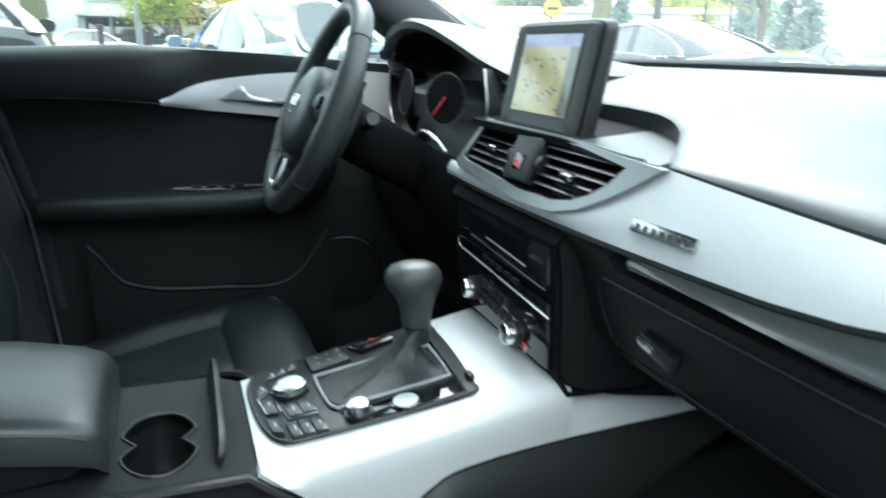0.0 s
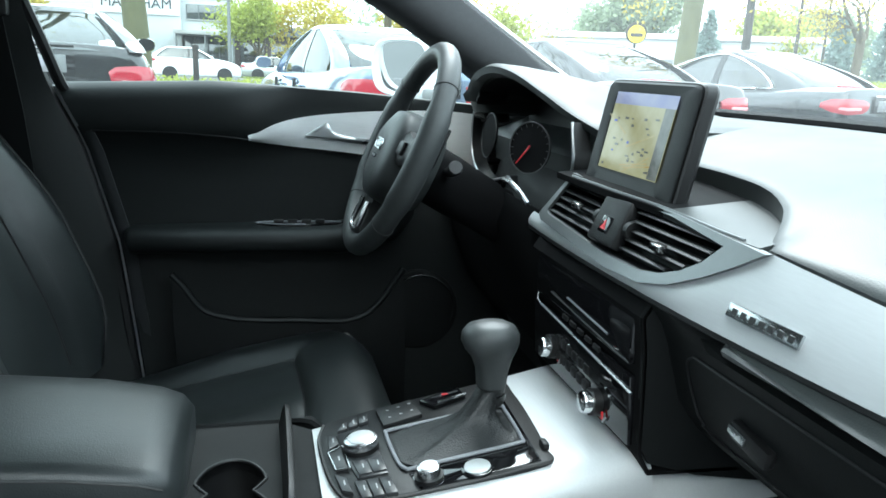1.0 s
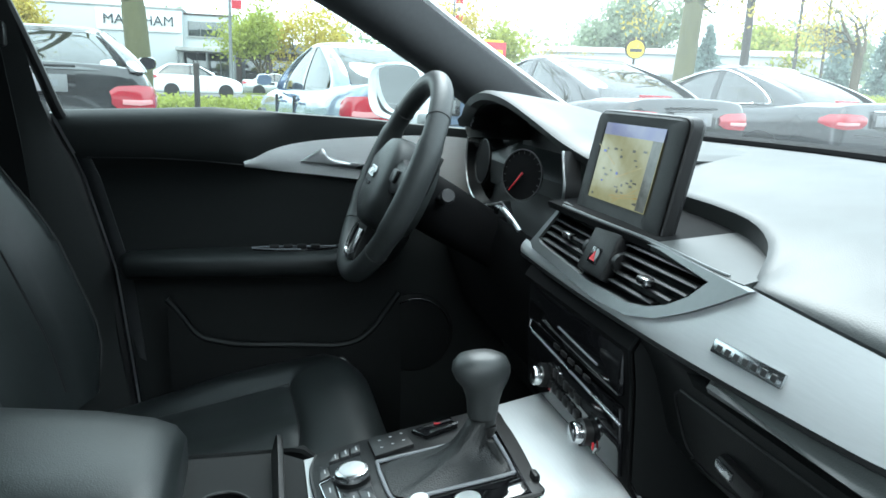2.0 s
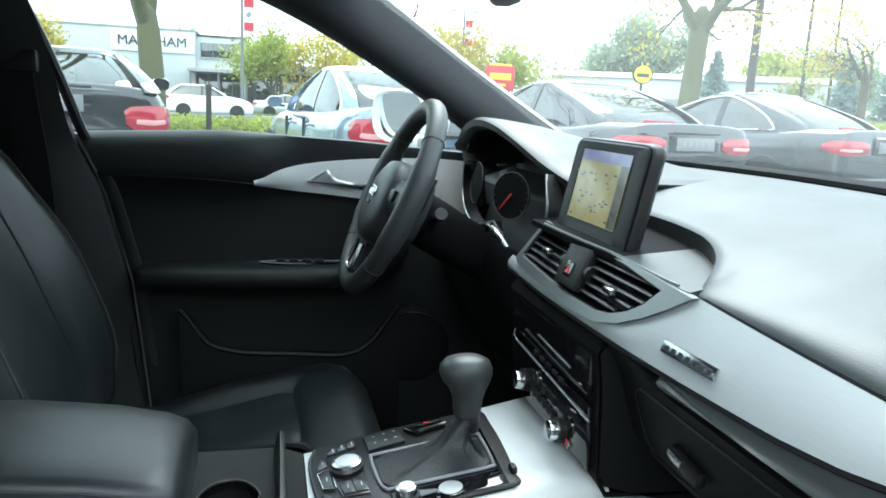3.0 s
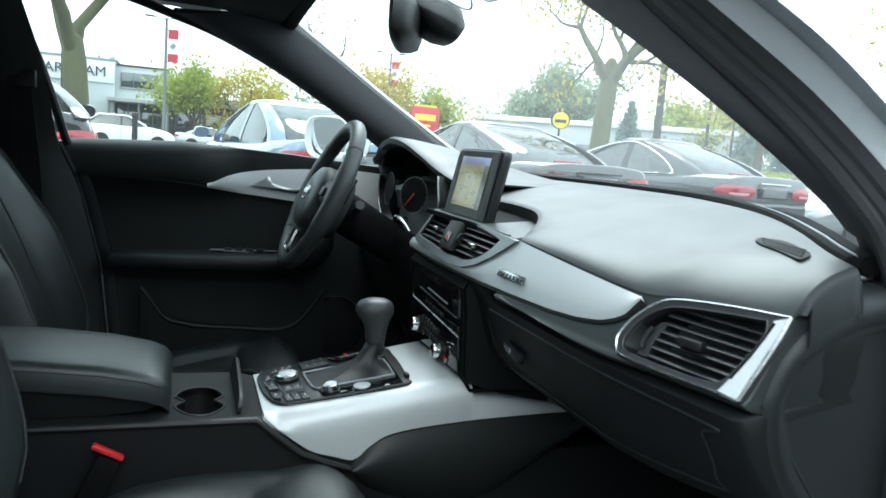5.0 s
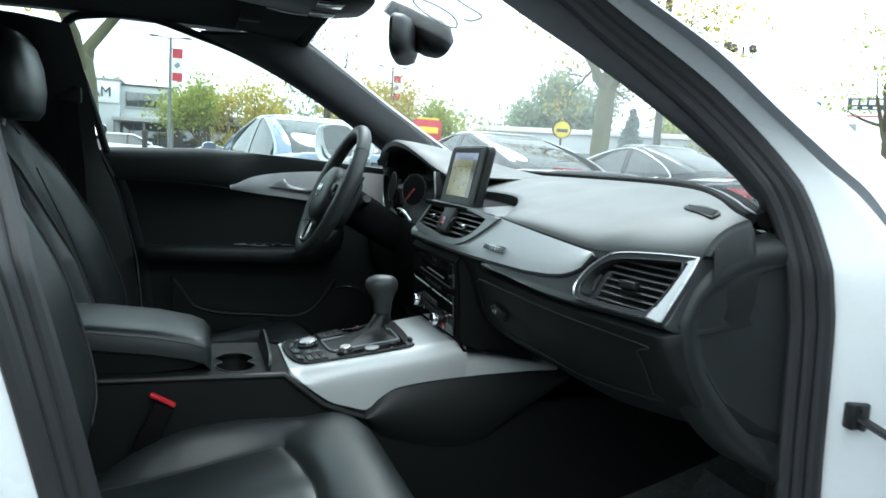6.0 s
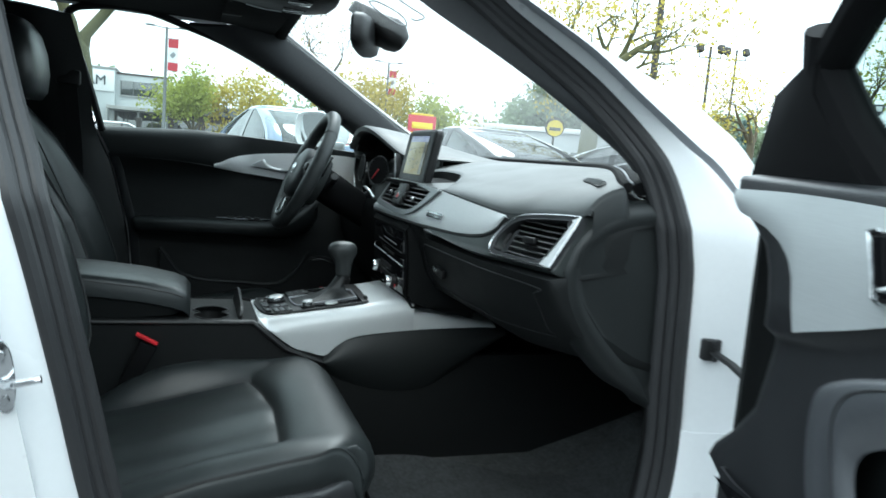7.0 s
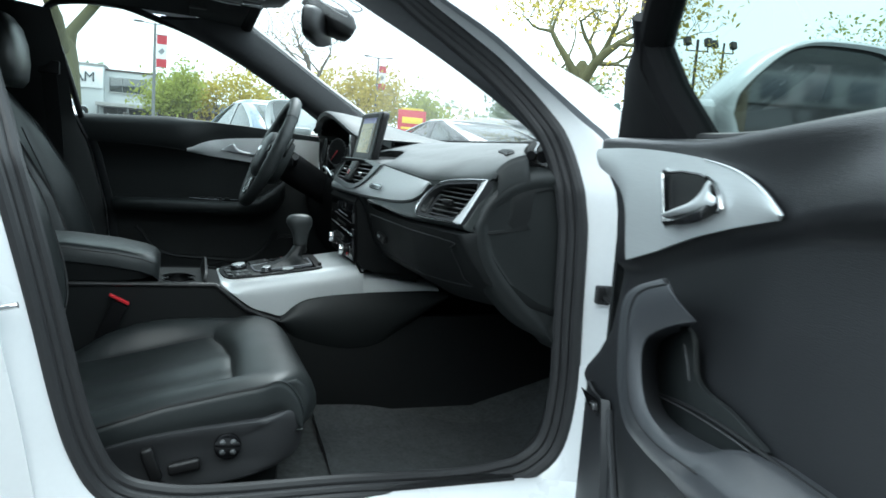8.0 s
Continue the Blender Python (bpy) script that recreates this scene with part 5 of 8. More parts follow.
pc = spline([(-0.16, 0.70), (-0.140, 0.675), (-0.105, 0.627), (-0.06, 0.610), (-0.015, 0.603), (0.08, 0.598), (0.174, 0.594), (0.23, 0.62), (0.288, 0.70)], 40)
part("pocket_rim", tube([(x, 0.672, z) for x, z in pc], 0.007, 8), "door_dark", dd, "rim of the door pocket")
part("pocket", ruled([(x, 0.673, z) for x, z in pc], [(x + 0.01, 0.690, 0.32) for x, z in pc], 4, 0.005, (0, -0.02, 0)), "soft", dd)
spk = part("speaker_cover", disc((0.33, 0.712, 0.60), (0, -1, 0.1), 0.085, 0.008, 32, 0.003), "soft", dd, "round speaker cover")
part("speaker_ring", tube([(0.33 + 0.075 * math.cos(a), 0.703, 0.60 + 0.075 * math.sin(a)) for a in (2 * math.pi * k / 32 for k in range(32))], 0.002, 6, True), "satin", spk)
part("outer_skin", sheet([[(x, y, z) for y, z in ((0.80, belt(x) - 0.006), (0.83, belt(x) - 0.01), (0.885, 0.94), (0.905, 0.80), (0.905, 0.55), (0.88, 0.34), (0.84, 0.28))] for x in np.linspace(-0.42, 0.72, 12)], 0.004), "white", dd, "white painted outer skin")

# window frame and glass of the driver door
top_l = spline([(-0.415, 0.577, 1.322), (-0.40, 0.566, 1.342), (-0.36, 0.560, 1.358), (-0.232, 0.554, 1.368), (-0.10, 0.572, 1.338), (0.0, 0.584, 1.308), (0.119, 0.607, 1.258), (0.229, 0.632, 1.201), (0.326, 0.656, 1.146), (0.44, 0.70, 1.075), (0.50, 0.73, 1.03)], 60)
rear_l = spline([(-0.415, 0.577, 1.322), (-0.40, 0.60, 1.28), (-0.375, 0.63, 1.21), (-0.350, 0.67, 1.12), (-0.334, 0.705, 1.05), (-0.325, 0.735, 1.02)], 16)
part("window_seal", tube(np.vstack([rear_l[::-1], top_l[1:]]), 0.010, 8), "rubber", dd, "black rubber window seal")
low_edge = [(x, 0.765, belt(x) + 0.0) for x in np.linspace(-0.335, 0.50, 60)]
gl = part("window_glass", ruled([(p[0], p[1] + 0.018, p[2]) for p in top_l], low_edge, 2, 0.0), "glass", dd, "clear side window")
gl.visible_shadow = False

# exterior mirror on the driver side
em = thing("wing_mirror", (0.34, 0.80, 1.03), "white door mirror with dark mirror glass", "mirror", "door mirrors")
MT, MN = Vector((-0.50, 0.866, 0)), Vector((-0.866, -0.50, 0))


def on_em(a, b, d=0.0):
    return Vector((0.330, 0.955, 1.096)) + MT * a + Vector((0, 0, b)) + MN * d


eo = spline([(-0.092, -0.02), (-0.092, 0.02), (-0.078, 0.052), (-0.04, 0.066), (0.04, 0.068), (0.092, 0.058), (0.110, 0.02), (0.104, -0.03), (0.07, -0.058), (-0.02, -0.066), (-0.075, -0.052), (-0.092, -0.02)], 45)[:-1]
er = lambda f, d: [on_em(a * f, b * f, d) for a, b in eo]
part("housing", sheet([er(0.86, -0.010), er(0.88, 0.002), er(0.93, 0.010), er(0.98, 0.007), er(1.0, -0.006), er(0.99, -0.04), er(0.90, -0.08), er(0.65, -0.108), er(0.0, -0.118)], 0, False, True), "white", em, "white mirror housing", 60)
part("glass", sheet([[on_em(a * f, b * f, -0.010 + 0.16 * b * f) for a, b in eo] for f in (0.88, 0.4, 0.0)], 0, False, True), "mirror", em, "mirror glass")
part("foot", box((0.37, 0.85, 1.045), (0.07, 0.14, 0.03), 0.01, 2), "white", em)

# ---- passenger door, open ----
pd = thing("passenger_door", (0.62, -0.86, 0.30), "open white passenger door, black panel with aluminium trim", "car door")
DD, DN = Vector((-0.213, -0.977, 0)), Vector((-0.977, 0.213, 0))


def on_door(u, v, z):
    return DD * u + DN * v + Vector((0, 0, z))


def ledge_z(u):
    """Height of the ledge under the trim and the shoulder."""
    return float(lerp(u, [0.77, 0.95, 1.05, 1.086, 1.172, 1.286, 1.357, 1.42, 1.88], [0.86, 0.875, 0.90, 0.912, 0.935, 0.957, 0.965, 0.971, 0.975]))


pbelt = lambda u: float(lerp(u, [0.77, 1.0, 1.11, 1.19, 1.31, 1.45, 1.9], [1.040, 1.034, 1.032, 1.034, 1.043, 1.054, 1.060]))


def pv(u, z):
    """How far the inner panel stands out at u along the door and height z."""
    v = -0.722 - 0.016 * math.exp(-max(u - front_u(z), 0) / 0.012)
    v -= 0.016 * (1 - ease(-0.012, 0.004, z - ledge_z(u))) * (1 - ease(0.06, 0.30, ledge_z(u) - z))
    f = (z - ledge_z(u)) / (pbelt(u) - ledge_z(u))
    v += 0.050 * (ease(1.27, 1.50, u) * float(lerp(f, [-0.06, 0.03, 0.16, 0.5, 0.8, 1.0], [0, 0.80, 1.0, 0.78, 0.42, 0.12])) + 0.25 * ease(0.5, 0.95, f) * ease(1.05, 1.3, u) * (1 - ease(1.3, 1.6, u)))
    return v


def front_u(z):
    return float(lerp(z, [0.30, 0.53, 0.66, 0.672, 0.685, 0.70, 0.755, 0.85, 0.92, 0.96, 0.985, 1.0, 1.04], [0.87, 0.85, 0.83, 0.823, 0.789, 0.797, 0.86, 0.885, 0.885, 0.87, 0.835, 0.80, 0.79]))


rows = []
for f in [0, 0.004, 0.012, 0.025, 0.045, 0.07, 0.10, 0.14, *np.linspace(0.18, 1.0, 24)]:
    um = 0.80 + 1.08 * f
    b, lz = pbelt(um), ledge_z(um)
    zs = [0.32, 0.42, 0.52, 0.60, 0.655, 0.67, 0.685, 0.70, 0.73, 0.77, 0.81, lz - 0.035, lz - 0.014, lz - 0.008, lz - 0.003, lz + 0.003, lz + 0.010, *(lz + (b - 0.014 - lz) * np.array((0.25, 0.45, 0.62, 0.76, 0.88, 1.0))), b - 0.007, b - 0.002]
    row = []
    for z in zs:
        u = front_u(z) + (1.88 - front_u(z)) * f
        row.append(on_door(u, pv(u, z) - 0.006 * max(0, (z - b + 0.008) / 0.008), z))
    row += [on_door(um, pv(um, b) - 0.022, b + 0.001), on_door(um, -0.765, b + 0.002)]
    rows.append(row)
part("panel", sheet(rows, 0.006), "door_soft", pd, "soft black inner panel", 50)
part("front_edge", sheet([[on_door(0.80, -0.77, z), on_door(0.785, -0.778, z), on_door(0.775, -0.80, z), on_door(0.772, -0.86, z), on_door(0.775, -0.90, z)] for z in (0.30, 0.5, 0.7, 0.85, 1.0, 1.03)], 0.004), "door_dark", pd, "black covered door edge")
part("outer_skin", sheet([[on_door(u, v, z) for v, z in ((-0.775, pbelt(u) - 0.01), (-0.80, pbelt(u) - 0.012), (-0.875, 0.94), (-0.90, 0.80), (-0.90, 0.55), (-0.87, 0.34), (-0.83, 0.28))] for u in np.linspace(0.77, 1.88, 12)], 0.004), "white", pd, "white painted outer skin")
part("rear_edge", sheet([[on_door(1.88, v, z) for v in (-0.72, -0.80, -0.88)] for z in (0.30, 0.6, 0.9, 1.04)], 0.004), "white", pd)

# aluminium trim with the handle recess
tu = spline([(0.82, 1.021), (0.92, 1.022), (1.008, 1.020), (1.112, 1.014), (1.195, 1.004), (1.236, 0.994), (1.265, 0.982), (1.288, 0.968)], 40)
us = np.linspace(0.822, 1.286, 64)
zu = np.interp(us, tu[:, 0], tu[:, 1])
zl = np.interp(us, [0.822, 0.832, 0.86, 0.897, 0.925, 0.945, 0.958, 0.963, 0.968, 1.054, 1.144, 1.217, 1.284], [1.005, 0.995, 0.990, 0.982, 0.970, 0.955, 0.930, 0.900, 0.882, 0.905, 0.932, 0.949, 0.962])
tv = lambda u, z: -0.716 - 0.008 * math.exp(-max(u - front_u(z) - 0.01, 0) / 0.015)
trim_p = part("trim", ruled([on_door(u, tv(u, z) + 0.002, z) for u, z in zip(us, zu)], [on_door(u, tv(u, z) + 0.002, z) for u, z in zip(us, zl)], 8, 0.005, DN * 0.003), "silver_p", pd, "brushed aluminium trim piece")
part("trim_edge", tube([on_door(u, tv(u, z) + 0.003, z) for u, z in zip(us[44:], zu[44:])] + [on_door(1.289, -0.714, 0.966)], [0.0006 + 0.0014 * k / 20 for k in range(20)] + [0.0018], 6), "satin", trim_p, "bright edge")
hu = [(1.066, 0.995), (1.107, 0.998), (1.150, 0.996), (1.172, 0.991), (1.188, 0.984), (1.198, 0.974), (1.201, 0.964), (1.168, 0.952), (1.130, 0.943), (1.092, 0.936), (1.083, 0.950), (1.074, 0.972)]
hr = part("handle_recess", sheet([[on_door(u, -0.7095, z) for u, z in hu], [on_door(1.12 + (u - 1.12) * 0.97, -0.7085, 0.968 + (z - 0.968) * 0.95) for u, z in hu], [on_door(1.12 + (u - 1.12) * 0.93, -0.7105, 0.968 + (z - 0.968) * 0.90) for u, z in hu], [on_door(1.125, -0.7105, 0.968)] * len(hu)], 0, False, True), "plastic", pd, "dark handle recess")
part("recess_frame", tube([on_door(u, -0.7075, z) for u, z in ((1.094, 0.936), (1.083, 0.940), (1.078, 0.960), (1.070, 0.985), (1.067, 0.995), (1.078, 0.998))], 0.0021, 8), "chrome", hr, "bright frame of the handle recess")
part("recess_frame", tube([on_door(u, -0.7075, z) for u, z in ((1.168, 0.993), (1.186, 0.986), (1.197, 0.976), (1.202, 0.965), (1.196, 0.961))], 0.0025, 8), "chrome", hr, "bright frame of the handle recess")
part("lock_switches", sheet([[on_door(u, -0.7072, z) for u, z in ((1.074, 0.991), (1.080, 0.970), (1.089, 0.943))], [on_door(u, -0.7068, z) for u, z in ((1.087, 0.992), (1.092, 0.972), (1.100, 0.948))]], 0.002), "gloss", hr, "small lock switches")
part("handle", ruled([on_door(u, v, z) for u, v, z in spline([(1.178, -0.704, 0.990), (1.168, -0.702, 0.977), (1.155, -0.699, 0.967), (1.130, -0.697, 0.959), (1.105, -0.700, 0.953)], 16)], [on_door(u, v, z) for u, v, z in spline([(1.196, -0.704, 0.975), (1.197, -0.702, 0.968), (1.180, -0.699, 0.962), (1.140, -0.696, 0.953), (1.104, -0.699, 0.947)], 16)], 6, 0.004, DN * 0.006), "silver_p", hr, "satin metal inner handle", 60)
part("handle_under", ruled([on_door(u, -0.701, z) for u, z in spline([(1.195, 0.966), (1.14, 0.951), (1.104, 0.946)], 10)], [on_door(u, -0.707, z) for u, z in spline([(1.170, 0.954), (1.13, 0.945), (1.10, 0.940)], 10)], 3, 0.004, DN * 0.003), "gloss", hr)


# pull grip that runs down into the armrest
def door_slab(name, pts, v0, v1, mat, parent, label="", bev=0.008):
    return part(name, slab([(u, z) for u, z in pts], DN * v1, DD, (0, 0, 1), v1 - v0, bev, 3) if DD.cross(Vector((0, 0, 1))).dot(DN) > 0 else slab([(-u, z) for u, z in pts][::-1], DN * v1, -DD, (0, 0, 1), v1 - v0, bev, 3), mat, parent, label, 50)


g_out = spline([(1.154, -0.684, 0.890), (1.098, -0.684, 0.872), (1.064, -0.684, 0.852), (1.057, -0.684, 0.822), (1.061, -0.684, 0.777), (1.075, -0.684, 0.741), (1.101, -0.684, 0.715), (1.151, -0.684, 0.707), (1.212, -0.682, 0.707), (1.279, -0.680, 0.706), (1.50, -0.68, 0.704), (1.85, -0.68, 0.70)], 80)
g_mid = spline([(1.189, -0.670, 0.890), (1.139, -0.670, 0.875), (1.114, -0.670, 0.859), (1.107, -0.670, 0.833), (1.117, -0.670, 0.793), (1.130, -0.670, 0.760), (1.159, -0.670, 0.741), (1.208, -0.670, 0.737), (1.260, -0.670, 0.741), (1.324, -0.670, 0.745), (1.50, -0.670, 0.745), (1.85, -0.670, 0.745)], 80)
g_in = spline([(1.238, -0.677, 0.865), (1.200, -0.677, 0.853), (1.159, -0.677, 0.836), (1.136, -0.677, 0.820), (1.133, -0.677, 0.798), (1.145, -0.677, 0.770), (1.169, -0.677, 0.753), (1.216, -0.678, 0.747), (1.259, -0.684, 0.752), (1.308, -0.711, 0.769), (1.50, -0.712, 0.772), (1.85, -0.712, 0.772)], 80)
rows = []
for k, (a, b, c) in enumerate(zip(g_out, g_mid, g_in)):
    sa, sc = 0.115 * (1 - ease(2, 18, k)), 0.068 * (1 - ease(44, 58, k)) + 0.05 * (1 - ease(2, 12, k))
    q = [(a[0] - sa, -0.730, a[2] - 0.35 * sa), (a[0] - sa * 0.4, -0.700, a[2] - 0.15 * sa), a, a * 0.75 + b * 0.25 + (0, 0.006, 0), a * 0.4 + b * 0.6 + (0, 0.0045, 0), b + (0, -0.0004, 0), b * 0.9 + c * 0.1 + (0, 0.002, 0), b * 0.55 + c * 0.45 + (0, 0.0035, 0), b * 0.15 + c * 0.85 + (0, 0.0015, 0), c, (c[0] + 0.001 - sc * 0.45, min(c[1] - 0.006, -0.70), c[2] - 0.002 - sc * 0.1), (c[0] + 0.001 - sc, -0.730, c[2] - 0.002 - sc * 0.25)]
    rows.append([on_door(*w) for w in q])
mid = sum(rows[0], Vector()) / len(rows[0])
rows = [[mid + DD * 0.006] * len(rows[0]), [mid + (p - mid) * 0.9 + DD * 0.005 for p in rows[0]], [mid + (p - mid) * 0.97 + DD * 0.003 for p in rows[0]]] + rows
grip = part("pull_grip", sheet(rows, 0.0), "door_grip", pd, "padded dark grey pull grip and armrest", 50)
part("grip_seam", tube([on_door(b[0], b[1] + 0.0004, b[2]) for b in g_mid[:62]], 0.0011, 5), "rubber", grip)
# no hollow here: a flat patch whose dark colour gives the recess's shade
cup = part("recess_patch", slab(spline([(1.06, 0.80), (1.075, 0.828), (1.12, 0.838), (1.150, 0.832), (1.160, 0.815), (1.168, 0.795), (1.19, 0.786), (1.234, 0.783), (1.272, 0.776), (1.300, 0.766), (1.24, 0.735), (1.15, 0.715), (1.09, 0.725), (1.065, 0.76)], 50).tolist(), DN * -0.7195, DD, (0, 0, 1), 0.006, 0.0015), "door_dark", pd, "flat dark patch for the shaded recess behind the pull grip")
part("cup_line", tube([on_door(u, -0.7135, z) for u, z in ((1.150, 0.822), (1.162, 0.806), (1.169, 0.790))], 0.0011, 6), "switch", grip)
part("arm_seam", tube([on_door(u, -0.7185, z) for u, z in spline([(1.07, 0.745), (1.163, 0.761), (1.251, 0.767), (1.5, 0.769), (1.84, 0.769)], 24)], 0.0024, 6), "rubber", pd, "dark joint above the armrest")
part("shelf_line", tube([on_door(u, -0.7165, z) for u, z in spline([(1.10, 0.750), (1.163, 0.757), (1.235, 0.762), (1.285, 0.763)], 16)], 0.0010, 6), "switch", pd)
part("arm_face", sheet([[on_door(u, v, z) for v, z in ((-0.665, 0.704), (-0.652, 0.69), (-0.650, 0.66), (-0.665, 0.62), (-0.70, 0.60))] for u in np.linspace(1.25, 1.86, 8)], 0.004), "door_soft", pd, "", 60)
part("pocket", sheet([[on_door(u, v, z) for v, z in ((-0.70, 0.60), (-0.672, 0.60), (-0.662, 0.59), (-0.662, 0.45), (-0.675, 0.36), (-0.70, 0.33))] for u in np.linspace(1.25, 1.84, 10)], 0.006), "door_soft", pd, "black door pocket", 50)
lp = part("lower_plate", sheet([[on_door(u, v, z) for u, v, z in ((0.850, -0.74, zz), (0.856, -0.722, zz), (0.90, -0.714, zz), (0.936 + e, -0.714, zz), (0.942 + e, -0.724, zz))] for zz, e in ((0.690, 0.0), (0.684, 0.004), (0.62, 0.02), (0.53, 0.035), (0.40, 0.04))], 0.004), "door_soft", pd, "black lower plate with courtesy lamp", 40)
part("lamp_recess", sheet([[on_door(u, -0.7095, z) for u, z in r] for r in (((0.868, 0.684), (0.935, 0.688)), ((0.905, 0.670), (0.942, 0.668)))], 0.001), "gloss", lp)
part("courtesy_lamp", box(on_door(0.922, -0.708, 0.676), (0.018, 0.004, 0.008), 0.0015, 2, Matrix.Rotation(math.atan2(DD.y, DD.x), 4, "Z")), "chrome", lp, "small bright lamp lens")
part("plate_strip", tube([on_door(u, -0.712, z) for u, z in ((0.978, 0.69), (0.992, 0.65), (1.02, 0.595), (1.05, 0.52))], 0.005, 8), "door_soft", pd)

# sail panel, window frame, glass
part("sail_panel", sheet([[on_door(u, v, z) for u, v, z in r] for r in ([(0.765, -0.775, 1.040), (0.82, -0.764, 1.041), (0.93, -0.758, 1.041), (0.995, -0.758, 1.038)], [(0.805, -0.762, 1.09), (0.86, -0.748, 1.09), (0.92, -0.742, 1.09), (0.960, -0.742, 1.088)], [(0.848, -0.745, 1.128), (0.89, -0.732, 1.13), (0.925, -0.726, 1.13), (0.945, -0.726, 1.125)], [(0.905, -0.735, 1.148), (0.93, -0.725, 1.15), (0.94, -0.72, 1.157), (0.95, -0.72, 1.16)])], 0.01), "cowl_black", pd, "black corner panel of the window", 60)
fr_pts = spline([(0.80, -0.78, 1.045), (0.885, -0.755, 1.115), (0.975, -0.725, 1.175), (1.07, -0.70, 1.232), (1.19, -0.672, 1.292), (1.35, -0.645, 1.352), (1.54, -0.632, 1.378), (1.73, -0.632, 1.378), (1.79, -0.645, 1.35), (1.82, -0.70, 1.22), (1.86, -0.775, 1.06)], 50)
part("window_frame", tube([on_door(*q) for q in fr_pts], 0.021, 10, False, (1.1, 0.8)), "cowl_black", pd, "black window frame")
part("frame_post", tube([on_door(1.000, -0.782, 1.03), on_door(0.962, -0.755, 1.09), on_door(0.935, -0.735, 1.15), on_door(0.950, -0.722, 1.185)], 0.024, 10), "cowl_black", pd)
pg_low = [on_door(u, -0.785, 1.03) for u in np.linspace(0.985, 1.87, 40)]
pg_top = [on_door(*q) for q in spline(fr_pts[9:46], 40)]
gl = part("window_glass", ruled(pg_low, pg_top, 2, 0.0), "green_glass", pd, "green-tinted side window")
gl.visible_shadow = False
part("waist_seal", tube([on_door(u, -0.772, pbelt(u) + 0.004) for u in np.linspace(0.80, 1.87, 12)], 0.006, 8), "rubber", pd)

# passenger door mirror
pm = thing("wing_mirror", tuple(on_door(0.98, -0.90, 1.03)), "white door mirror with mirror glass outside the tinted window", "mirror", "door mirrors")


def on_pm(a, b, c):
    """a away from the door; b up from the ground; c towards the tail."""
    return on_door(0.98 + c, a, b)


mo = spline([(-0.817, 1.07), (-0.822, 1.095), (-0.842, 1.120), (-0.872, 1.148), (-0.900, 1.164), (-0.94, 1.171), (-1.02, 1.168), (-1.05, 1.15), (-1.062, 1.11), (-1.05, 1.06), (-1.0, 1.028), (-0.92, 1.018), (-0.84, 1.035), (-0.817, 1.07)], 53)[:-1]
mc = np.array((-0.94, 1.097))
ring = lambda f, c: [on_pm(mc[0] + (a - mc[0]) * f, mc[1] + (b - mc[1]) * f, c) for a, b in mo]
part("housing", sheet([ring(0.90, -0.012), ring(0.915, 0.002), ring(0.95, 0.010), ring(0.99, 0.008), ring(1.02, -0.004), ring(1.03, -0.03), ring(1.0, -0.07), ring(0.88, -0.115), ring(0.6, -0.145), ring(0.02, -0.155)], 0, False, True), "white", pm, "white mirror housing", 60)
part("glass", sheet([ring(0.915, -0.006), ring(0.5, -0.006), ring(0.01, -0.006)], 0, False, True), "mirror", pm, "mirror glass")
part("glass_edge", tube(ring(0.905, -0.003), 0.0022, 6, True), "rubber", pm)
part("foot", loft([[on_pm(a, b + 1.068, c) for b, c in ellipse(0, -0.065, h, 0.045, 16, 3)] for a, h in ((-0.765, 0.022), (-0.79, 0.023), (-0.815, 0.025), (-0.835, 0.028))]), "white", pm)
# ---- body shell of the car ----
shell = thing("car_shell", (0, 0, 0.15), "white sedan body with black headliner and open passenger doorway", "car")


def mir(pts, s):
    return [(p[0], s * p[1], p[2]) for p in pts]


# roof lining and outer roof
rows, outer_rows = [], []
for x, zc, w, ze in ((0.135, 1.372, 0.565, 1.352), (0.09, 1.380, 0.560, 1.360), (0.0, 1.388, 0.556, 1.366), (-0.3, 1.398, 0.552, 1.370), (-0.8, 1.395, 0.548, 1.365), (-1.2, 1.36, 0.54, 1.33), (-1.45, 1.30, 0.53, 1.27)):
    vs = np.linspace(-1, 1, 13)
    rows.append([(x, w * v, zc - (zc - ze) * abs(v) ** 3) for v in vs])
    outer_rows.append([(x + 0.02, (w + 0.05) * v, zc + 0.045 - 0.05 * abs(v) ** 4) for v in vs])
part("headliner", sheet(rows, 0.006), "headliner", shell, "black cloth headliner", 60)
part("roof_skin", sheet(outer_rows, 0.004), "white", shell, "white painted roof", 60)
hd = [(0.150, y, 1.362 - 0.018 * (abs(y) / 0.56) ** 3) for y in np.linspace(-0.58, 0.58, 15)]
part("header_edge", tube(hd, 0.013, 8, False, (1.4, 0.7)), "headliner", shell)

# left front pillar: a broad trim between two edges
fe = spline([(0.105, 0.555, 1.372), (0.134, 0.568, 1.355), (0.272, 0.603, 1.272), (0.405, 0.637, 1.192), (0.547, 0.672, 1.112), (0.66, 0.70, 1.05), (0.72, 0.715, 1.015)], 40)
re_ = spline([(-0.10, 0.560, 1.352), (-0.04, 0.572, 1.330), (0.10, 0.598, 1.268), (0.21, 0.622, 1.212), (0.325, 0.650, 1.148), (0.45, 0.69, 1.075), (0.56, 0.73, 1.01)], 40)
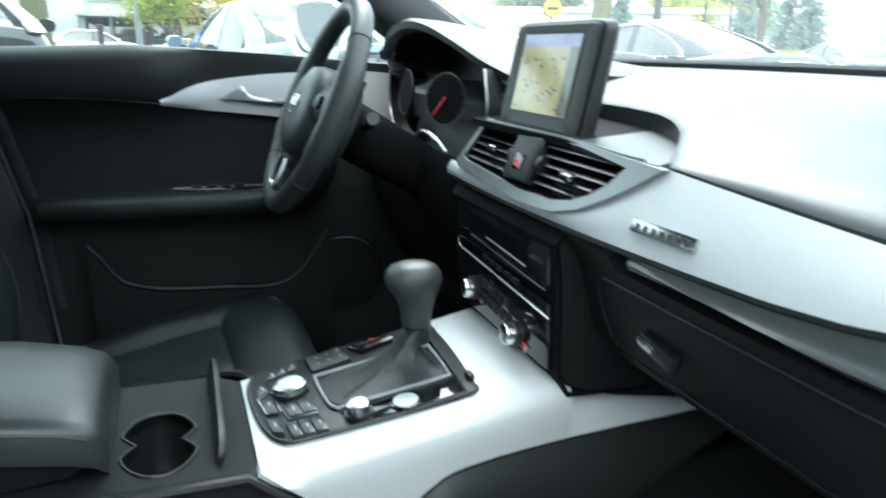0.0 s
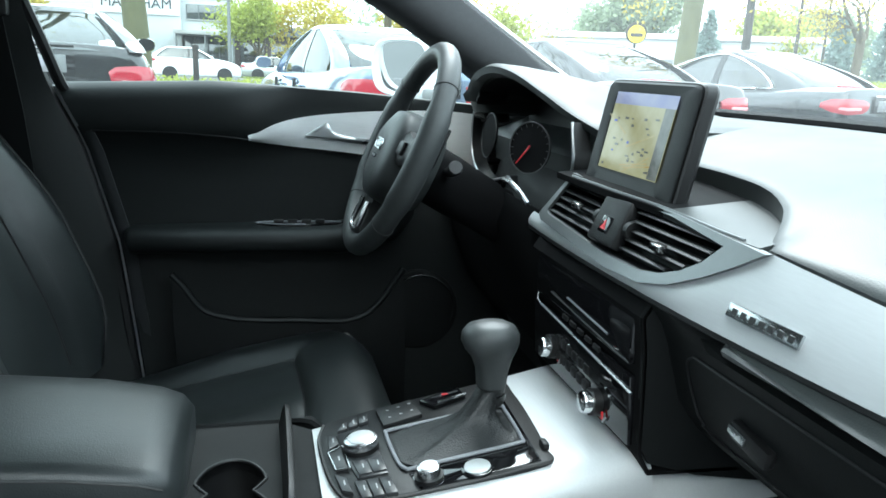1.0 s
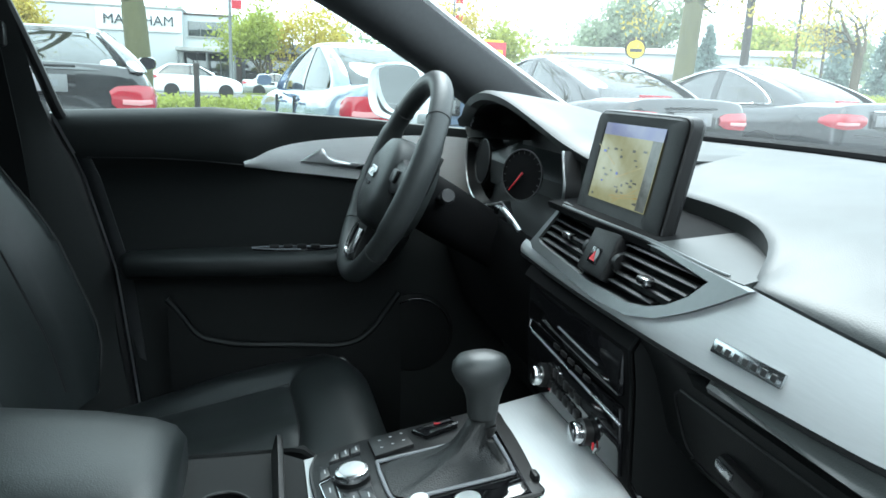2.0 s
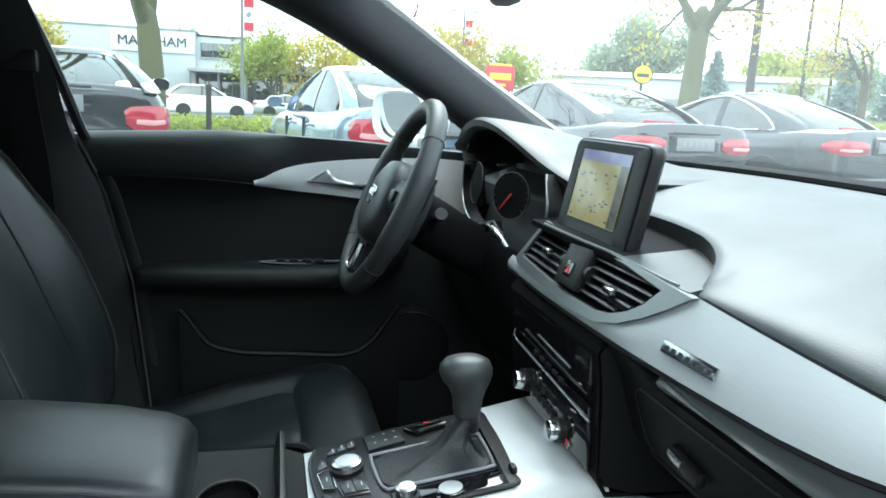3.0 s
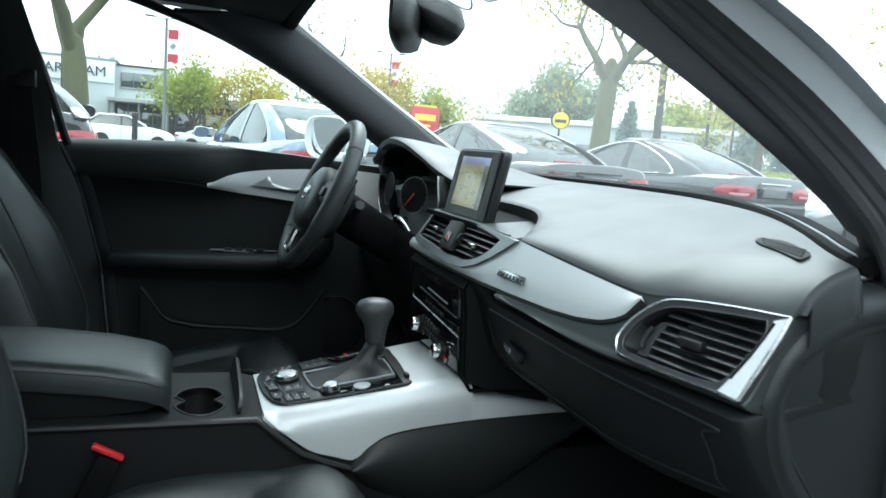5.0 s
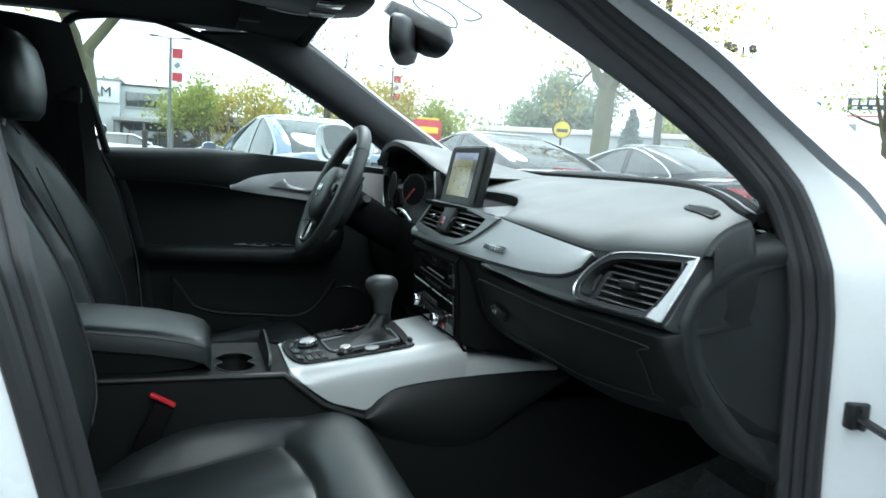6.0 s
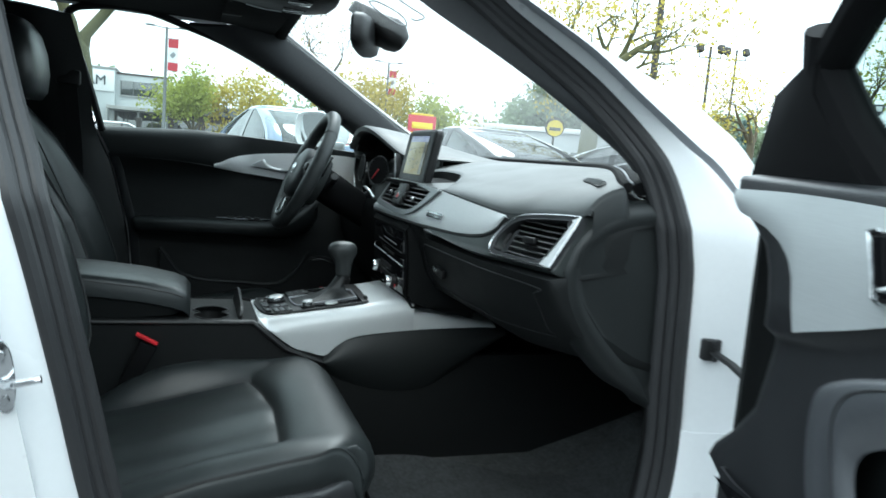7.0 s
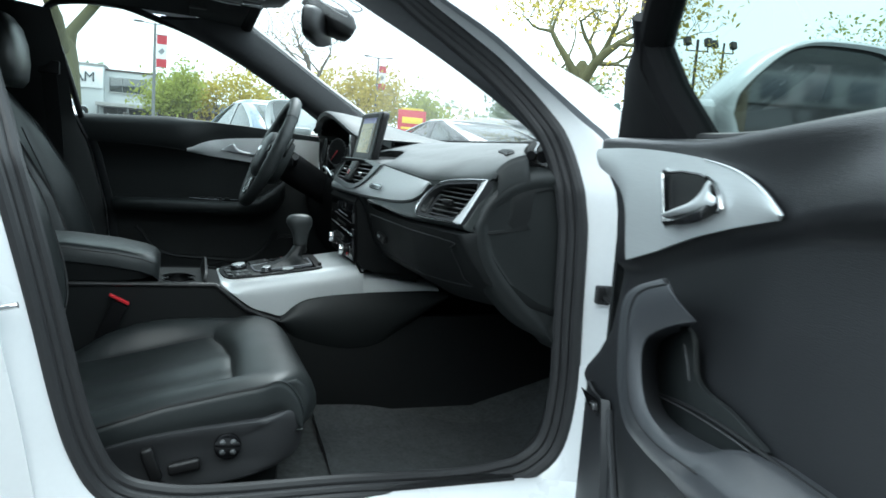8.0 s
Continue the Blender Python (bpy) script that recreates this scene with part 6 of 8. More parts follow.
for s in (1,):
    part("pillar_trim", ruled(mir(fe, s), mir(re_, s), 6, 0.012, (-0.012, -0.028 * s, -0.010)), "pillar", shell, "dark grey cloth-covered windscreen pillar", 60)
    part("pillar_edge", tube(mir(fe + np.array((0.006, 0.004, 0.003)), s), 0.006, 8), "rubber", shell)
    part("pillar_outer", ruled(mir(fe + np.array((0.03, 0.05, 0.02)), s), mir(re_ + np.array((0.01, 0.06, 0.01)), s), 4, 0.008, (0, 0.02 * s, 0.01)), "white", shell, "white outer windscreen pillar")
part("airbag_mark", box((0.111, 0.566, 1.288), (0.036, 0.010, 0.014), 0.003, 2, Matrix.Rotation(radians(32), 4, "Y")), "plastic", shell, "small dark oval mark")

# right front pillar and doorway: one loop of seals that runs down the pillar, along the sill and up the centre pillar
loop = spline([(0.0, 1.392), (0.08, 1.378), (0.17, 1.343), (0.295, 1.271), (0.355, 1.227), (0.401, 1.195), (0.467, 1.148), (0.515, 1.104), (0.55, 1.065), (0.573, 1.033), (0.588, 1.000), (0.600, 0.960), (0.611, 0.911), (0.618, 0.865), (0.624, 0.718), (0.629, 0.588), (0.616, 0.492), (0.580, 0.454), (0.53, 0.440), (0.442, 0.434), (0.225, 0.446), (0.04, 0.452), (-0.05, 0.462), (-0.109, 0.486), (-0.143, 0.545), (-0.166, 0.625), (-0.190, 0.735), (-0.222, 0.87), (-0.252, 0.98), (-0.28, 1.06), (-0.31, 1.16), (-0.345, 1.27), (-0.375, 1.34), (-0.36, 1.372), (-0.30, 1.39), (-0.15, 1.396), (0.0, 1.394)], 210)
cen = np.array((0.2, 0.85))
SEAL_W = 0.031


def grow(k):
    """The loop, moved outwards by k."""
    out = []
    for i, p in enumerate(loop):
        t = loop[min(i + 1, len(loop) - 1)] - loop[max(i - 1, 0)]
        n = np.array((t[1], -t[0]))
        n /= np.hypot(*n)
        if n @ (p - cen) < 0:
            n = -n
        out.append(p + n * k)
    return np.array(out)


def y_in(x, z):
    """How far out the seal's inner edge stands; it leans in with the glass and out towards the centre pillar."""
    low_y = -0.705 - 0.034 * min(max((0.5 - x) / 0.5, 0), 1)
    return float(lerp(z, [0.95, 1.05, 1.15, 1.26, 1.39], [low_y, -0.683, -0.64, -0.60, -0.565]))


def y_out(x, z):
    low_y = -0.735 - 0.032 * min(max((0.5 - x) / 0.5, 0), 1)
    return float(lerp(z, [0.95, 1.05, 1.15, 1.26, 1.39], [low_y, -0.708, -0.66, -0.61, -0.57]))


def ring_at(f, out=0.0, dy=0.0):
    """A copy of the loop between the seal's inner edge (f = 0) and its outer edge (f = 1)."""
    return np.array([(x, y_in(x, z) * (1 - f) + y_out(x, z) * f + dy, z) for x, z in grow(SEAL_W * f + out)])


PZ = np.linspace(1.375, 0.455, 80)


def by_height(pts, n=160):
    """A smooth curve through pts, sampled at even heights."""
    q = spline(pts, n) if n else np.array(pts)
    o = np.argsort(q[:, 2])
    return np.stack([np.interp(PZ, q[o, 2], q[o, 0]), np.interp(PZ, q[o, 2], q[o, 1]), PZ], 1)


front_n = int(np.argmin(np.hypot(loop[:, 0] - 0.580, loop[:, 1] - 0.454)))
ra = by_height([(0.02, -0.558, 1.386), (0.10, -0.577, 1.335), (0.222, -0.599, 1.255), (0.348, -0.611, 1.190), (0.437, -0.619, 1.141), (0.53, -0.630, 1.082), (0.583, -0.638, 1.040), (0.62, -0.66, 0.97), (0.64, -0.68, 0.45)])
rsn = by_height(ring_at(0.0)[:front_n], 0)
rso = by_height(ring_at(1.0)[:front_n], 0)
rc = by_height([(0.10, -0.64, 1.400), (0.22, -0.672, 1.335), (0.347, -0.697, 1.260), (0.456, -0.711, 1.202), (0.542, -0.724, 1.141), (0.632, -0.739, 1.078), (0.672, -0.747, 1.050), (0.713, -0.757, 1.003), (0.750, -0.768, 0.94), (0.776, -0.776, 0.87), (0.790, -0.780, 0.75), (0.790, -0.780, 0.45)])
gw = np.interp(PZ, [0.97, 1.08], [0.999, 0.72])[:, None]
rm = rc * gw + rso * (1 - gw)
NP = int(np.sum(PZ > 0.93))
part("pillar_trim", ruled(ra[:NP], rsn[:NP], 5, 0.0, (0.0, 0.0, -0.004)), "pillar", shell, "dark inner trim of the windscreen pillar", 60)
part("pillar_outer", ruled(rso, rm, 6, 0.0, (0.006, -0.008, 0.0)), "white", shell, "white painted pillar")
part("pillar_gutter", ruled(rm[:NP], rc[:NP], 3, 0.0, (-0.002, 0.004, -0.002)), "grey_strip", shell, "grey roof strip on the pillar")
rf = rc + np.array((0.035, 0.012, 0.040)) * np.clip((1.22 - PZ) / 0.12, 0.05, 1)[:, None]
part("pillar_face", ruled(rc[:NP], rf[:NP], 2, 0.0), "white", shell, "white painted pillar front")
rb_ = rso + np.array((0.022, 0.020, 0.020))
part("pillar_back", sheet([rf[:NP], rb_[:NP], ra[:NP] + np.array((0.003, 0.003, 0.003))]), "plastic", shell)
for f, r in ((0.12, 0.0105), (0.50, 0.0095), (0.88, 0.0115)):
    part("door_seal", tube(ring_at(f), r, 10), "seal", shell, "black rubber door seal")
part("seal_bed", sheet([ring_at(0.0, 0, 0.004), ring_at(0.5, 0, 0.006), ring_at(1.0, 0, 0.004)]), "rubber", shell, "black channel that holds the seals", 60)
lo_n = slice(NP // 2, len(loop) - 60)
part("inner_trim", sheet([r[lo_n] for r in (ring_at(0.0, 0.050, 0.05), ring_at(0.0, 0.016, 0.04), ring_at(0.0, 0.004, 0.02), ring_at(0.0, 0.004, 0.0))], 0.0), "plastic", shell, "black inner trim of the doorway", 60)
fr_n = slice(front_n - 14, len(loop) - 16)
part("door_frame", sheet([r[fr_n] for r in (ring_at(1.0, -0.004, 0.002), ring_at(1.0, 0.008, -0.006), ring_at(1.0, 0.020, -0.018), ring_at(1.0, 0.075, -0.035), ring_at(1.0, 0.10, -0.05))], 0.003), "white", shell, "white painted door frame", 60)
part("hinge_pillar", sheet([[(0.786, -0.779, z), (0.790, -0.80, z), (0.788, -0.84, z), (0.780, -0.885, z)] for z in (0.30, 0.5, 0.75, 0.95, 1.0)], 0.005), "white", shell, "white painted hinge pillar")
part("rear_pillar_face", sheet([[(x, y, z) for x, y, z in ((-0.26 + o, -0.800, z), (-0.33 + o, -0.806, z), (-0.36 + o, -0.83, z), (-0.37 + o, -0.88, z))] for z, o in ((0.42, 0.06), (0.60, 0.03), (0.80, -0.01), (1.0, -0.055))], 0.005), "white", shell, "white painted pillar behind the doorway")
part("rocker", sheet([[(x, y, z) for y, z in ((-0.70, 0.40), (-0.74, 0.425), (-0.775, 0.418), (-0.80, 0.40), (-0.84, 0.37), (-0.86, 0.32), (-0.85, 0.24), (-0.80, 0.20))] for x in np.linspace(-0.45, 0.80, 10)], 0.006), "white", shell, "white painted door sill", 50)
part("sill_plate", box((0.24, -0.728, 0.424), (0.62, 0.035, 0.012), 0.004), "plastic", shell, "black sill plate")
part("sill_stop", box((0.515, -0.822, 0.402), (0.028, 0.02, 0.035), 0.004), "rubber", shell)

# striker and door check
stk = part("striker", slab(ellipse(0, 0, 0.0115, 0.040, 24, 2.4), (-0.266, -0.812, 0.762), (1, 0.05, 0.08), (-0.1, 0, 1), 0.004, 0.001), "chrome", shell, "bright steel door striker")
part("striker_loop", tube([(-0.270, -0.812, 0.756), (-0.258, -0.828, 0.758), (-0.245, -0.834, 0.762), (-0.226, -0.834, 0.766)], 0.0045, 10), "chrome", stk)
for dz in (0.024, -0.026):
    part("screw", disc((-0.266 + 0.1 * -dz, -0.8125, 0.762 + dz), (0, -1, 0), 0.005, 0.004, 14), "satin", stk)
chk = part("door_check", box((0.690, -0.752, 0.768), (0.030, 0.018, 0.034), 0.004), "plastic", shell, "black door check strap")
part("strap", tube([(0.690, -0.755, 0.766), (0.692, -0.80, 0.757), (0.672, -0.88, 0.744)], 0.009, 8, False, (1, 0.5)), "plastic", chk)
for dz in (0.011, -0.011):
    part("bolt", disc((0.690, -0.761, 0.768 + dz), (0, -1, 0), 0.006, 0.004, 10), "rubber", chk)

# left centre pillar, belt and rear interior
part("centre_pillar", ruled(spline([(-0.405, 0.572, 1.335), (-0.37, 0.625, 1.20), (-0.352, 0.69, 1.04), (-0.318, 0.705, 0.93), (-0.272, 0.71, 0.75), (-0.258, 0.705, 0.59), (-0.23, 0.69, 0.45)], 24), spline([(-0.60, 0.565, 1.35), (-0.56, 0.63, 1.20), (-0.53, 0.69, 1.04), (-0.52, 0.70, 0.90), (-0.50, 0.70, 0.70), (-0.48, 0.69, 0.45)], 24), 4, 0.02, (0, -0.03, 0)), "door_dark", shell, "black centre pillar trim", 60)
blt = thing("seat_belt", (-0.40, 0.66, 0.60), "black driver seat belt on the centre pillar", "seat belt")
part("webbing", ruled([(-0.385, 0.600, 1.16), (-0.37, 0.615, 1.0), (-0.36, 0.635, 0.80), (-0.345, 0.645, 0.60)], [(-0.425, 0.600, 1.16), (-0.412, 0.615, 1.0), (-0.405, 0.635, 0.80), (-0.39, 0.645, 0.60)], 2, 0.002), "soft", blt)
part("guide", box((-0.405, 0.603, 1.17), (0.06, 0.02, 0.04), 0.006), "plastic", blt)
part("floor_pan", sheet([[(x, y, z) for y, z in ((-0.74, 0.42), (-0.70, 0.345), (-0.66, 0.315), (-0.3, 0.312), (-0.13, 0.33), (0.13, 0.33), (0.3, 0.312), (0.68, 0.315), (0.74, 0.42))] for x in (-1.2, -0.4, 0.3, 0.72)] + [[(1.05, y, z) for y, z in ((-0.74, 0.5), (-0.70, 0.45), (-0.66, 0.42), (-0.3, 0.42), (-0.13, 0.44), (0.13, 0.44), (0.3, 0.42), (0.68, 0.42), (0.74, 0.5))], [(1.15, y, 0.75) for y in (-0.74, -0.70, -0.66, -0.3, -0.13, 0.13, 0.3, 0.68, 0.74)]], 0.01), "carpet", shell, "black carpeted floor", 60)
part("kick_panel", sheet([[(x, -0.715, z) for z in (0.30, 0.45, 0.60, 0.80, 0.98)] for x in (0.70, 0.76, 0.85, 1.10)], 0.008), "carpet", shell)
part("kick_panel", sheet([[(x, 0.72, z) for z in (0.30, 0.45, 0.60, 0.80, 0.98)] for x in (0.55, 0.70, 0.85, 1.10)], 0.008), "carpet", shell)
rows = []
for x in np.linspace(0.276, 0.90, 26):
    yi = float(lerp(x, [0.27, 0.42, 0.52, 0.62, 0.72, 0.90], [-0.185, -0.190, -0.205, -0.245, -0.262, -0.25]))
    rows.append([(x + 0.004 * math.sin(7 * f), yi + (-0.645 - yi) * f, 0.326 + 0.045 * (1 - f) ** 6 * (1 - ease(0.35, 0.70, x)) + 0.05 * ease(0.92, 1.0, f) + 0.16 * max(0, (x - 0.72) / 0.2) ** 2 + 0.003 * math.sin(9 * x + 5 * f) * math.sin(11 * f + 2 * x)) for f in np.linspace(0, 1, 18)])
tagged(part("floor_mat", sheet(rows, 0.012), "mat"), "dark grey carpet floor mat with a curved edge", "floor mat")
part("bulkhead", box((1.02, 0, 0.74), (0.04, 1.44, 0.42), 0.01), "plastic", shell)
part("fuse_cover", sheet([[(x, y, z) for x, z in ((0.66, 0.56), (0.72, 0.49), (0.84, 0.42))] for y in (0.0, 0.3, 0.7)], 0.006), "carpet", shell)

# windscreen
wt_ = [(0.145 + 0.03 * (1 - (y / 0.56) ** 2), y, 1.362 - 0.014 * (y / 0.56) ** 2) for y in np.linspace(-0.575, 0.575, 15)]
wb = [(crest_x(y * 1.2) + 0.11, y * 1.2, 0.985) for y in np.linspace(-0.575, 0.575, 15)]
MARKS = ([(0.236, -0.191, 1.326), (0.241, -0.222, 1.323), (0.262, -0.243, 1.312), (0.289, -0.246, 1.299), (0.307, -0.224, 1.290), (0.309, -0.198, 1.288), (0.289, -0.179, 1.299), (0.256, -0.175, 1.316), (0.236, -0.191, 1.326)],
         [(0.256, -0.320, 1.315), (0.284, -0.322, 1.301), (0.312, -0.325, 1.287), (0.312, -0.280, 1.287), (0.303, -0.268, 1.291)])
ws = part("windscreen", ruled(wt_, wb, 4, 0.0, (0.015, 0, 0.015)), "windscreen", shell, "clear curved windscreen", 80)
ws.visible_shadow = False

# faint pale strokes painted on the glass
for k, pts in enumerate(MARKS):
    part("glass_stroke", tube(spline(pts, 26), 0.0016, 5), "stroke", ws, "thin grey painted stroke")

# rear of the cabin
part("rear_bench", box((-1.05, 0, 0.48), (0.5, 1.3, 0.22), 0.06, 3), "leather", shell, "black leather rear bench")
part("rear_backrest", box((-1.36, 0, 0.80), (0.18, 1.3, 0.62), 0.06, 3, Matrix.Rotation(radians(-20), 4, "Y")), "leather", shell)
for s in (1, -1):
    part("rear_door_panel", box((-0.98, s * 0.76, 0.70), (0.98, 0.06, 0.72), 0.02, 2), "soft", shell)
    part("rear_door_skin", sheet([[(x, s * y, z) for y, z in ((0.80, 1.05), (0.83, 1.045), (0.885, 0.94), (0.905, 0.80), (0.905, 0.55), (0.88, 0.34), (0.84, 0.26))] for x in np.linspace(-1.55, -0.42 if s > 0 else -0.36, 8)], 0.004), "white", shell, "white painted rear door")
    q = part("rear_window", sheet([[(-0.56, s * 0.60, 1.34), (-1.0, s * 0.60, 1.335), (-1.35, s * 0.60, 1.27)], [(-0.50, s * 0.775, 1.05), (-1.0, s * 0.775, 1.06), (-1.55, s * 0.775, 1.06)]]), "tint", shell, "dark tinted rear window")
    part("roof_rail", ruled([(0.0, s * 0.605, 1.41), (-0.5, s * 0.605, 1.425), (-1.0, s * 0.60, 1.41), (-1.4, s * 0.58, 1.33)], [(0.0, s * 0.63, 1.375), (-0.5, s * 0.63, 1.38), (-1.0, s * 0.625, 1.36), (-1.4, s * 0.61, 1.28)], 2, 0.03), "white", shell)
    part("rear_quarter", sheet([[(x, s * y * f, z) for y, z, f in ((0.62, zt, 1), (0.80, zt * 0.5 + 0.53, 1), (0.885, 0.93, 1), (0.905, 0.80, 1), (0.90, 0.5, 1), (0.86, 0.28, 1))] for x, zt in ((-1.40, 1.28), (-1.7, 1.16), (-2.0, 1.07), (-2.5, 1.05), (-2.75, 1.0))], 0.006), "white", shell, "white rear quarter", 60)
    part("front_wing", sheet([[(x, s * y, z) for y, z in ((0.70, zt), (0.80, zt - 0.01), (0.88, zt - 0.08), (0.90, 0.78), (0.89, 0.5), (0.85, 0.28))] for x, zt in ((0.775, 0.965), (1.1, 0.935), (1.5, 0.895), (1.85, 0.82), (2.10, 0.72))], 0.006), "white", shell, "white front wing", 60)
    for wx in (1.42, -1.50):
        tyre = part("tyre", tube([(wx + 0.25 * math.cos(a), s * 0.80, 0.33 + 0.25 * math.sin(a)) for a in (2 * math.pi * k / 32 for k in range(32))], 0.085, 12, True, (1.25, 1)), "rubber", shell, "black tyre")
        part("rim", disc((wx, s * 0.84, 0.33), (0, s, 0), 0.21, 0.03, 28, 0.01), "satin", tyre, "alloy rim")
part("bonnet", sheet([[(x, y, z - 0.03 * (abs(y) / 0.7) ** 3) for y in np.linspace(-0.70, 0.70, 9)] for x, z in ((0.98, 0.955), (1.2, 0.945), (1.5, 0.915), (1.8, 0.86), (2.02, 0.76), (2.1, 0.62))], 0.006), "white", shell, "white bonnet", 60)
part("cowl_panel", ruled(wb, [(0.985, y * 1.2, 0.953 - 0.03 * (abs(y * 1.2) / 0.7) ** 3) for y in np.linspace(-0.575, 0.575, 15)], 2, 0.0), "cowl_black", shell, "black panel below the windscreen")
part("front_bumper", box((2.05, 0, 0.50), (0.24, 1.70, 0.48), 0.08, 3), "white", shell)
part("boot_lid", sheet([[(x, y, z - 0.03 * (abs(y) / 0.65) ** 4) for y in np.linspace(-0.66, 0.66, 9)] for x, z in ((-1.95, 1.075), (-2.3, 1.07), (-2.65, 1.04), (-2.78, 0.98), (-2.80, 0.70))], 0.006), "white", shell, "white boot lid", 60)
part("rear_bumper", box((-2.76, 0, 0.48), (0.16, 1.66, 0.44), 0.07, 3), "white", shell)
part("rear_screen", sheet([[(x, y, z) for y in np.linspace(-0.56, 0.56, 7)] for x, z in ((-1.40, 1.34), (-1.70, 1.20), (-1.98, 1.08))]), "tint", shell, "tinted rear window")
part("parcel_shelf", box((-1.68, 0, 1.02), (0.5, 1.2, 0.02), 0.006), "soft", shell)
part("underbody", box((-0.3, 0, 0.215), (4.4, 1.56, 0.05), 0.01), "rubber", shell)

# overhead console, visor and interior mirror
oc = thing("overhead_console", (0.05, 0, 1.37), "black overhead console with reading lamps", "overhead console")
part("body", loft([[(x, y * w, z) for y, z in ((-1, 1.385), (-0.95, zb + 0.012), (-0.8, zb), (0, zb - 0.004), (0.8, zb), (0.95, zb + 0.012), (1, 1.385))] for x, w, zb in ((-0.16, 0.09, 1.372), (-0.10, 0.115, 1.352), (0.05, 0.125, 1.338), (0.15, 0.115, 1.332), (0.195, 0.085, 1.336), (0.205, 0.05, 1.345))]), "plastic", oc, "", 50)
part("lamp_lens", box((0.12, -0.05, 1.331), (0.05, 0.05, 0.006), 0.002), "gloss", oc)
part("lamp_lens", box((0.12, 0.05, 1.331), (0.05, 0.05, 0.006), 0.002), "gloss", oc)
part("bright_edge", tube(spline([(0.02, 0.10, 1.340), (0.06, 0.105, 1.336), (0.10, 0.10, 1.334)], 8), 0.0018, 6), "satin", oc)
vis = thing("sun_visor", (0.0, 0.33, 1.36), "folded black sun visor", "sun visor", "sun visors")
part("flap", box((0.055, 0.33, 1.353), (0.15, 0.36, 0.014), 0.006, 2, Matrix.Rotation(radians(6), 4, "Y")), "headliner", vis)
part("mark", box((0.0, 0.29, 1.344), (0.045, 0.02, 0.004), 0.001, 1), "thread", vis, "small grey label with plain bars")
v2 = thing("sun_visor", (0.0, -0.33, 1.36), "folded black sun visor", "sun visor", "sun visors")
part("flap", box((0.055, -0.33, 1.353), (0.15, 0.36, 0.014), 0.006, 2, Matrix.Rotation(radians(6), 4, "Y")), "headliner", v2)
rv = thing("rear_view_mirror", (0.32, 0, 1.36), "black interior mirror with sensor cover on the windscreen", "mirror")
rings = []
for x, f in ((0.262, 0.93), (0.268, 1.0), (0.285, 0.98), (0.300, 0.85), (0.308, 0.5)):
    rings.append([(x + 0.36 * (y_ - 0.02), y_, z_) for y_, z_ in ellipse(0.02, 1.292, 0.118 * f, 0.041 * f, 32, 3.4)])
part("housing", loft(rings), "plastic", rv, "black mirror housing", 60)
part("glass", sheet([[(0.2612 + 0.36 * (y_ - 0.02), y_, z_) for y_, z_ in ellipse(0.02, 1.292, 0.108 * f, 0.036 * f, 32, 3.4)] for f in (1, 0.5, 0.01)], 0, False, True), "mirror", rv, "mirror glass")
part("arm", tube([(0.303, 0.012, 1.293), (0.325, 0.006, 1.295), (0.345, 0.0, 1.298)], 0.008, 10), "plastic", rv)
rings = []
for x, w, h, z in ((0.24, 0.022, 0.010, 1.352), (0.27, 0.028, 0.013, 1.340), (0.30, 0.042, 0.020, 1.320), (0.325, 0.056, 0.030, 1.304), (0.345, 0.056, 0.028, 1.294), (0.360, 0.044, 0.018, 1.282)):
    rings.append([(x + b * 0.55, a, z + b) for a, b in ellipse(0, 0, w, h, 24, 2.8)])
part("sensor_cover", loft(rings), "plastic", rv, "black sensor cover", 60)
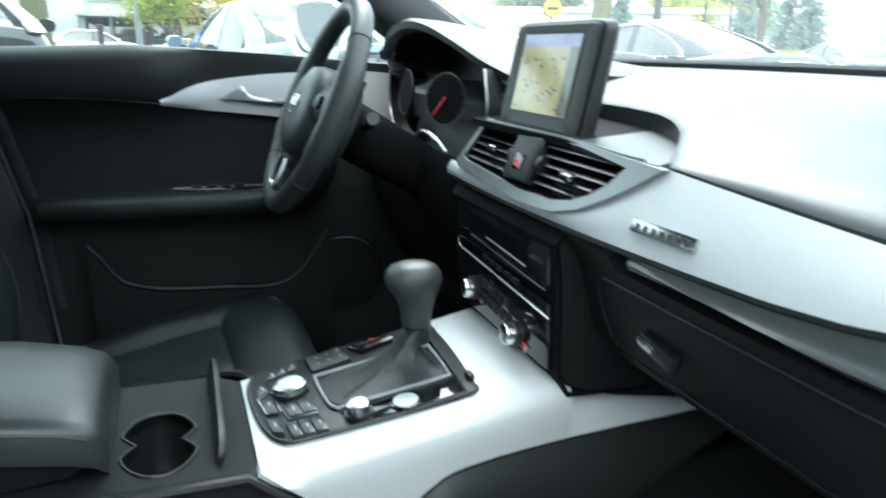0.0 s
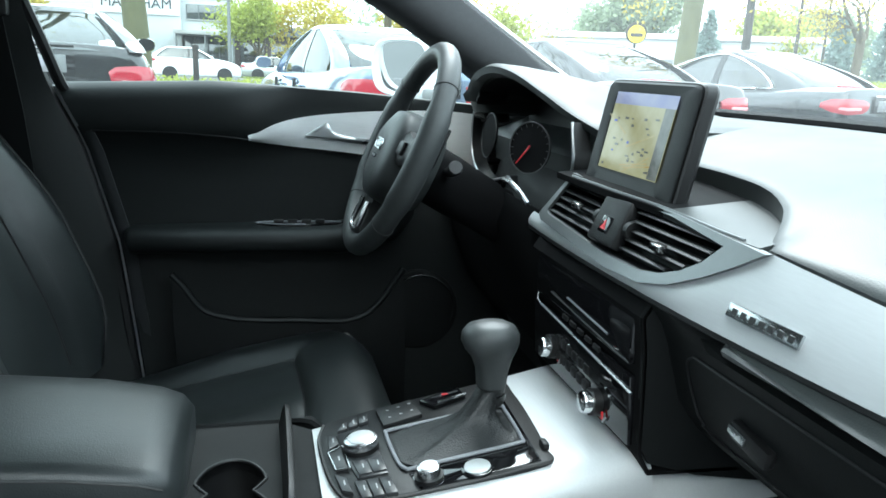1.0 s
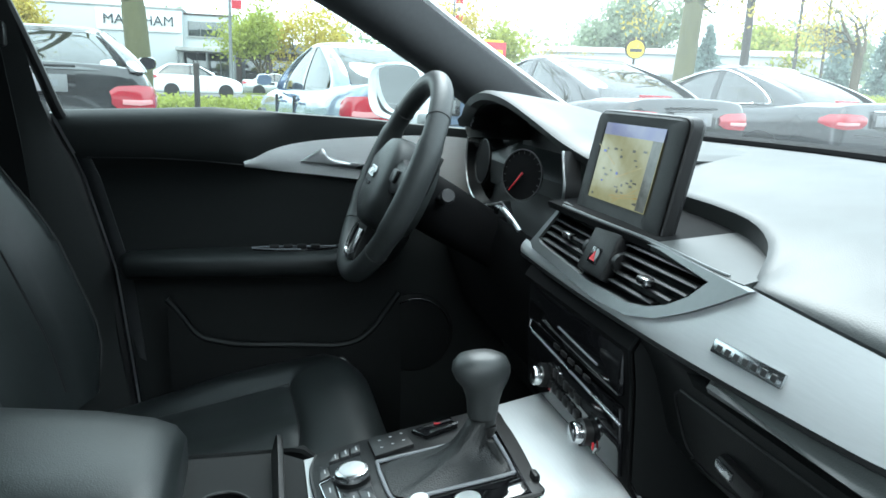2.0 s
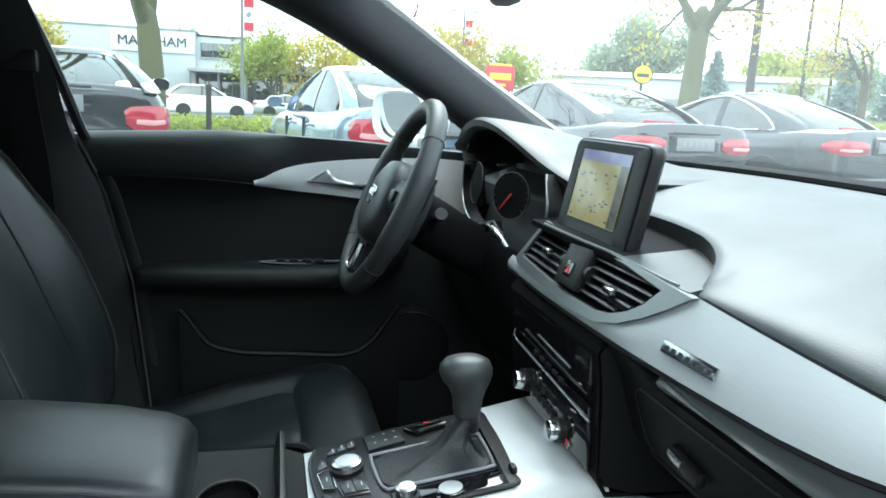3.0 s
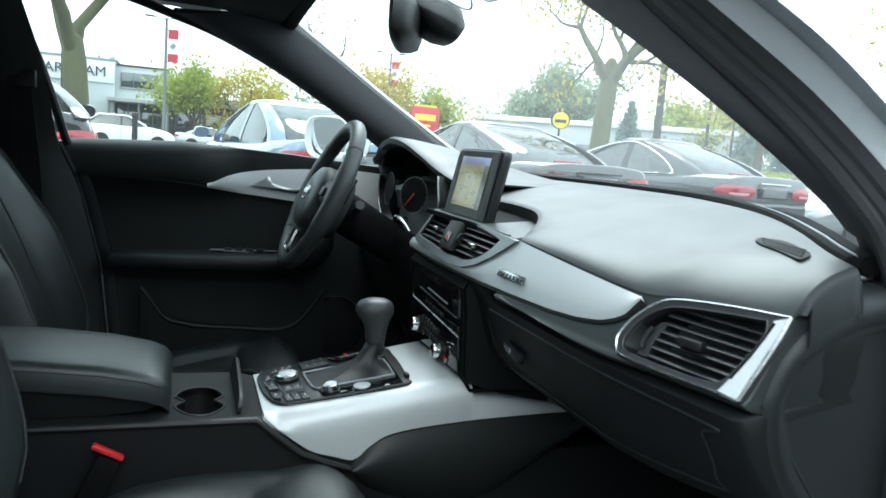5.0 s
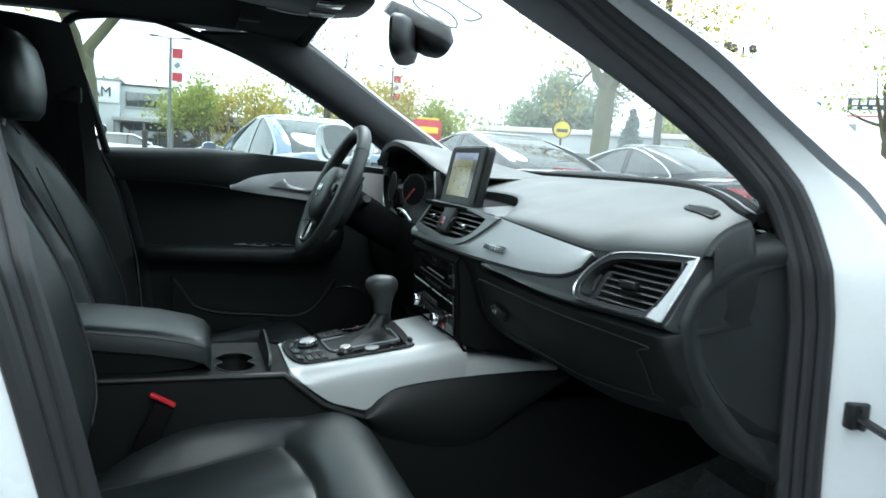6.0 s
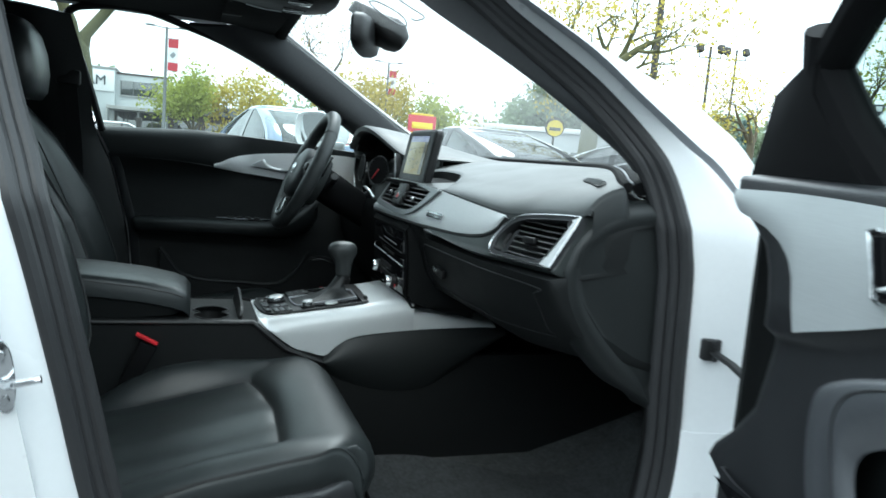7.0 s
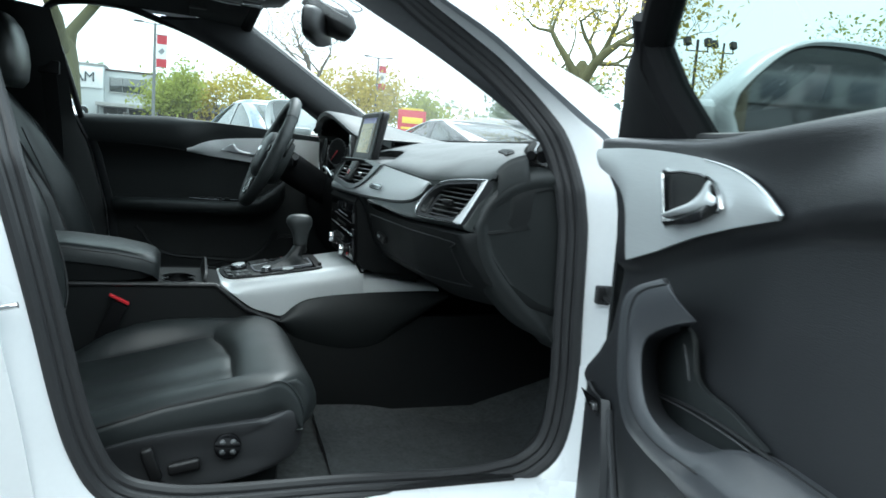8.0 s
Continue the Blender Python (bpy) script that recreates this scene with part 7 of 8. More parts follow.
# ---- parked cars ----
def make_car(at, heading, size, paint, label, suv=False, group="parked cars", chrome=False, name="parked_car", cw=0.24, lamp_drop=0.0, belt=0.0, lamp_down=0.0):
    """A car whose tail is centred at `at`, with its nose towards heading; size: length, width, height."""
    Lc, Wc, Hc = size
    t = thing(name, (at[0], at[1], 0), label, "car", group)
    hx, hy = heading
    n = math.hypot(hx, hy)
    m = Matrix(((hx / n, -hy / n, 0, at[0]), (hy / n, hx / n, 0, at[1]), (0, 0, 1, 0), (0, 0, 0, 1)))
    w2 = Wc / 2
    belt_z = (belt or (0.68 if suv else 0.655)) * Hc

    def put(nm, bm, mat, par=t, lab="", sm=45):
        bmesh.ops.transform(bm, matrix=m, verts=bm.verts)
        return part(nm, bm, mat, par, lab, sm)

    tail = 1.0 if suv else 1.06
    keys = []
    for f, w, zb, z0 in ((0.0, 0.78, belt_z * 0.94, 0.34), (0.006, 0.87, belt_z * 0.99 * tail, 0.27), (0.025, 0.93, belt_z * tail, 0.24), (0.07, 0.96, belt_z * tail, 0.23), (0.14, 0.985, belt_z * (1.0 if suv else 1.055), 0.22), (0.25, 1.0, belt_z * 1.01, 0.21), (0.45, 1.0, belt_z * 0.985, 0.21), (0.62, 1.0, belt_z * 0.975, 0.21), (0.72, 0.99, belt_z * 0.97, 0.21), (0.84, 0.97, belt_z * 0.90, 0.22), (0.94, 0.90, belt_z * 0.78, 0.23), (0.985, 0.76, belt_z * 0.66, 0.26), (1.0, 0.62, belt_z * 0.52, 0.32)):
        w *= w2
        half = spline([(w * 0.80, z0), (w * 0.96, z0 + 0.06), (w * 0.995, z0 + 0.22), (w * 1.0, zb * 0.60), (w * 0.985, zb * 0.74), (w * 0.978, zb * 0.80), (w * 0.955, zb * 0.89), (w * 0.90, zb * 0.965), (w * 0.78, zb), (w * 0.4, zb + 0.02), (0, zb + 0.025)], 24)
        keys.append(np.array([(f * Lc, -y, z) for y, z in half] + [(f * Lc, y, z) for y, z in half[-2::-1]]))
    fine = spline([k.ravel() for k in keys], 52).reshape(52, -1, 3)
    body = put("body", loft(fine), paint, t, "", 50)
    # cabin: glass, roof and pillars
    r0, r1, r2, r3 = ((0.0, 0.17, 0.50, 0.70) if suv else (0.12, 0.37, 0.48, 0.72))
    arch = 1.3 if suv else 1.75
    zr = Hc

    def edge(f, s):
        """The cabin's side at a height share s: x at rear and front, half width, z."""
        xa = (r0 + (r1 - r0) * s ** arch) * Lc
        xb = (r3 + (r2 - r3) * s ** arch) * Lc
        return xa, xb, w2 * ((0.875 - 0.27 * s ** 1.3) if suv else (0.865 - 0.19 * s ** 1.35)), belt_z * 0.97 + (zr - 0.055 - belt_z * 0.97) * s

    def cabin(s, k=1.0, up=0.0, out=0.0):
        xa, xb, w, z = edge(0, s)
        return [(x, y, z + up) for x, y in ellipse((xa + xb) / 2, 0, ((xb - xa) / 2 + 0.02) * k + out, w * k + out, 56, 5.0, 0.03)]

    put("window_glass", loft([cabin(s) for s in np.linspace(0, 1.0, 9)], False), "tint", body, "dark car windows", 60)
    put("roof", loft([cabin(0.965, 1.0, 0, 0.006), cabin(1.0, 1.0, 0.004, 0.010), cabin(1.0, 0.985, 0.018), cabin(1.0, 0.92, 0.034), cabin(1.0, 0.78, 0.046), cabin(1.0, 0.5, 0.053), cabin(1.0, 0.05, 0.055)]), paint, body, "", 60)
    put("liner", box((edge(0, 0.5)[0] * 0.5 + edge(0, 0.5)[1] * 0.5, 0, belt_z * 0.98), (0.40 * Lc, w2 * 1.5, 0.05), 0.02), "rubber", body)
    for sx in (0.36, 0.60):
        for sd in (1, -1):
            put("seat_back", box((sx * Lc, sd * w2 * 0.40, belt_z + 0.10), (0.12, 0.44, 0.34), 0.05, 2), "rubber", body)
    for sd in (1, -1):
        pts = {s: edge(0, s) for s in (0.0, 0.12, 0.25, 0.38, 0.5, 0.62, 0.75, 0.88, 1.0)}
        cw = cw if not suv else 0.16
        put("pillar", sheet([[(e[0] + dx * (1 - 0.25 * s), sd * (e[2] * ky + 0.007), e[3]) for dx, ky in ((-0.020, 0.84), (-0.004, 0.93), (0.04, 0.985), (0.12, 1.0), (cw, 1.002), (cw + 0.02 + 0.14 * (1 - s), 1.003))] for s, e in pts.items()], 0.012), paint, body, "", 60)
        put("pillar", sheet([[(e[1] - dx, sd * (e[2] * ky + 0.007), e[3]) for dx, ky in ((-0.020, 0.86), (0.0, 0.95), (0.05, 0.99), (0.11, 1.0))] for s, e in pts.items()], 0.012), paint, body, "", 60)
        xm = 0.42 * Lc
        put("door_post", sheet([[(xm + dx, sd * (e[2] + 0.007), e[3]) for dx in (-0.05, 0.05)] for s, e in pts.items()], 0.012), "gloss", body)
        if chrome:
            ring_ = [(pts[k][0] + 0.20 + 0.26 * (1 - k), sd * (pts[k][2] + 0.018), pts[k][3]) for k in (0.12, 0.25, 0.5, 0.75, 0.88)]
            ring_ += [(xm, sd * (pts[1.0][2] + 0.024), pts[1.0][3] - 0.015)]
            ring_ += [(pts[k][1] - 0.14, sd * (pts[k][2] + 0.018), pts[k][3]) for k in (0.88, 0.62, 0.38, 0.12)]
            ring_ += [(pts[0.0][1] - 0.25, sd * (pts[0.0][2] + 0.018), pts[0.0][3] + 0.03), (xm, sd * (pts[0.0][2] + 0.02), pts[0.0][3] + 0.03)]
            put("window_trim", tube(spline(ring_ + ring_[:1], 60)[:-1], 0.011, 6, True), "chrome", body, "bright window surround")
        # tail lamp, mirror, handles, wheels
        plan = spline([(-0.010, 0.42), (-0.014, 0.56), (-0.012, 0.70), (0.002, 0.815), (0.035, 0.885), (0.09, 0.925), (0.17, 0.95), (0.26, 0.962)] if not suv else [(-0.012, 0.58), (-0.014, 0.66), (-0.010, 0.74), (0.004, 0.82), (0.04, 0.89), (0.10, 0.93), (0.20, 0.955), (0.30, 0.965)], 26)
        sh = np.linspace(0, 1, 26)
        ztop = belt_z * np.interp(sh, [0, 0.1, 0.4, 0.8, 1.0], [0.91, 0.945, 0.955, 0.945, 0.90])
        zbot = belt_z * np.interp(sh, [0, 0.1, 0.4, 0.75, 1.0], [0.83, 0.79, 0.775, 0.80, 0.85])
        ztop, zbot = ztop - belt_z * lamp_down, zbot - belt_z * (lamp_drop + lamp_down)
        lamp = put("tail_lamp", ruled([(x, sd * w2 * y * 0.985, z) for (x, y), z in zip(plan, ztop)], [(x, sd * w2 * y * 1.005, z) for (x, y), z in zip(plan, zbot)], 5, 0.03, (-0.012, sd * 0.008, 0)), "lamp_red", body, "red tail lamp", 60)
        put("lamp_band", ruled([(x - 0.016, sd * w2 * y, z * 0.45 + b * 0.55) for (x, y), z, b in zip(plan, ztop, zbot)][4:17], [(x - 0.016, sd * w2 * y, z * 0.25 + b * 0.75) for (x, y), z, b in zip(plan, ztop, zbot)][4:17], 2, 0.006, (-0.004, 0, 0)), "lamp_pale", lamp, "paler light band")
        mr = put("door_mirror", loft([[(0.665 * Lc + x, sd * (w2 + 0.09) + a * f, belt_z + 0.07 + b * f) for a, b in ellipse(0, 0, 0.10, 0.075, 14, 2.8)] for x, f in ((-0.05, 0.9), (0.0, 1.0), (0.06, 0.85), (0.09, 0.4))]), "plastic" if chrome else paint, body)
        put("mirror_foot", box((0.675 * Lc, sd * (w2 - 0.0), belt_z + 0.02), (0.06, 0.12, 0.03), 0.008), "plastic", mr)
        for fx in (0.36, 0.55):
            put("door_handle", box((fx * Lc, sd * (w2 * 0.985 + 0.012), belt_z * 0.83), (0.18, 0.03, 0.03), 0.01), paint, body)
            put("door_gap", box(((fx + 0.055) * Lc, sd * w2 * 0.985, belt_z * 0.6), (0.008, 0.04, belt_z * 0.6), 0), "rubber", body)
        for fx in (0.215, 0.81):
            put("arch_lining", disc((fx * Lc, sd * (w2 * 0.99 - 0.10), 0.34), (0, sd, 0), 0.375, 0.115, 28), "rubber", body)
            ty = put("tyre", tube([(fx * Lc + 0.245 * math.cos(a), sd * (w2 - 0.075), 0.325 + 0.245 * math.sin(a)) for a in (2 * math.pi * k / 28 for k in range(28))], 0.08, 10, True, (1.25, 1)), "rubber", body, "black tyre")
            put("rim", disc((fx * Lc, sd * (w2 - 0.03), 0.325), (0, sd, 0), 0.215, 0.02, 24, 0.006), "plastic", ty)
            for k in range(5):
                a = 2 * math.pi * k / 5
                put("spoke", box((fx * Lc + 0.11 * math.cos(a), sd * (w2 - 0.008), 0.325 + 0.11 * math.sin(a)), (0.20, 0.014, 0.045), 0.006, 1, Matrix.Rotation(-a, 4, "Y")), "satin", ty)
    # rear face: bumper line, plate with bars, boot handle
    put("bumper_step", box((0.0, 0, 0.50), (0.10, Wc * 0.86, 0.06), 0.02, 2), paint, body)
    put("bumper_lower", box((0.02, 0, 0.33), (0.10, Wc * 0.78, 0.16), 0.03, 2), "plastic", body)
    pl_ = put("number_plate", box((-0.03, 0, belt_z * 0.88), (0.012, 0.50, 0.13), 0.004), "plate_grey", body, "white plate with plain bars")
    for k in range(5):
        put("bar", box((-0.038, -0.16 + 0.08 * k, belt_z * 0.88), (0.004, 0.05, 0.05), 0), "grey_strip", pl_)
    put("plate_recess", box((-0.022, 0, belt_z * 0.88), (0.012, 0.62, 0.18), 0.004), "gloss", body)
    put("boot_trim", box((-0.03, 0, belt_z * 0.99), (0.014, 0.62, 0.022), 0.005), "chrome" if chrome else "plastic", body)
    put("boot_gap", tube([(-0.012, -w2 * 0.62, belt_z * 0.72), (-0.02, 0.0, belt_z * 0.69), (-0.012, w2 * 0.62, belt_z * 0.72)], 0.006, 5), "rubber", body)
    if not suv:
        xa, xb, w, z = edge(0, 0.95)
        put("brake_light", box((r0 * Lc - 0.02, 0, belt_z * 1.09), (0.03, 0.42, 0.022), 0.004), "lamp_red", body, "high brake light")
    return t


M["plate_grey"] = pbr("plate_grey", (0.22, 0.225, 0.23), 0.4, vary=0.06)
M["lamp_red"] = pbr("lamp_red", (0.40, 0.012, 0.03), 0.12, vary=0.15, coat=0.8)
M["lamp_pale"] = pbr("lamp_pale", (0.75, 0.35, 0.36), 0.2, vary=0.1, coat=0.6)
M["paint_black"] = pbr("paint_black", (0.012, 0.013, 0.015), 0.12, vary=0.1, coat=1.0)
M["paint_grey"] = pbr("paint_grey", (0.05, 0.055, 0.06), 0.18, 0.4, vary=0.1, coat=1.0)
M["paint_blue"] = pbr("paint_blue", (0.20, 0.26, 0.37), 0.15, 0.3, vary=0.08, coat=1.0)
M["paint_silver"] = pbr("paint_silver", (0.50, 0.52, 0.53), 0.2, 0.5, vary=0.06, coat=1.0)
M["paint_true_blue"] = pbr("paint_true_blue", (0.02, 0.10, 0.42), 0.2, vary=0.06, coat=1.0)
HD = (-0.2, 0.98)
make_car((-1.64, 5.45), HD, (4.5, 1.88, 1.50), "paint_black", "black hatchback parked across the aisle", suv=True, belt=0.775, lamp_down=0.075)
make_car((1.70, 6.55), HD, (4.75, 1.82, 1.57), "paint_blue", "pale blue-silver sedan parked across the aisle", cw=0.13, lamp_drop=0.08)
make_car((4.22, 5.90), HD, (4.7, 1.80, 1.52), "paint_black", "glossy black coupe parked across the aisle")
make_car((7.35, 6.65), HD, (4.87, 1.85, 1.55), "paint_grey", "dark grey sedan with bright window surround", chrome=True)
make_car((14.2, 8.2), (-0.93, 0.10), (4.7, 1.82, 1.45), "paint_silver", "silver sedan parked across the end of the row")
make_car((-5.3, 40.8), (1, 0.05), (4.5, 1.85, 1.7), "white", "white crossover on the street", True, "street cars")
make_car((-0.9, 47.0), (1, 0.0), (4.5, 1.8, 1.45), "paint_silver", "silver sedan across the street", False, "street cars")
make_car((-14.5, 49.0), (1, 0.0), (4.5, 1.8, 1.45), "paint_grey", "grey sedan across the street", False, "street cars")
make_car((5.5, 48.5), (1, 0.0), (4.5, 1.8, 1.45), "white", "white sedan across the street", False, "street cars")
make_car((15.5, 11.6), (0.2, 1), (4.6, 1.8, 1.45), "paint_silver", "silver sedan below the dealer sign")
make_car((21.5, 14.0), (0.2, 1), (4.6, 1.8, 1.45), "white", "white sedan near the dealer sign")
# ---- street, plants and buildings ----
M["bark"] = pbr("bark", (0.10, 0.085, 0.055), 0.9, vary=0.4, scale=8, grain=0.9, grain_scale=60, stretch=(1, 1, 0.25))
M["bark_green"] = pbr("bark_green", (0.115, 0.115, 0.055), 0.9, vary=0.35, scale=6, grain=0.9, grain_scale=50, stretch=(1, 1, 0.25))


def leaf_mat(name, col, vary=0.35):
    m = bpy.data.materials.new(name)
    m.use_nodes = True
    nt = m.node_tree
    b = nt.nodes["Principled BSDF"]
    b.inputs["Roughness"].default_value = 0.65
    g = nt.nodes.new("ShaderNodeNewGeometry")
    r = nt.nodes.new("ShaderNodeMapRange")
    r.inputs["To Min"].default_value, r.inputs["To Max"].default_value = 1 - vary, 1 + vary
    nt.links.new(g.outputs["Random Per Island"], r.inputs["Value"])
    mx = nt.nodes.new("ShaderNodeMix")
    mx.data_type, mx.blend_type = "RGBA", "MULTIPLY"
    mx.inputs["Factor"].default_value = 1
    mx.inputs["A"].default_value = (*col, 1)
    nt.links.new(r.outputs["Result"], mx.inputs["B"])
    nt.links.new(mx.outputs["Result"], b.inputs["Base Color"])
    tr = nt.nodes.new("ShaderNodeBsdfTranslucent")
    nt.links.new(mx.outputs["Result"], tr.inputs["Color"])
    sh = nt.nodes.new("ShaderNodeMixShader")
    sh.inputs[0].default_value = 0.5
    nt.links.new(b.outputs[0], sh.inputs[1])
    nt.links.new(tr.outputs[0], sh.inputs[2])
    nt.links.new(sh.outputs[0], nt.nodes["Material Output"].inputs["Surface"])
    return m


M["leaf_yellow"] = leaf_mat("leaf_yellow", (0.50, 0.42, 0.09), 0.3)
M["leaf_lime"] = leaf_mat("leaf_lime", (0.36, 0.40, 0.09), 0.3)
M["leaf_green"] = leaf_mat("leaf_green", (0.10, 0.17, 0.06))
# far foliage: distance haze is put into these two leaf colours
M["leaf_pale_haze"] = leaf_mat("leaf_pale_haze", (0.30, 0.36, 0.24), 0.2)
M["leaf_blue_haze"] = leaf_mat("leaf_blue_haze", (0.24, 0.32, 0.29), 0.2)
M["leaf_brown"] = leaf_mat("leaf_brown", (0.30, 0.24, 0.08))
M["grass"] = leaf_mat("grass_blades", (0.20, 0.24, 0.06))
M["lawn"] = pbr("lawn", (0.16, 0.17, 0.055), 0.95, vary=0.4, scale=0.8, grain=0.8, grain_scale=80)
M["concrete"] = pbr("concrete", (0.38, 0.38, 0.37), 0.85, vary=0.2, scale=1.0, grain=0.5, grain_scale=60)
M["render_wall"] = pbr("render_wall", (0.50, 0.525, 0.535), 0.8, vary=0.08, scale=0.4, grain=0.3, grain_scale=20)
M["dark_grey"] = pbr("dark_grey", (0.06, 0.063, 0.066), 0.7, vary=0.15, scale=0.5)
M["dark_wall"] = pbr("dark_wall", (0.08, 0.06, 0.055), 0.7, vary=0.3, scale=0.6)
M["sign_red"] = pbr("sign_red", (0.48, 0.03, 0.05), 0.5, vary=0.1)
M["sign_yellow"] = pbr("sign_yellow", (0.75, 0.58, 0.03), 0.5, vary=0.1)
M["dark_text"] = pbr("dark_text", (0.05, 0.06, 0.07), 0.5, vary=0.1)
M["pole_dark"] = pbr("pole_dark", (0.04, 0.035, 0.03), 0.6, vary=0.2)
M["pole_grey"] = pbr("pole_grey", (0.16, 0.17, 0.17), 0.5, vary=0.15)


def quads(name, centers, size, rng, material, parent=None, flat=0.0):
    """Many small leaves, each a bent pair of quads, at the given places."""
    c = np.array(centers, float)
    k = len(c)
    a = rng.normal(size=(k, 3))
    a /= np.linalg.norm(a, axis=1)[:, None]
    b = np.cross(a, rng.normal(size=(k, 3)))
    b /= np.linalg.norm(b, axis=1)[:, None]
    s = size * rng.uniform(0.6, 1.3, (k, 1))
    v = np.stack([c - a * s, c + b * s * 0.5, c + a * s, c - b * s * 0.5], 1).reshape(-1, 3)
    f = np.arange(4 * k).reshape(-1, 4)
    me = bpy.data.meshes.new(name)
    me.from_pydata(v.tolist(), [], f.tolist())
    me.materials.append(M[material])
    ob = new(name, me)
    if parent is not None:
        ob.parent = parent
        ob.matrix_parent_inverse = parent.matrix_basis.inverted()
    return ob


def make_tree(at, height, trunk_r, fork, label, leaves, leaf_size, n_leaves, seed, spread=0.45, bark="bark", limbs=4, depth=3, lean=(0, 0), clump=0.35, reach=0.48):
    """A tapered trunk that forks into limbs and twigs, with leaves in loose clumps at the twigs."""
    rng = np.random.default_rng(seed)
    t = thing("tree", (at[0], at[1], 0), label, "tree", "trees")
    bms, tips = [], []

    def limb(p, d, length, r, level):
        n = 5
        pts, rad = [p.copy()], [r]
        q = p.copy()
        for i in range(n):
            d = d + rng.normal(size=3) * (0.17 if level < 3 else 0.24) + np.array((0, 0, 0.03))
            d /= np.linalg.norm(d)
            q = q + d * length / n
            pts.append(q.copy())
            rad.append(r * (1 - 0.55 * (i + 1) / n))
        bms.append(tube(pts, rad, 8 if level < 2 else 5))
        if level >= depth:
            tips.extend(pts[2:])
            return
        if level >= depth - 1:
            tips.extend(pts[3:])
        for k in range(3 if level < 3 else 4):
            i = rng.integers(2, n + 1) if k else n
            a = rng.normal(size=3)
            a -= a @ d * d
            a /= np.linalg.norm(a)
            nd = d * rng.uniform(0.6, 1.0) + a * rng.uniform(spread * 0.8, spread * 1.7)
            limb(np.array(pts[i]), nd / np.linalg.norm(nd), length * rng.uniform(0.55, 0.8), rad[i] * rng.uniform(0.6, 0.85), level + 1)

    base = np.array((at[0], at[1], -0.05))
    top = base + np.array((lean[0], lean[1], fork + 0.05))
    mid = (base + top) / 2 + np.array((rng.normal() * 0.04, rng.normal() * 0.04, 0))
    bms.append(tube([base, base + (mid - base) * 0.12, mid, top - (top - mid) * 0.25, top, top + np.array((0, 0, 0.12))], [trunk_r * 1.25, trunk_r * 1.02, trunk_r * 0.92, trunk_r * 0.88, trunk_r * 0.72, trunk_r * 0.3], 14))
    for k in range(limbs):
        a = 2 * math.pi * (k + rng.uniform(-0.2, 0.2)) / limbs
        d = np.array((math.cos(a) * spread, math.sin(a) * spread, 1.0))
        limb(top - np.array((0, 0, rng.uniform(0.15, 0.45))), d / np.linalg.norm(d), (height - fork) * reach * rng.uniform(0.85, 1.15), trunk_r * rng.uniform(0.46, 0.62), 1)
    part("trunk", join(*bms), bark, t, "", 60)
    if n_leaves:
        tp = np.array(tips)
        c = tp[rng.integers(0, len(tp), n_leaves)] + rng.normal(size=(n_leaves, 3)) * clump
        c = c[c[:, 2] > fork * 0.6]
        quads("crown", c, leaf_size, rng, leaves, t)
    return t


def make_conifer(at, height, radius, label, seed):
    rng = np.random.default_rng(seed)
    t = thing("tree", (at[0], at[1], 0), label, "tree", "trees")
    part("trunk", tube([(at[0], at[1], -0.05), (at[0], at[1], height * 0.5), (at[0], at[1], height * 0.97)], [0.22, 0.13, 0.02], 8), "bark", t)
    c = []
    lv = np.linspace(0.08, 0.98, 22)
    for h in lv:
        r = radius * (1 - h) ** 0.85 + 0.05
        for k in range(max(5, int(11 * (1 - h)) + 4)):
            a = rng.uniform(0, 6.28)
            rr = r * rng.uniform(0.75, 1.1)
            for s in np.linspace(0.15, 1, 12):
                c.extend((at[0] + math.cos(a) * rr * s, at[1] + math.sin(a) * rr * s, h * height - 0.25 * rr * s) + rng.normal(size=3) * 0.09 for _ in range(2))
    quads("crown", c, 0.19, rng, "leaf_blue_haze", t)
    return t


make_tree((-1.60, 10.2), 8.5, 0.175, 2.2, "street tree with greenish bark and forked trunk", "leaf_yellow", 0.05, 900, 3, 0.5, "bark_green", 3, 4, (0, 0), 0.2)
make_tree((7.25, 11.1), 9.0, 0.19, 2.95, "forked street tree with few yellow leaves", "leaf_yellow", 0.055, 1700, 8, 0.85, "bark_green", 4, 5, (0.10, 0), 0.14, 0.22)
make_tree((4.75, 27.3), 9.5, 0.16, 3.6, "bare forked tree with thin twigs", "leaf_brown", 0.06, 350, 12, 0.7, "bark", 4, 5, (0, 0), 0.2, 0.25)
make_tree((0.2, 50.1), 5.5, 0.14, 1.7, "small tree in yellow-green leaf", "leaf_lime", 0.15, 4500, 21, 0.55, "bark", 5, 3, (0, 0), 0.45)
make_tree((3.2, 53.5), 6.6, 0.16, 2.0, "small tree in yellow autumn leaf", "leaf_yellow", 0.15, 4500, 22, 0.6, "bark", 5, 3, (0, 0), 0.5)
make_tree((12.8, 55.4), 8.0, 0.16, 2.4, "tree in pale yellow autumn leaf", "leaf_yellow", 0.18, 4200, 23, 0.6, "bark", 5, 3, (0, 0), 0.55)
make_tree((17.8, 56.5), 7.0, 0.14, 2.0, "tree in yellow-green leaf", "leaf_lime", 0.18, 3000, 24, 0.6, "bark", 5, 3, (0, 0), 0.5)
make_tree((16.8, 40.7), 4.6, 0.06, 0.5, "bare shrub with a few yellow leaves", "leaf_yellow", 0.07, 1100, 25, 0.4, "bark", 6, 3, (0, 0), 0.3)
make_tree((37.9, 71.4), 11.6, 0.25, 3.0, "large round far tree, haze put in its pale green leaves", "leaf_pale_haze", 0.3, 9000, 26, 0.7, "bark", 6, 3, (0, 0), 0.8)
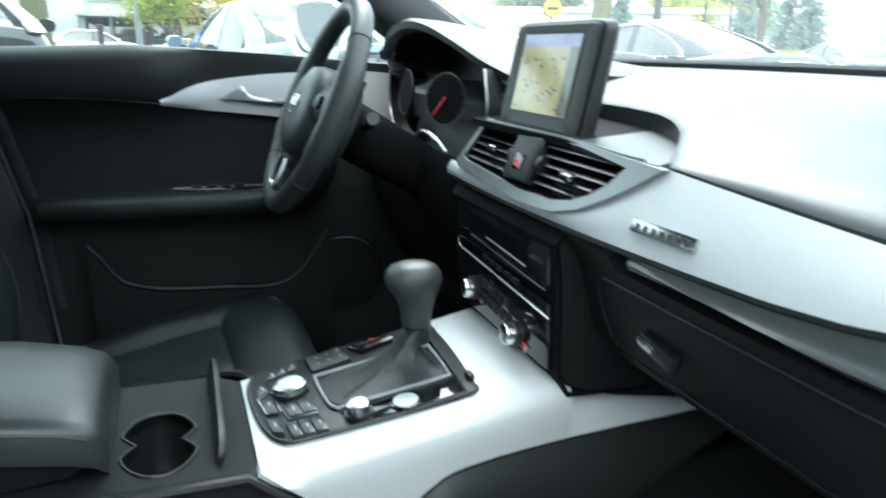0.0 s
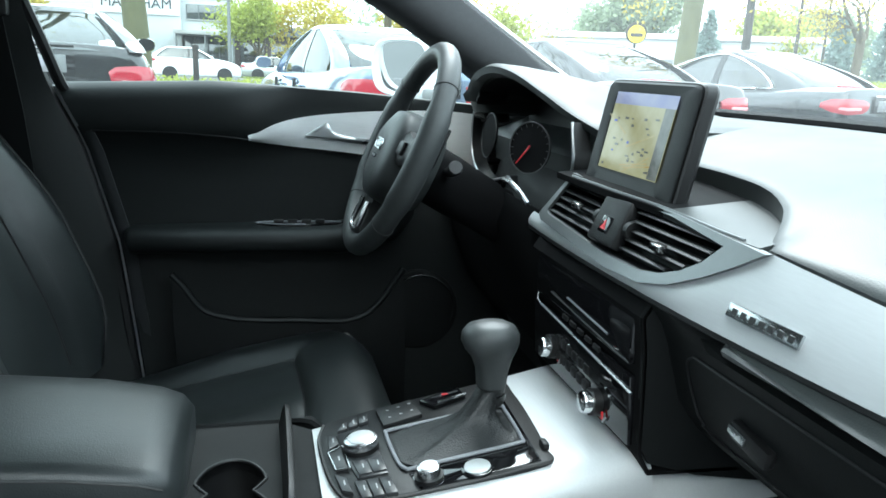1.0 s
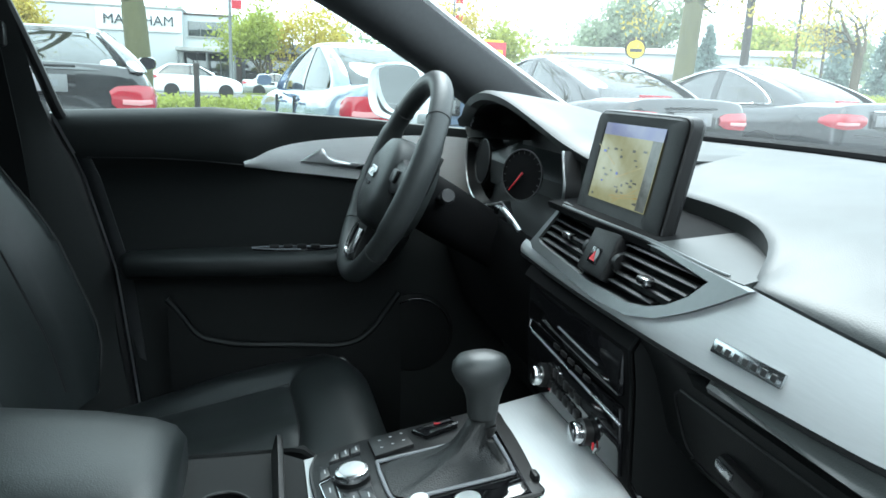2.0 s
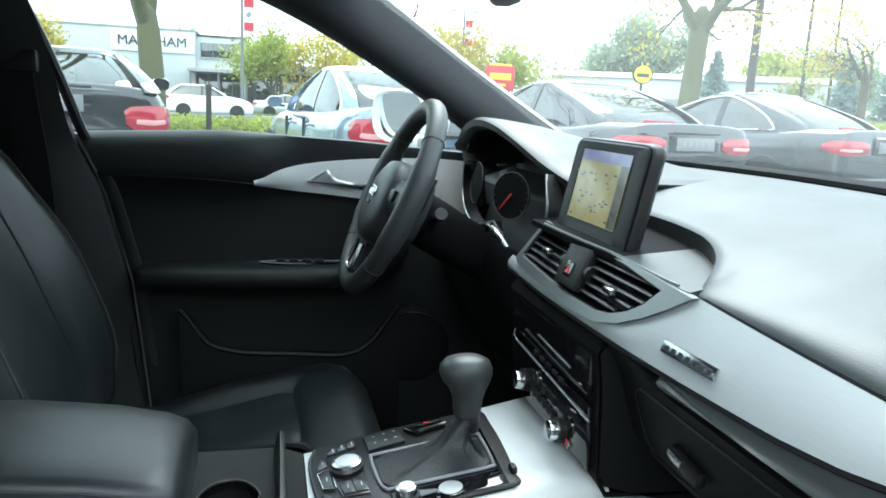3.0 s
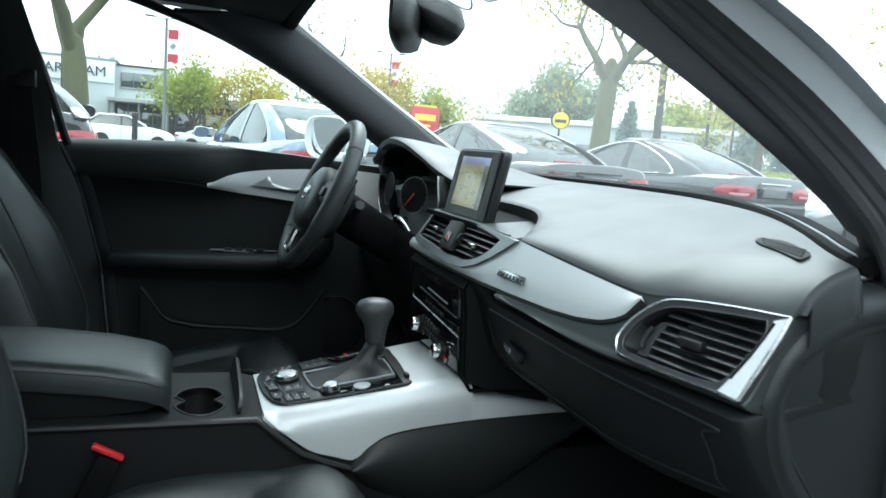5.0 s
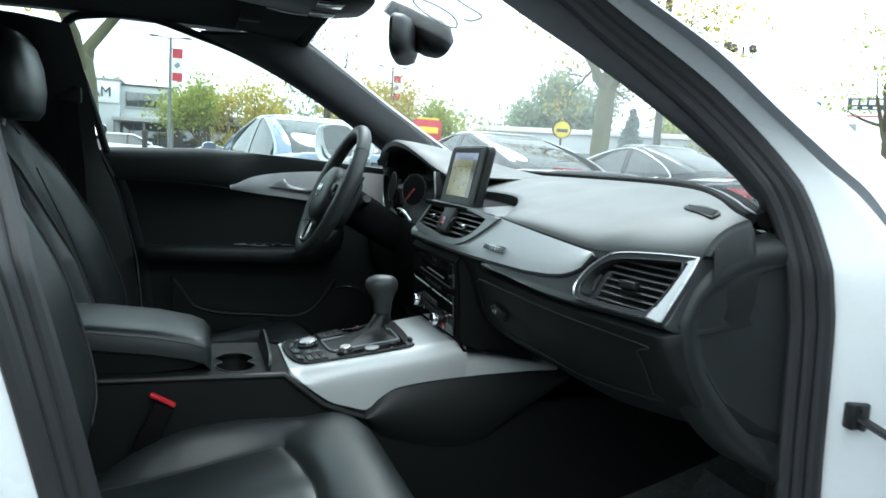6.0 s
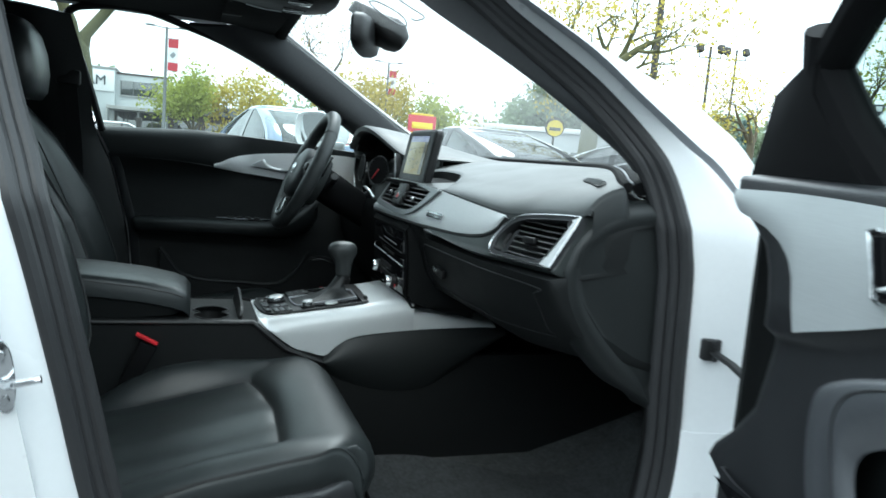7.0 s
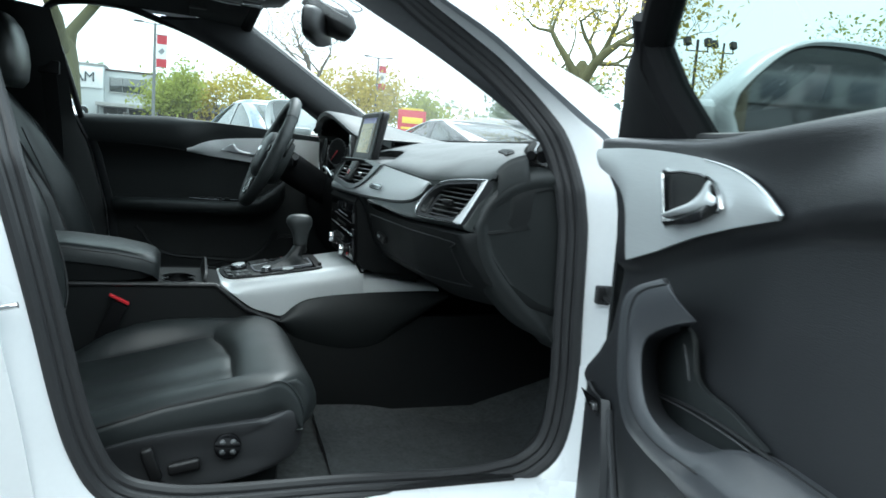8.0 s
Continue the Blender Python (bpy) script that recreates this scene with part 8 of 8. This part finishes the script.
make_tree((55.0, 64.0), 8.6, 0.22, 2.0, "broad far tree, haze put in its pale green leaves", "leaf_pale_haze", 0.3, 8000, 27, 0.8, "bark", 6, 3, (0, 0), 0.8)
make_tree((47.0, 62.0), 7.6, 0.2, 2.0, "broad tree in yellow-green leaf", "leaf_lime", 0.3, 7000, 28, 0.8, "bark", 6, 3, (0, 0), 0.8)
make_tree((-16.5, 56.0), 6.8, 0.15, 1.8, "tree in yellow autumn leaf", "leaf_yellow", 0.2, 5000, 29, 0.7, "bark", 5, 3, (0, 0), 0.5)
make_tree((19.5, 20.5), 8.5, 0.16, 2.8, "bare tree with a few yellow leaves", "leaf_yellow", 0.07, 1500, 31, 0.8, "bark", 3, 5, (0, 0), 0.2, 0.26)
make_tree((13.5, 10.2), 7.5, 0.12, 2.4, "slender tree with thin yellow-green leaves", "leaf_lime", 0.055, 1500, 33, 0.8, "bark", 4, 5, (0, 0), 0.16, 0.25)
make_conifer((47.3, 47.9), 7.6, 2.6, "blue-green conifer with distance haze put in its leaf colour", 41)
make_conifer((42.0, 47.0), 6.2, 2.2, "blue-green conifer with distance haze put in its leaf colour", 42)
make_conifer((38.8, 59.0), 7.2, 2.6, "blue-green conifer with distance haze put in its leaf colour", 43)
make_conifer((45.5, 44.0), 7.4, 2.3, "blue-green conifer with distance haze put in its leaf colour", 44)
make_conifer((26.0, 14.5), 8.6, 2.2, "blue-green conifer with distance haze put in its leaf colour", 45)

make_tree((3.5, -11.0), 8.5, 0.16, 2.4, "bare tree in front of the showroom", "leaf_brown", 0.06, 200, 51, 0.6, "bark", 4, 4)
make_tree((9.0, -12.0), 8.0, 0.15, 2.2, "bare tree in front of the showroom", "leaf_brown", 0.06, 200, 52, 0.6, "bark", 4, 4)

# far woods along the horizon
rng = np.random.default_rng(5)
ang = rng.uniform(-0.35, 2.6, 26000)
dist = rng.uniform(88, 112, 26000)
top_h = 5.5 + 2.2 * np.sin(ang * 23) + 1.4 * np.sin(ang * 57 + 1)
zz = np.abs(rng.normal(0, 0.5, 26000)).clip(0, 1) * top_h + 0.3
# the woods' haze is only their pale leaf colour
far_w = quads("far_woods", np.stack([dist * np.cos(ang), dist * np.sin(ang), zz], 1), 0.5, rng, "leaf_pale_haze")
tagged(far_w, "line of far trees behind the street, haze put in their colour", "trees", kind="stuff")

# kerbs, lawn, road
tagged(part("street", box((20, 38.5, 0.012), (260, 11, 0.02), 0), "asphalt"), "grey asphalt street beyond the parking lot", "road", kind="structure")
for y0, y1, nm in ((13.0, 15.6, 0), (26.5, 32.6, 1), (44.2, 46.2, 2)):
    lawn = tagged(part("verge", box((20, (y0 + y1) / 2, 0.06), (240, y1 - y0, 0.14), 0.03), "lawn"), "grass strip beside the street", "grass", kind="structure")
    for yk in (y0, y1):
        tagged(part("kerb", box((20, yk, 0.065), (240, 0.16, 0.16), 0.02), "concrete"), "pale concrete kerb along the grass", "kerb", kind="structure")
    n = 9000
    xs, yy = rng.uniform(-18, 34, n), rng.uniform(y0 + 0.1, y1 - 0.1, n)
    tagged(quads("grass_tufts", np.stack([xs, yy, 0.14 + rng.uniform(0, 0.08, n)], 1), 0.07, rng, "grass"), "short uneven grass on the verge", "grass", kind="stuff")


def hedge(x0, y0, x1, y1, h, wd, mat, n, label):
    t = thing("hedge", ((x0 + x1) / 2, (y0 + y1) / 2, 0), label, "hedge", "hedges")
    s = rng.uniform(0, 1, n)
    c = np.stack([x0 + (x1 - x0) * s, y0 + (y1 - y0) * s, np.zeros(n)], 1)
    c[:, 0] += rng.uniform(-wd, wd, n)
    c[:, 1] += rng.uniform(-wd, wd, n)
    c[:, 2] = rng.uniform(0.02, 1, n) ** 0.6 * (h + 0.08 * np.sin(s * 40))
    quads("leaves", c, 0.06, rng, mat, t)
    stems = [tube([(x0 + (x1 - x0) * f, y0 + (y1 - y0) * f, -0.02), (x0 + (x1 - x0) * f + 0.05, y0 + (y1 - y0) * f, h * 0.7)], 0.015, 5) for f in np.linspace(0.03, 0.97, 12)]
    part("stem", join(*stems), "bark", t)


hedge(-2.2, 13.2, 1.8, 13.4, 0.72, 0.45, "leaf_lime", 5000, "low yellow-green hedge in the parking lot")
hedge(22.0, 27.0, 34.0, 29.0, 1.35, 0.6, "leaf_lime", 9000, "yellow-green clipped hedge beside the street")


# ---- buildings ----
def wall(parent, name, x0, x1, y0, y1, z0, z1, mat, label=""):
    return part(name, box(((x0 + x1) / 2, (y0 + y1) / 2, (z0 + z1) / 2), (abs(x1 - x0), abs(y1 - y0), z1 - z0), 0.02), mat, parent, label)


shop = thing("dealership_building", (-9, 70, 0), "pale two-storey dealership building with large lettering", "building")
wall(shop, "wall", -24, -6.0, 66, 78, 0, 6.35, "render_wall", "pale rendered wall")
wall(shop, "wall", -6.0, -2.0, 66.6, 78, 0, 6.05, "render_wall")
wall(shop, "coping", -24.1, -5.9, 65.9, 78, 6.35, 6.5, "concrete")
wall(shop, "coping", -5.95, -1.9, 66.5, 78, 6.05, 6.2, "dark_wall")
wall(shop, "sign_panel", -12.6, -6.05, 65.85, 66, 4.5, 6.2, "white", "white fascia panel")
win = wall(shop, "window", -5.6, -2.7, 66.5, 66.66, 4.35, 5.55, "tint", "dark upper window")
for k in range(4):
    wall(win, "mullion", -5.62 + k * 0.97, -5.56 + k * 0.97, 66.42, 66.56, 4.35, 5.55, "pole_grey")
wall(win, "sill", -5.7, -2.6, 66.38, 66.56, 4.26, 4.35, "concrete")
wall(shop, "canopy", -6.4, -1.6, 63.5, 66.6, 3.05, 3.35, "concrete", "flat canopy over the entrance")
for x in (-6.2, -4.0, -1.8):
    part("canopy_post", tube([(x, 63.7, 0), (x, 63.7, 3.05)], 0.08, 8), "pole_grey", shop)
sf = wall(shop, "shop_front", -6.0, -2.1, 66.5, 66.7, 0.2, 3.0, "tint", "dark glazed shop front")
for k in range(5):
    wall(sf, "mullion", -6.0 + k * 0.97, -5.92 + k * 0.97, 66.4, 66.55, 0.2, 3.0, "pole_grey")
txt = bpy.data.curves.new("letters", "FONT")
txt.body, txt.size, txt.extrude, txt.align_x = "MARKHAM", 1.12, 0.05, "LEFT"
tob = bpy.data.objects.new("tmp_letters", txt)
scene.collection.objects.link(tob)
dg = bpy.context.evaluated_depsgraph_get()
me = bpy.data.meshes.new_from_object(tob.evaluated_get(dg))
bpy.data.objects.remove(tob)
me.materials.clear()
me.materials.append(M["dark_text"])
lt = new("lettering", me)
lt.matrix_basis = pose(-12.1, 65.8, 5.0, 90, 0, 0)
lt.parent = shop
lt.matrix_parent_inverse = shop.matrix_basis.inverted()
lt["label"] = "dark raised letters"

low_b = thing("low_shop", (5, 72, 0), "low dark brown shop building behind trees", "building")
wall(low_b, "wall", -2.0, 12.0, 70, 80, 0, 3.4, "dark_wall")
wall(low_b, "roof", -2.4, 12.4, 69.2, 80, 3.4, 4.2, "pole_grey", "grey flat roof edge")
for k in range(5):
    w_ = wall(low_b, "window", -1.4 + 2.7 * k, 0.7 + 2.7 * k, 69.9, 70.02, 0.6, 2.6, "tint", "shop window")
    wall(w_, "frame", -1.45 + 2.7 * k, 0.75 + 2.7 * k, 69.86, 69.95, 2.6, 2.72, "concrete")

hall = thing("white_hall", (40, 66, 0), "long white flat-roofed building beyond the street", "building")
hb = [box((0, 0, 2.4), (26, 8, 4.8), 0.03)]
HM = Matrix.Translation((40.5, 66, 0)) @ Matrix.Rotation(radians(-32), 4, "Z")
bm = hb[0]
bmesh.ops.transform(bm, matrix=HM, verts=bm.verts)
part("wall", bm, "render_wall", hall)
bm = box((0, 0, 5.0), (26.6, 8.6, 0.5), 0.03)
bmesh.ops.transform(bm, matrix=HM, verts=bm.verts)
part("roof_edge", bm, "white", hall)
for k in range(8):
    bm = box((-11 + 3.1 * k, -4.02, 2.2), (2.2, 0.1, 1.5), 0.01)
    bmesh.ops.transform(bm, matrix=HM, verts=bm.verts)
    part("window", bm, "tint", hall)

# ---- poles, banners and signs ----
def banner_pole(x, y, top, label):
    t = thing("banner_pole", (x, y, 0), label, "lamp post", "banner poles")
    part("pole", tube([(x, y, -0.05), (x, y, top * 0.5), (x, y, top)], [0.11, 0.09, 0.07], 10), "pole_grey", t)
    part("foot", disc((x, y, 0), (0, 0, 1), 0.25, 0.5, 14), "concrete", t)
    for s in (-1, 1):
        part("lamp_arm", tube([(x, y, top - 0.08), (x + s * 0.4, y, top - 0.02), (x + s * 0.7, y, top)], 0.03, 6), "pole_grey", t)
        part("lamp_head", loft([[(x + s * (0.6 + u), y + a, top + 0.02 + b) for a, b in ellipse(0, 0, 0.14 * f, 0.06 * f, 10)] for u, f in ((0, 0.6), (0.12, 1), (0.4, 1), (0.55, 0.4))]), "pole_grey", t)
    bn = part("banner", sheet([[(x + 0.10 + 0.55 * u, y + 0.03 * math.sin(4 * u), top - 0.62 - 1.75 * v) for u in np.linspace(0, 1, 6)] for v in (0, 0.5, 1)], 0.012), "white", t, "red and white banner")
    for v0, v1 in ((0.0, 0.28), (0.74, 1.0)):
        part("red_field", sheet([[(x + 0.10 + 0.55 * u, y - 0.012 + 0.03 * math.sin(4 * u), top - 0.62 - 1.75 * v) for u in np.linspace(0, 1, 6)] for v in (v0, v1)], 0.006), "sign_red", bn)
    part("emblem", box((x + 0.37, y + 0.0, top - 1.5), (0.24, 0.02, 0.3), 0.02, 1, Matrix.Rotation(radians(45), 4, "Y")), "grey_strip", bn)
    for dz in (0.6, 2.4):
        part("bracket", tube([(x, y, top - dz), (x + 0.68, y, top - dz)], 0.02, 6), "pole_grey", t)


banner_pole(-1.45, 43.4, 7.2, "grey lamp post with red and white banner")
banner_pole(14.0, 53.5, 8.1, "grey lamp post with red and white banner")


def flood_pole(x, y, top, r, heads, label):
    t = thing("lamp_post", (x, y, 0), label, "lamp post", "lamp posts")
    part("pole", tube([(x, y, -0.05), (x, y, top * 0.5), (x, y, top)], [r * 1.2, r, r * 0.85], 10), "pole_dark", t)
    if heads:
        part("crossbar", tube([(x - 0.55, y + 0.2, top - 0.55), (x, y, top - 0.55), (x + 0.55, y - 0.2, top - 0.55)], 0.035, 6), "pole_dark", t)
        for s in (-1, 1):
            part("flood_head", box((x + s * 0.5, y - s * 0.18, top - 0.1), (0.34, 0.3, 0.42), 0.05, 2, Matrix.Rotation(radians(-18), 4, "X")), "pole_dark", t)
            part("flood_bracket", tube([(x + s * 0.5, y - s * 0.18, top - 0.55), (x + s * 0.5, y - s * 0.18, top - 0.3)], 0.03, 6), "pole_dark", t)


flood_pole(11.3, 15.1, 9.5, 0.09, False, "dark straight lamp post")
flood_pole(24.4, 29.7, 7.8, 0.08, True, "dark post with two flood lamps")
flood_pole(29.0, 33.3, 8.6, 0.07, True, "dark post with two flood lamps")
flood_pole(-6.5, 43.0, 8.5, 0.1, True, "dark post with two flood lamps")

rsn_ = thing("red_sign", (15.2, 47.8, 0), "red roadside sign with yellow stripe on two posts", "sign")
part("board", box((15.2, 47.8, 3.25), (2.0, 0.25, 1.6), 0.05), "sign_red", rsn_, "red board with plain bars")
part("bar", box((15.2, 47.66, 3.35), (1.5, 0.03, 0.42), 0.05), "sign_yellow", rsn_, "yellow bar")
part("bar", box((15.0, 47.66, 2.8), (1.2, 0.03, 0.16), 0.03), "sign_yellow", rsn_)
part("cap", box((15.2, 47.8, 4.12), (1.6, 0.2, 0.14), 0.03), "sign_yellow", rsn_)
for dx in (-0.7, 0.7):
    part("post", tube([(15.2 + dx, 47.8, -0.05), (15.2 + dx, 47.8, 2.5)], 0.09, 8), "pole_dark", rsn_)
ysn = thing("round_sign", (15.4, 28.3, 0), "round yellow sign on a dark post", "sign")
part("disc", disc((15.4, 28.25, 2.9), (-0.35, -1, 0), 0.36, 0.05, 24), "sign_yellow", ysn, "yellow disc with dark band")
part("band", box((15.38, 28.19, 2.86), (0.5, 0.03, 0.14), 0.01, 1, Matrix.Rotation(radians(-19), 4, "Z")), "pole_dark", ysn)
part("hood", disc((15.42, 28.32, 2.95), (-0.35, -1, 0), 0.44, 0.04, 24), "pole_dark", ysn)
part("post", tube([(15.42, 28.36, -0.05), (15.42, 28.36, 3.3)], 0.05, 8), "pole_dark", ysn)

bl = thing("bollard", (-0.72, 9.0, 0), "thin black marker post", "post")
part("post", tube([(-0.72, 9.0, -0.02), (-0.72, 9.0, 1.22)], 0.035, 10), "pole_dark", bl)
part("cap", disc((-0.72, 9.0, 1.22), (0, 0, 1), 0.042, 0.05, 12, 0.01), "pole_dark", bl)

dsn = thing("dealer_sign", (28.4, 23.2, 0), "tall white dealer sign with black header and plain bars", "sign")
DM = Matrix.Translation((28.4, 23.2, 0)) @ Matrix.Rotation(radians(-48), 4, "Z")


def sgn(name, c, size, mat, label="", par=None):
    bm = box(c, size, 0.01)
    bmesh.ops.transform(bm, matrix=DM, verts=bm.verts)
    return part(name, bm, mat, par or dsn, label)


brd = sgn("board", (0, 0, 4.0), (3.0, 0.3, 2.1), "white", "white board")
sgn("header", (0, -0.17, 4.78), (2.96, 0.04, 0.5), "dark_text", "black header", brd)
for k in range(8):
    sgn("bar", (-1.2 + 0.33 * k, -0.2, 4.84), (0.24, 0.03, 0.22), "white", "", brd)
for k in range(6):
    sgn("bar", (-1.2 + 0.4 * k, -0.2, 4.6), (0.2, 0.03, 0.09), "white", "", brd)
sgn("red_line", (0, -0.17, 4.25), (2.96, 0.03, 0.05), "sign_red", "", brd)
sgn("bar", (-1.2, -0.17, 3.7), (0.3, 0.03, 0.4), "grey_strip", "", brd)
sgn("pier", (-0.6, 0, 1.5), (0.9, 0.3, 3.0), "white")
sgn("pier", (0.9, 0, 1.5), (0.9, 0.3, 3.0), "white")

# ---- the dealership behind the car ----
rear_b = thing("showroom", (0, -17, 0), "grey showroom behind the car with dark glass front", "building")
wall(rear_b, "wall", -26, 30, -26, -16.0, 0, 7.2, "dark_grey", "dark grey clad wall")
wall(rear_b, "fascia", -26.2, 30.2, -26, -15.8, 6.6, 7.6, "pole_grey", "grey fascia with plain bars")
for k in range(10):
    w_ = wall(rear_b, "window", -24 + 5.3 * k, -19.4 + 5.3 * k, -15.98, -15.9, 0.3, 3.4, "gloss", "large showroom pane")
    wall(w_, "mullion", -24.1 + 5.3 * k, -23.95 + 5.3 * k, -15.95, -15.8, 0.3, 3.4, "pole_grey")
for k in range(14):
    wall(rear_b, "siding", 1.0, 13.0, -16.0, -15.94, 3.46 + 0.07 * k, 3.49 + 0.07 * k, "pole_grey")
pnl = wall(rear_b, "name_panel", 5.0, 9.6, -15.88, -15.74, 2.55, 3.2, "pole_grey", "grey panel with dark bars")
for k in range(5):
    wall(pnl, "bar", 5.3 + 0.85 * k, 5.85 + 0.85 * k, -15.74, -15.70, 2.65, 3.1, "dark_text")
